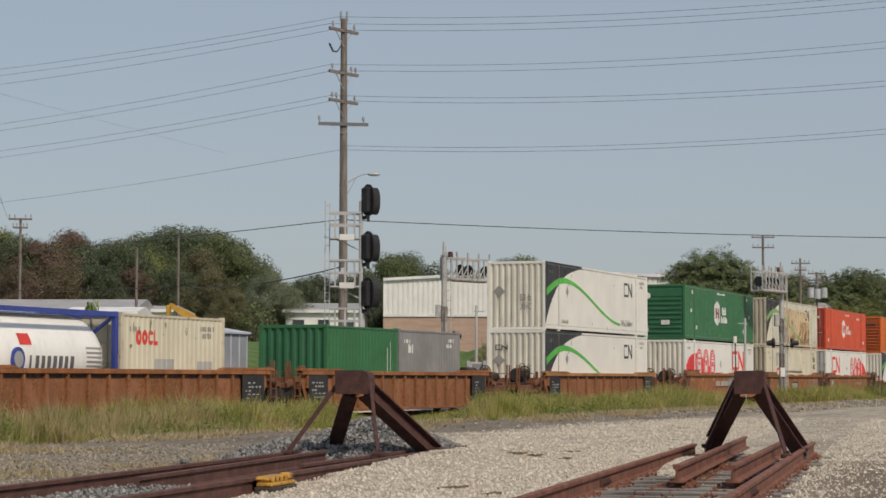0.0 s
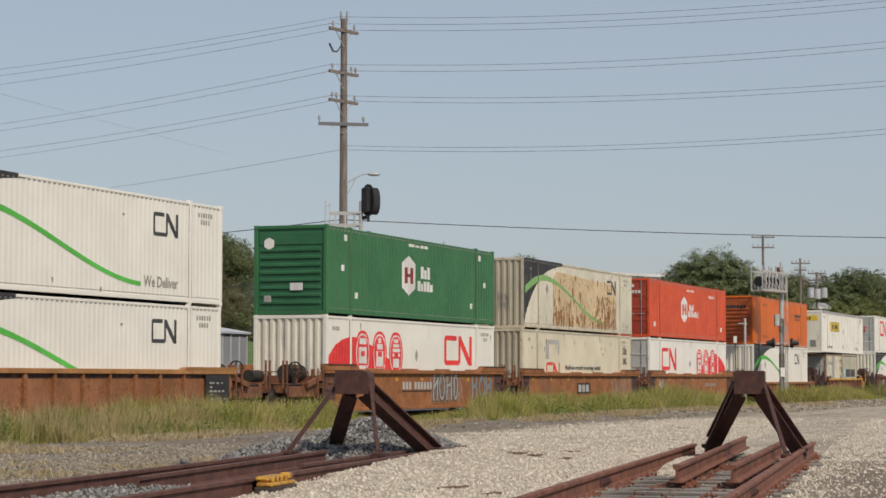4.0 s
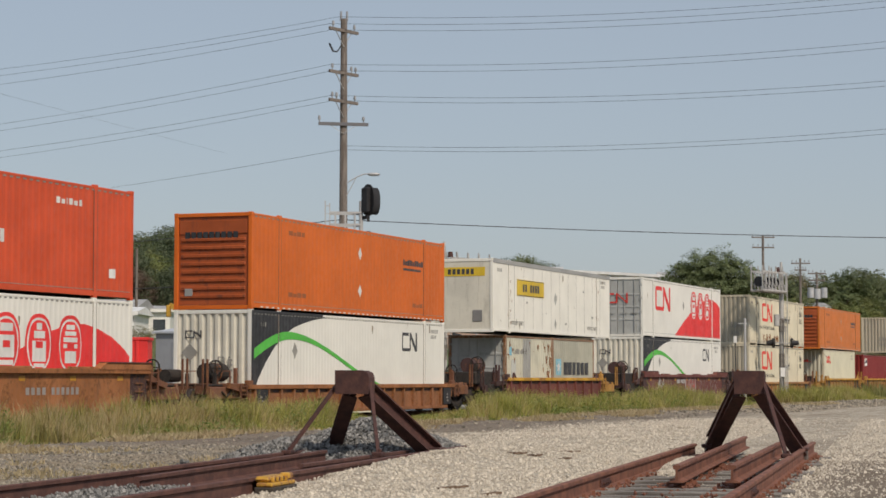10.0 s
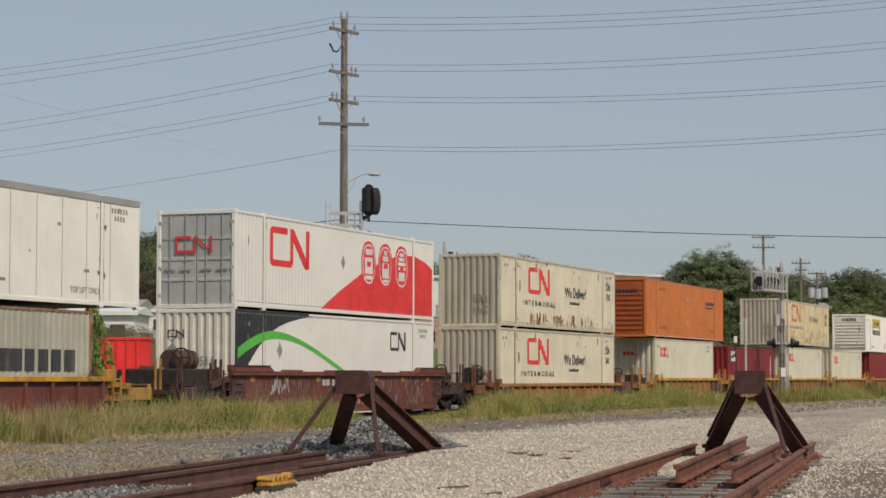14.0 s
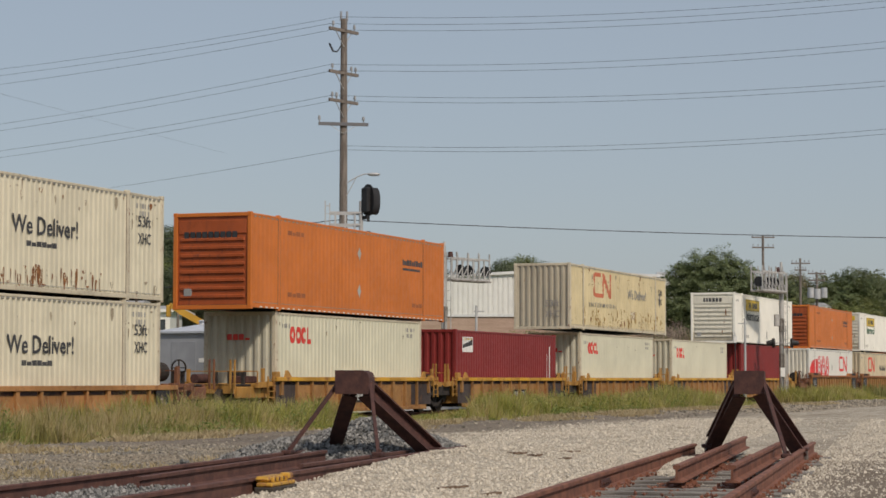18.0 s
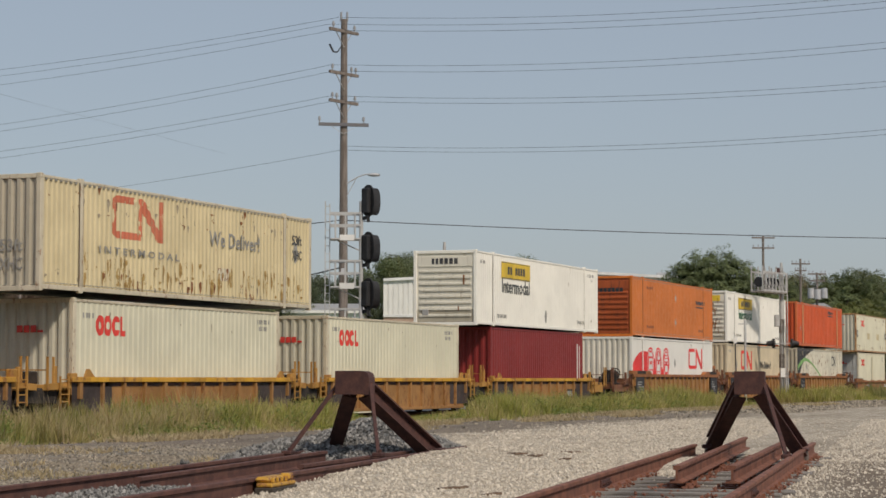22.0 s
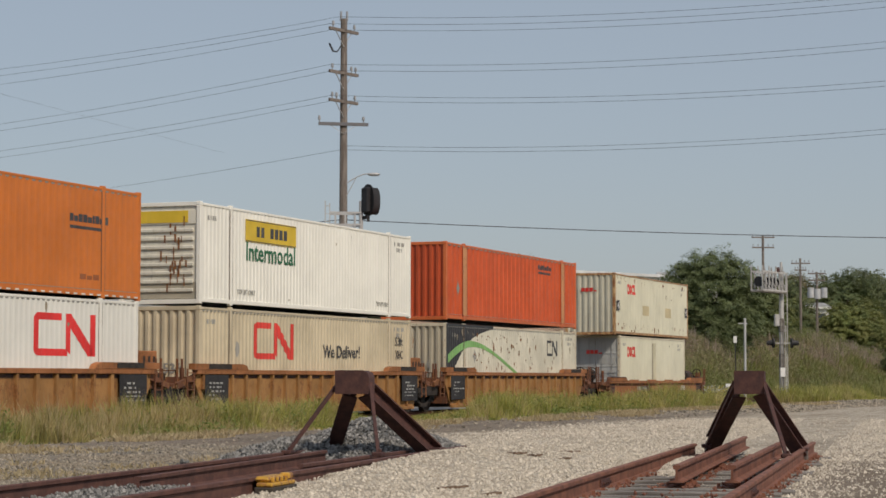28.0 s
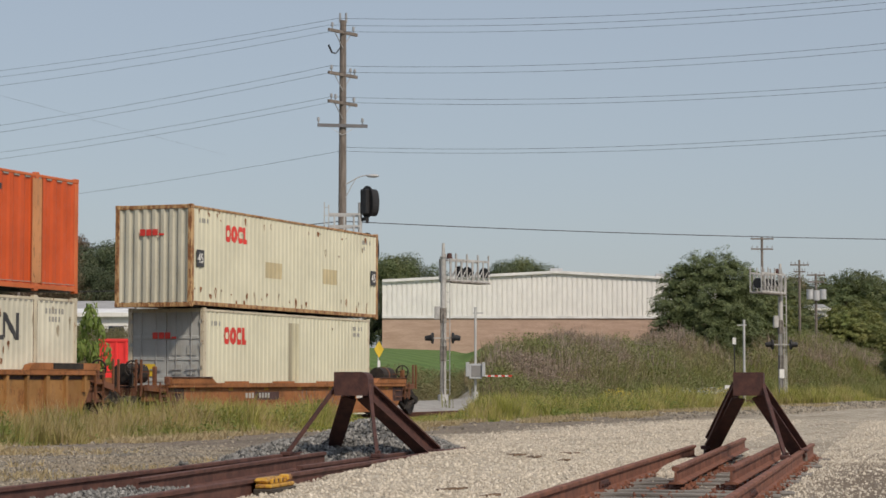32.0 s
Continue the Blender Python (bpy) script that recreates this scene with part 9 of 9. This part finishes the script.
# ---- stones ----
def stones(name, label, places, material, seed, kind="stuff"):
    """Loose angular stones; places: (point, size)."""
    rng = random.Random(seed)
    verts, faces = [], []
    octa = ((1, 0, 0), (-1, 0, 0), (0, 1, 0), (0, -1, 0), (0, 0, 1), (0, 0, -1))
    tri = ((0, 2, 4), (2, 1, 4), (1, 3, 4), (3, 0, 4), (2, 0, 5), (1, 2, 5), (3, 1, 5), (0, 3, 5))
    for p, r in places:
        q = Euler((rng.uniform(0, 6), rng.uniform(0, 6), rng.uniform(0, 6))).to_matrix()
        i = len(verts)
        for o in octa:
            v = Vector(o)
            v = Vector((v.x * rng.uniform(0.7, 1.3), v.y * rng.uniform(0.6, 1.1), v.z * rng.uniform(0.5, 0.9))) * r
            verts.append(p + q @ v)
        faces += [tuple(i + k for k in f_) for f_ in tri]
    me = bpy.data.meshes.new(name)
    me.from_pydata(verts, [], faces)
    me.materials.append(material)
    return tagged(new(name, me), label, "stones", kind=kind)


def stone_mat(name, a, b_):
    m, nt, b = base_mat(name)
    g = nt.nodes.new("ShaderNodeNewGeometry")
    c = mixer(nt, g.outputs["Random Per Island"], a, b_)
    c = mixer(nt, times(nt, noise_of(nt, place(nt), 60, 3, 0.6, 0.4, 0.7), 0.3), c, tuple(x * 0.6 for x in a))
    nt.links.new(c, b.inputs["Base Color"])
    b.inputs["Roughness"].default_value = 0.9
    b.inputs["Specular IOR Level"].default_value = 0.2
    return m


LIME_STONE = stone_mat("limestone_gravel", (0.42, 0.37, 0.295), (0.74, 0.67, 0.56))
STRIP_STONE = stone_mat("mixed_gravel", (0.10, 0.088, 0.07), (0.47, 0.415, 0.33))
BALLAST = stone_mat("grey_ballast", (0.085, 0.085, 0.082), (0.36, 0.35, 0.33))
rng = random.Random(8)


def yard_point(al, ac, dz=0.0):
    p = yard(al, ac)
    s, w = UX * p.x + UY * p.y, NX * p.x + NY * p.y - DIST
    return Vector((p.x, p.y, ground_z(s, w) + dz))


pebbles = []
while len(pebbles) < 56000:
    al = 15.5 + 44 * rng.random() ** 1.6
    ac = rng.uniform(-5.85 if al < 32 + 2 * rng.random() else -13, 4.5)
    p = yard_point(al, ac, 0.003)
    if NX * p.x + NY * p.y - DIST > -12.4 - 2.0 * rng.random() or abs(p.x) > 0.22 * p.y + 0.3 or (-2.9 < ac < -1.3 and rng.random() < 0.85) or rng.random() < 0.85 * smooth(-1.7, -0.4, ac) * (1 - smooth(24, 33, al)):
        continue
    pebbles.append((p, (0.006 + 0.018 * rng.random() ** 1.8) * (0.85 + al / 130) * (1 + 0.6 * (rng.random() < 0.05))))
for _ in range(1700):                                   # a low spill of gravel against the rail
    q, a = rng.random() ** 0.5, rng.uniform(0, 2 * math.pi)
    pebbles.append((yard(25.3 + 1.9 * q * math.cos(a), -2.62 + 0.27 * q * math.sin(a), 0.13 * (1 - q * q) + 0.02), rng.uniform(0.012, 0.028)))
stones("gravel", "pale limestone gravel strewn over the yard", pebbles, LIME_STONE, 1)
grey, strip_stones = [], []
while len(grey) + len(strip_stones) < 10000:
    al, ac = 15 + 24 * rng.random() ** 1.2, rng.uniform(-12.5, -6.05)
    p = yard_point(al, ac, 0.0)
    if abs(p.x) > 0.22 * p.y + 0.3 or al > 31 + 3 * rng.random():
        continue
    near = ac > -7.45 and al < 19.4
    if near:
        p.z += rng.uniform(0.02, 0.075)
    if near:
        grey.append((p, rng.uniform(0.014, 0.032)))
    else:
        strip_stones.append((p, rng.uniform(0.009, 0.03)))
for _ in range(2600):
    ac = rng.uniform(-7.4, -6.08)
    grey.append((yard_point(rng.uniform(15.5, 19.4), ac, rng.uniform(0.02, 0.08)), rng.uniform(0.014, 0.032)))
stones("strip_gravel", "mixed grey and tan stones beside the siding", strip_stones, STRIP_STONE, 4)
band = []
while len(band) < 15000:
    s = rng.uniform(24, 112)
    w = -6.2 - (7.5 if s > 60 else 16) * rng.random() ** 1.6
    if s < 66 and (w < -12.5 or rng.random() < 0.7):
        continue
    p = line(s, w, ground_z(s, w))
    if abs(p.x) < 0.22 * p.y + 0.5:
        band.append((p, (0.012 + 0.045 * rng.random() ** 2.2) * (0.6 + s / 90)))
stones("roadside_stones", "scattered stones and clods on the dirt track beside the grass", band, STRIP_STONE, 6)
stones("ballast", "loose grey ballast between and beside the siding's rails", grey, BALLAST, 2)


def pile_height(al, ac):
    q = ((al - 28.2) / 2.6) ** 2 + ((ac + 7.15) / 1.45) ** 2
    k = ((al - 26.8) / 1.9) ** 2 + ((ac + 7.8) / 1.05) ** 2
    return max(0.57 * max(0.0, 1 - q ** 0.62), 0.33 * max(0.0, 1 - k ** 0.7)) + 0.04 * noise.noise((al * 2, ac * 2, 0))


bm = bmesh.new()
grid = {}
for i in range(41):
    for j in range(29):
        al, ac = 24.8 + 6.4 * i / 40, -9.4 + 3.6 * j / 28
        grid[i, j] = bm.verts.new(yard(al, min(ac, -6.05), pile_height(al, ac) - 0.03))
for i in range(40):
    for j in range(28):
        bm.faces.new((grid[i, j], grid[i, j + 1], grid[i + 1, j + 1], grid[i + 1, j]))
bmesh.ops.recalc_face_normals(bm, faces=bm.faces[:])
heap = part("ballast_heap", bm, rough_mat("ballast_core", (0.09, 0.095, 0.095), (0.2, 0.2, 0.195), 14, 0.95, 0.8, 0.03, 34), None, smooth=True)
tagged(heap, "heap of grey ballast piled under the buffer stop", "ballast heap", kind="stuff")
lumps = []
while len(lumps) < 4800:
    al, ac = rng.uniform(24.8, 31), rng.uniform(-9.2, -6.03)
    h = pile_height(al, ac)
    if h > 0.02:
        lumps.append((yard(al, ac, h - 0.01), rng.uniform(0.018, 0.048)))
stones("heap_stones", "coarse grey stones of the ballast heap", lumps, BALLAST, 3)

crumbs = []
for _ in range(1500):
    ac = rng.choice((-2.95, -2.3, -1.68, -1.42)) + rng.choice((-1, 1)) * rng.uniform(0.07, 0.2)
    crumbs.append((yard(rng.uniform(15.8, 30), ac, rng.uniform(0.01, 0.05)), rng.uniform(0.010, 0.030)))
stones("rust_crumbs", "crumbs of rust scale fallen beside the siding rails", crumbs, RAIL_RED, 7)

# ---- small things in the yard ----
p = yard(19.35, -5.86, 0.0)
t = thing("derail", pose(p.x, p.y, 0.09, 0, 0, 90 - YARD), "worn yellow derail bolted beside the siding's rail", "derail")
part("base_plate", abox(-0.48, 0.28, -0.14, 0.02, 0.0, 0.04, bevel=0.012), YELLOW, t)
part("seat_block", abox(-0.50, 0.30, -0.15, 0.03, -0.14, 0.0, bevel=0.01), DARK_TIE, t)
part("derail_block", abox(-0.40, 0.14, -0.09, 0.06, 0.04, 0.095, bevel=0.025), YELLOW, t)
part("lock_lug", abox(0.10, 0.24, -0.13, -0.03, 0.05, 0.11, bevel=0.015), YELLOW, t)
for x in (-0.34, -0.20, -0.06, 0.08):
    part("bolt", arod((x + 0.07, -0.105, 0.064), (x + 0.07, -0.08, 0.064), 0.018, 8), RUST, t)
    part("rib", abox(x - 0.02, x + 0.02, -0.115, -0.085, 0.04, 0.085, bevel=0.006), YELLOW, t)
plate_me = bpy.data.meshes.new("tie_plate")
bm = abox(-0.09, 0.09, -0.15, 0.15, 0.0, 0.022, bevel=0.004)
box(bm, 0.02, 0.045, -0.11, -0.08, 0.02, 0.06)
box(bm, -0.045, -0.02, 0.08, 0.11, 0.02, 0.06)
bm.to_mesh(plate_me)
bm.free()
plate_me.materials.append(RAIL_RED)
rng = random.Random(12)
for i in range(24):
    al = 16.5 + i * 0.58
    for ac in (-2.95, -1.42):
        p = yard(al, ac, 0.006)
        tagged(shared("tie_plate", plate_me, None, pose(p.x, p.y, p.z, 0, 0, 90 - YARD)), "rusty tie plate with spikes under the siding's rail", "tie plate", "tie plates")
for i in range(16):
    for ac in (-2.31, -1.68):
        p = yard(21.2 + i * 0.38 + rng.uniform(-0.05, 0.05), ac + rng.uniform(-0.1, 0.1), 0.008)
        tagged(shared("tie_plate", plate_me, None, pose(p.x, p.y, p.z, 0, 0, 90 - YARD + rng.uniform(-12, 12))), "rusty tie plate with spikes under the guard rail", "tie plate", "tie plates")
bolt_me = bpy.data.meshes.new("joint_bar")
bm = abox(-0.3, 0.3, 0.012, 0.03, 0.04, 0.12, bevel=0.005)
for x in (-0.22, -0.08, 0.08, 0.22):
    rod(bm, (x, 0.03, 0.08), (x, 0.055, 0.08), 0.016, 6)
bm.to_mesh(bolt_me)
bm.free()
bolt_me.materials.append(RUST)
for al, ac in ((21.5, -5.99), (20.7, -2.95), (19.2, -1.42), (24.4, -7.49)):
    p = yard(al, ac, 0.0)
    tagged(shared("joint_bar", bolt_me, None, pose(p.x, p.y, 0.0, 0, 0, -90 - YARD)), "rusty joint bar bolted to a rail", "joint bar", "joint bars")
SCRAP_BROWN = rough_mat("rotten_wood", (0.10, 0.068, 0.046), (0.21, 0.145, 0.098), 6, 0.95, 0.5, 0.01, 30)
SCRAP = ((27.6, -5.1, 0.26, 8), (27.9, -4.9, 0.3, 65), (28.3, -4.6, 0.2, 5), (20.5, -4.5, 0.34, 30), (17.6, -4.4, 0.16, 70), (33.0, -3.6, 0.4, 10), (38.0, 1.5, 0.3, 20), (19.7, -3.9, 0.25, 50), (31.0, -5.0, 0.3, 15), (60.0, 1.6, 0.6, 5))
for al, ac, ln, turn in SCRAP:
    p = yard_point(al, ac, 0.0)
    bm = bmesh.new()
    for k in range(4):
        a = Vector((rng.uniform(-ln, ln) / 2, rng.uniform(-0.04, 0.04), 0.012))
        beam(bm, a, a + Vector((ln * rng.uniform(0.3, 0.6), rng.uniform(-0.06, 0.06), 0.012)), 0.04, 0.02)
    ob = part("scrap_wood", bm, SCRAP_BROWN, None, m=pose(p.x, p.y, p.z - 0.006, 0, 0, turn))
    tagged(ob, "dark splinters of old tie lying on the gravel", "debris", "debris")


def motions():
    """The train rolls by, slowing a little."""
    for ob, s, w, z in CARRIED:
        walk(ob, [(t, on_line(s - run(t), w, RAIL_Z + z)) for t in range(0, 33, 2)])


motions()
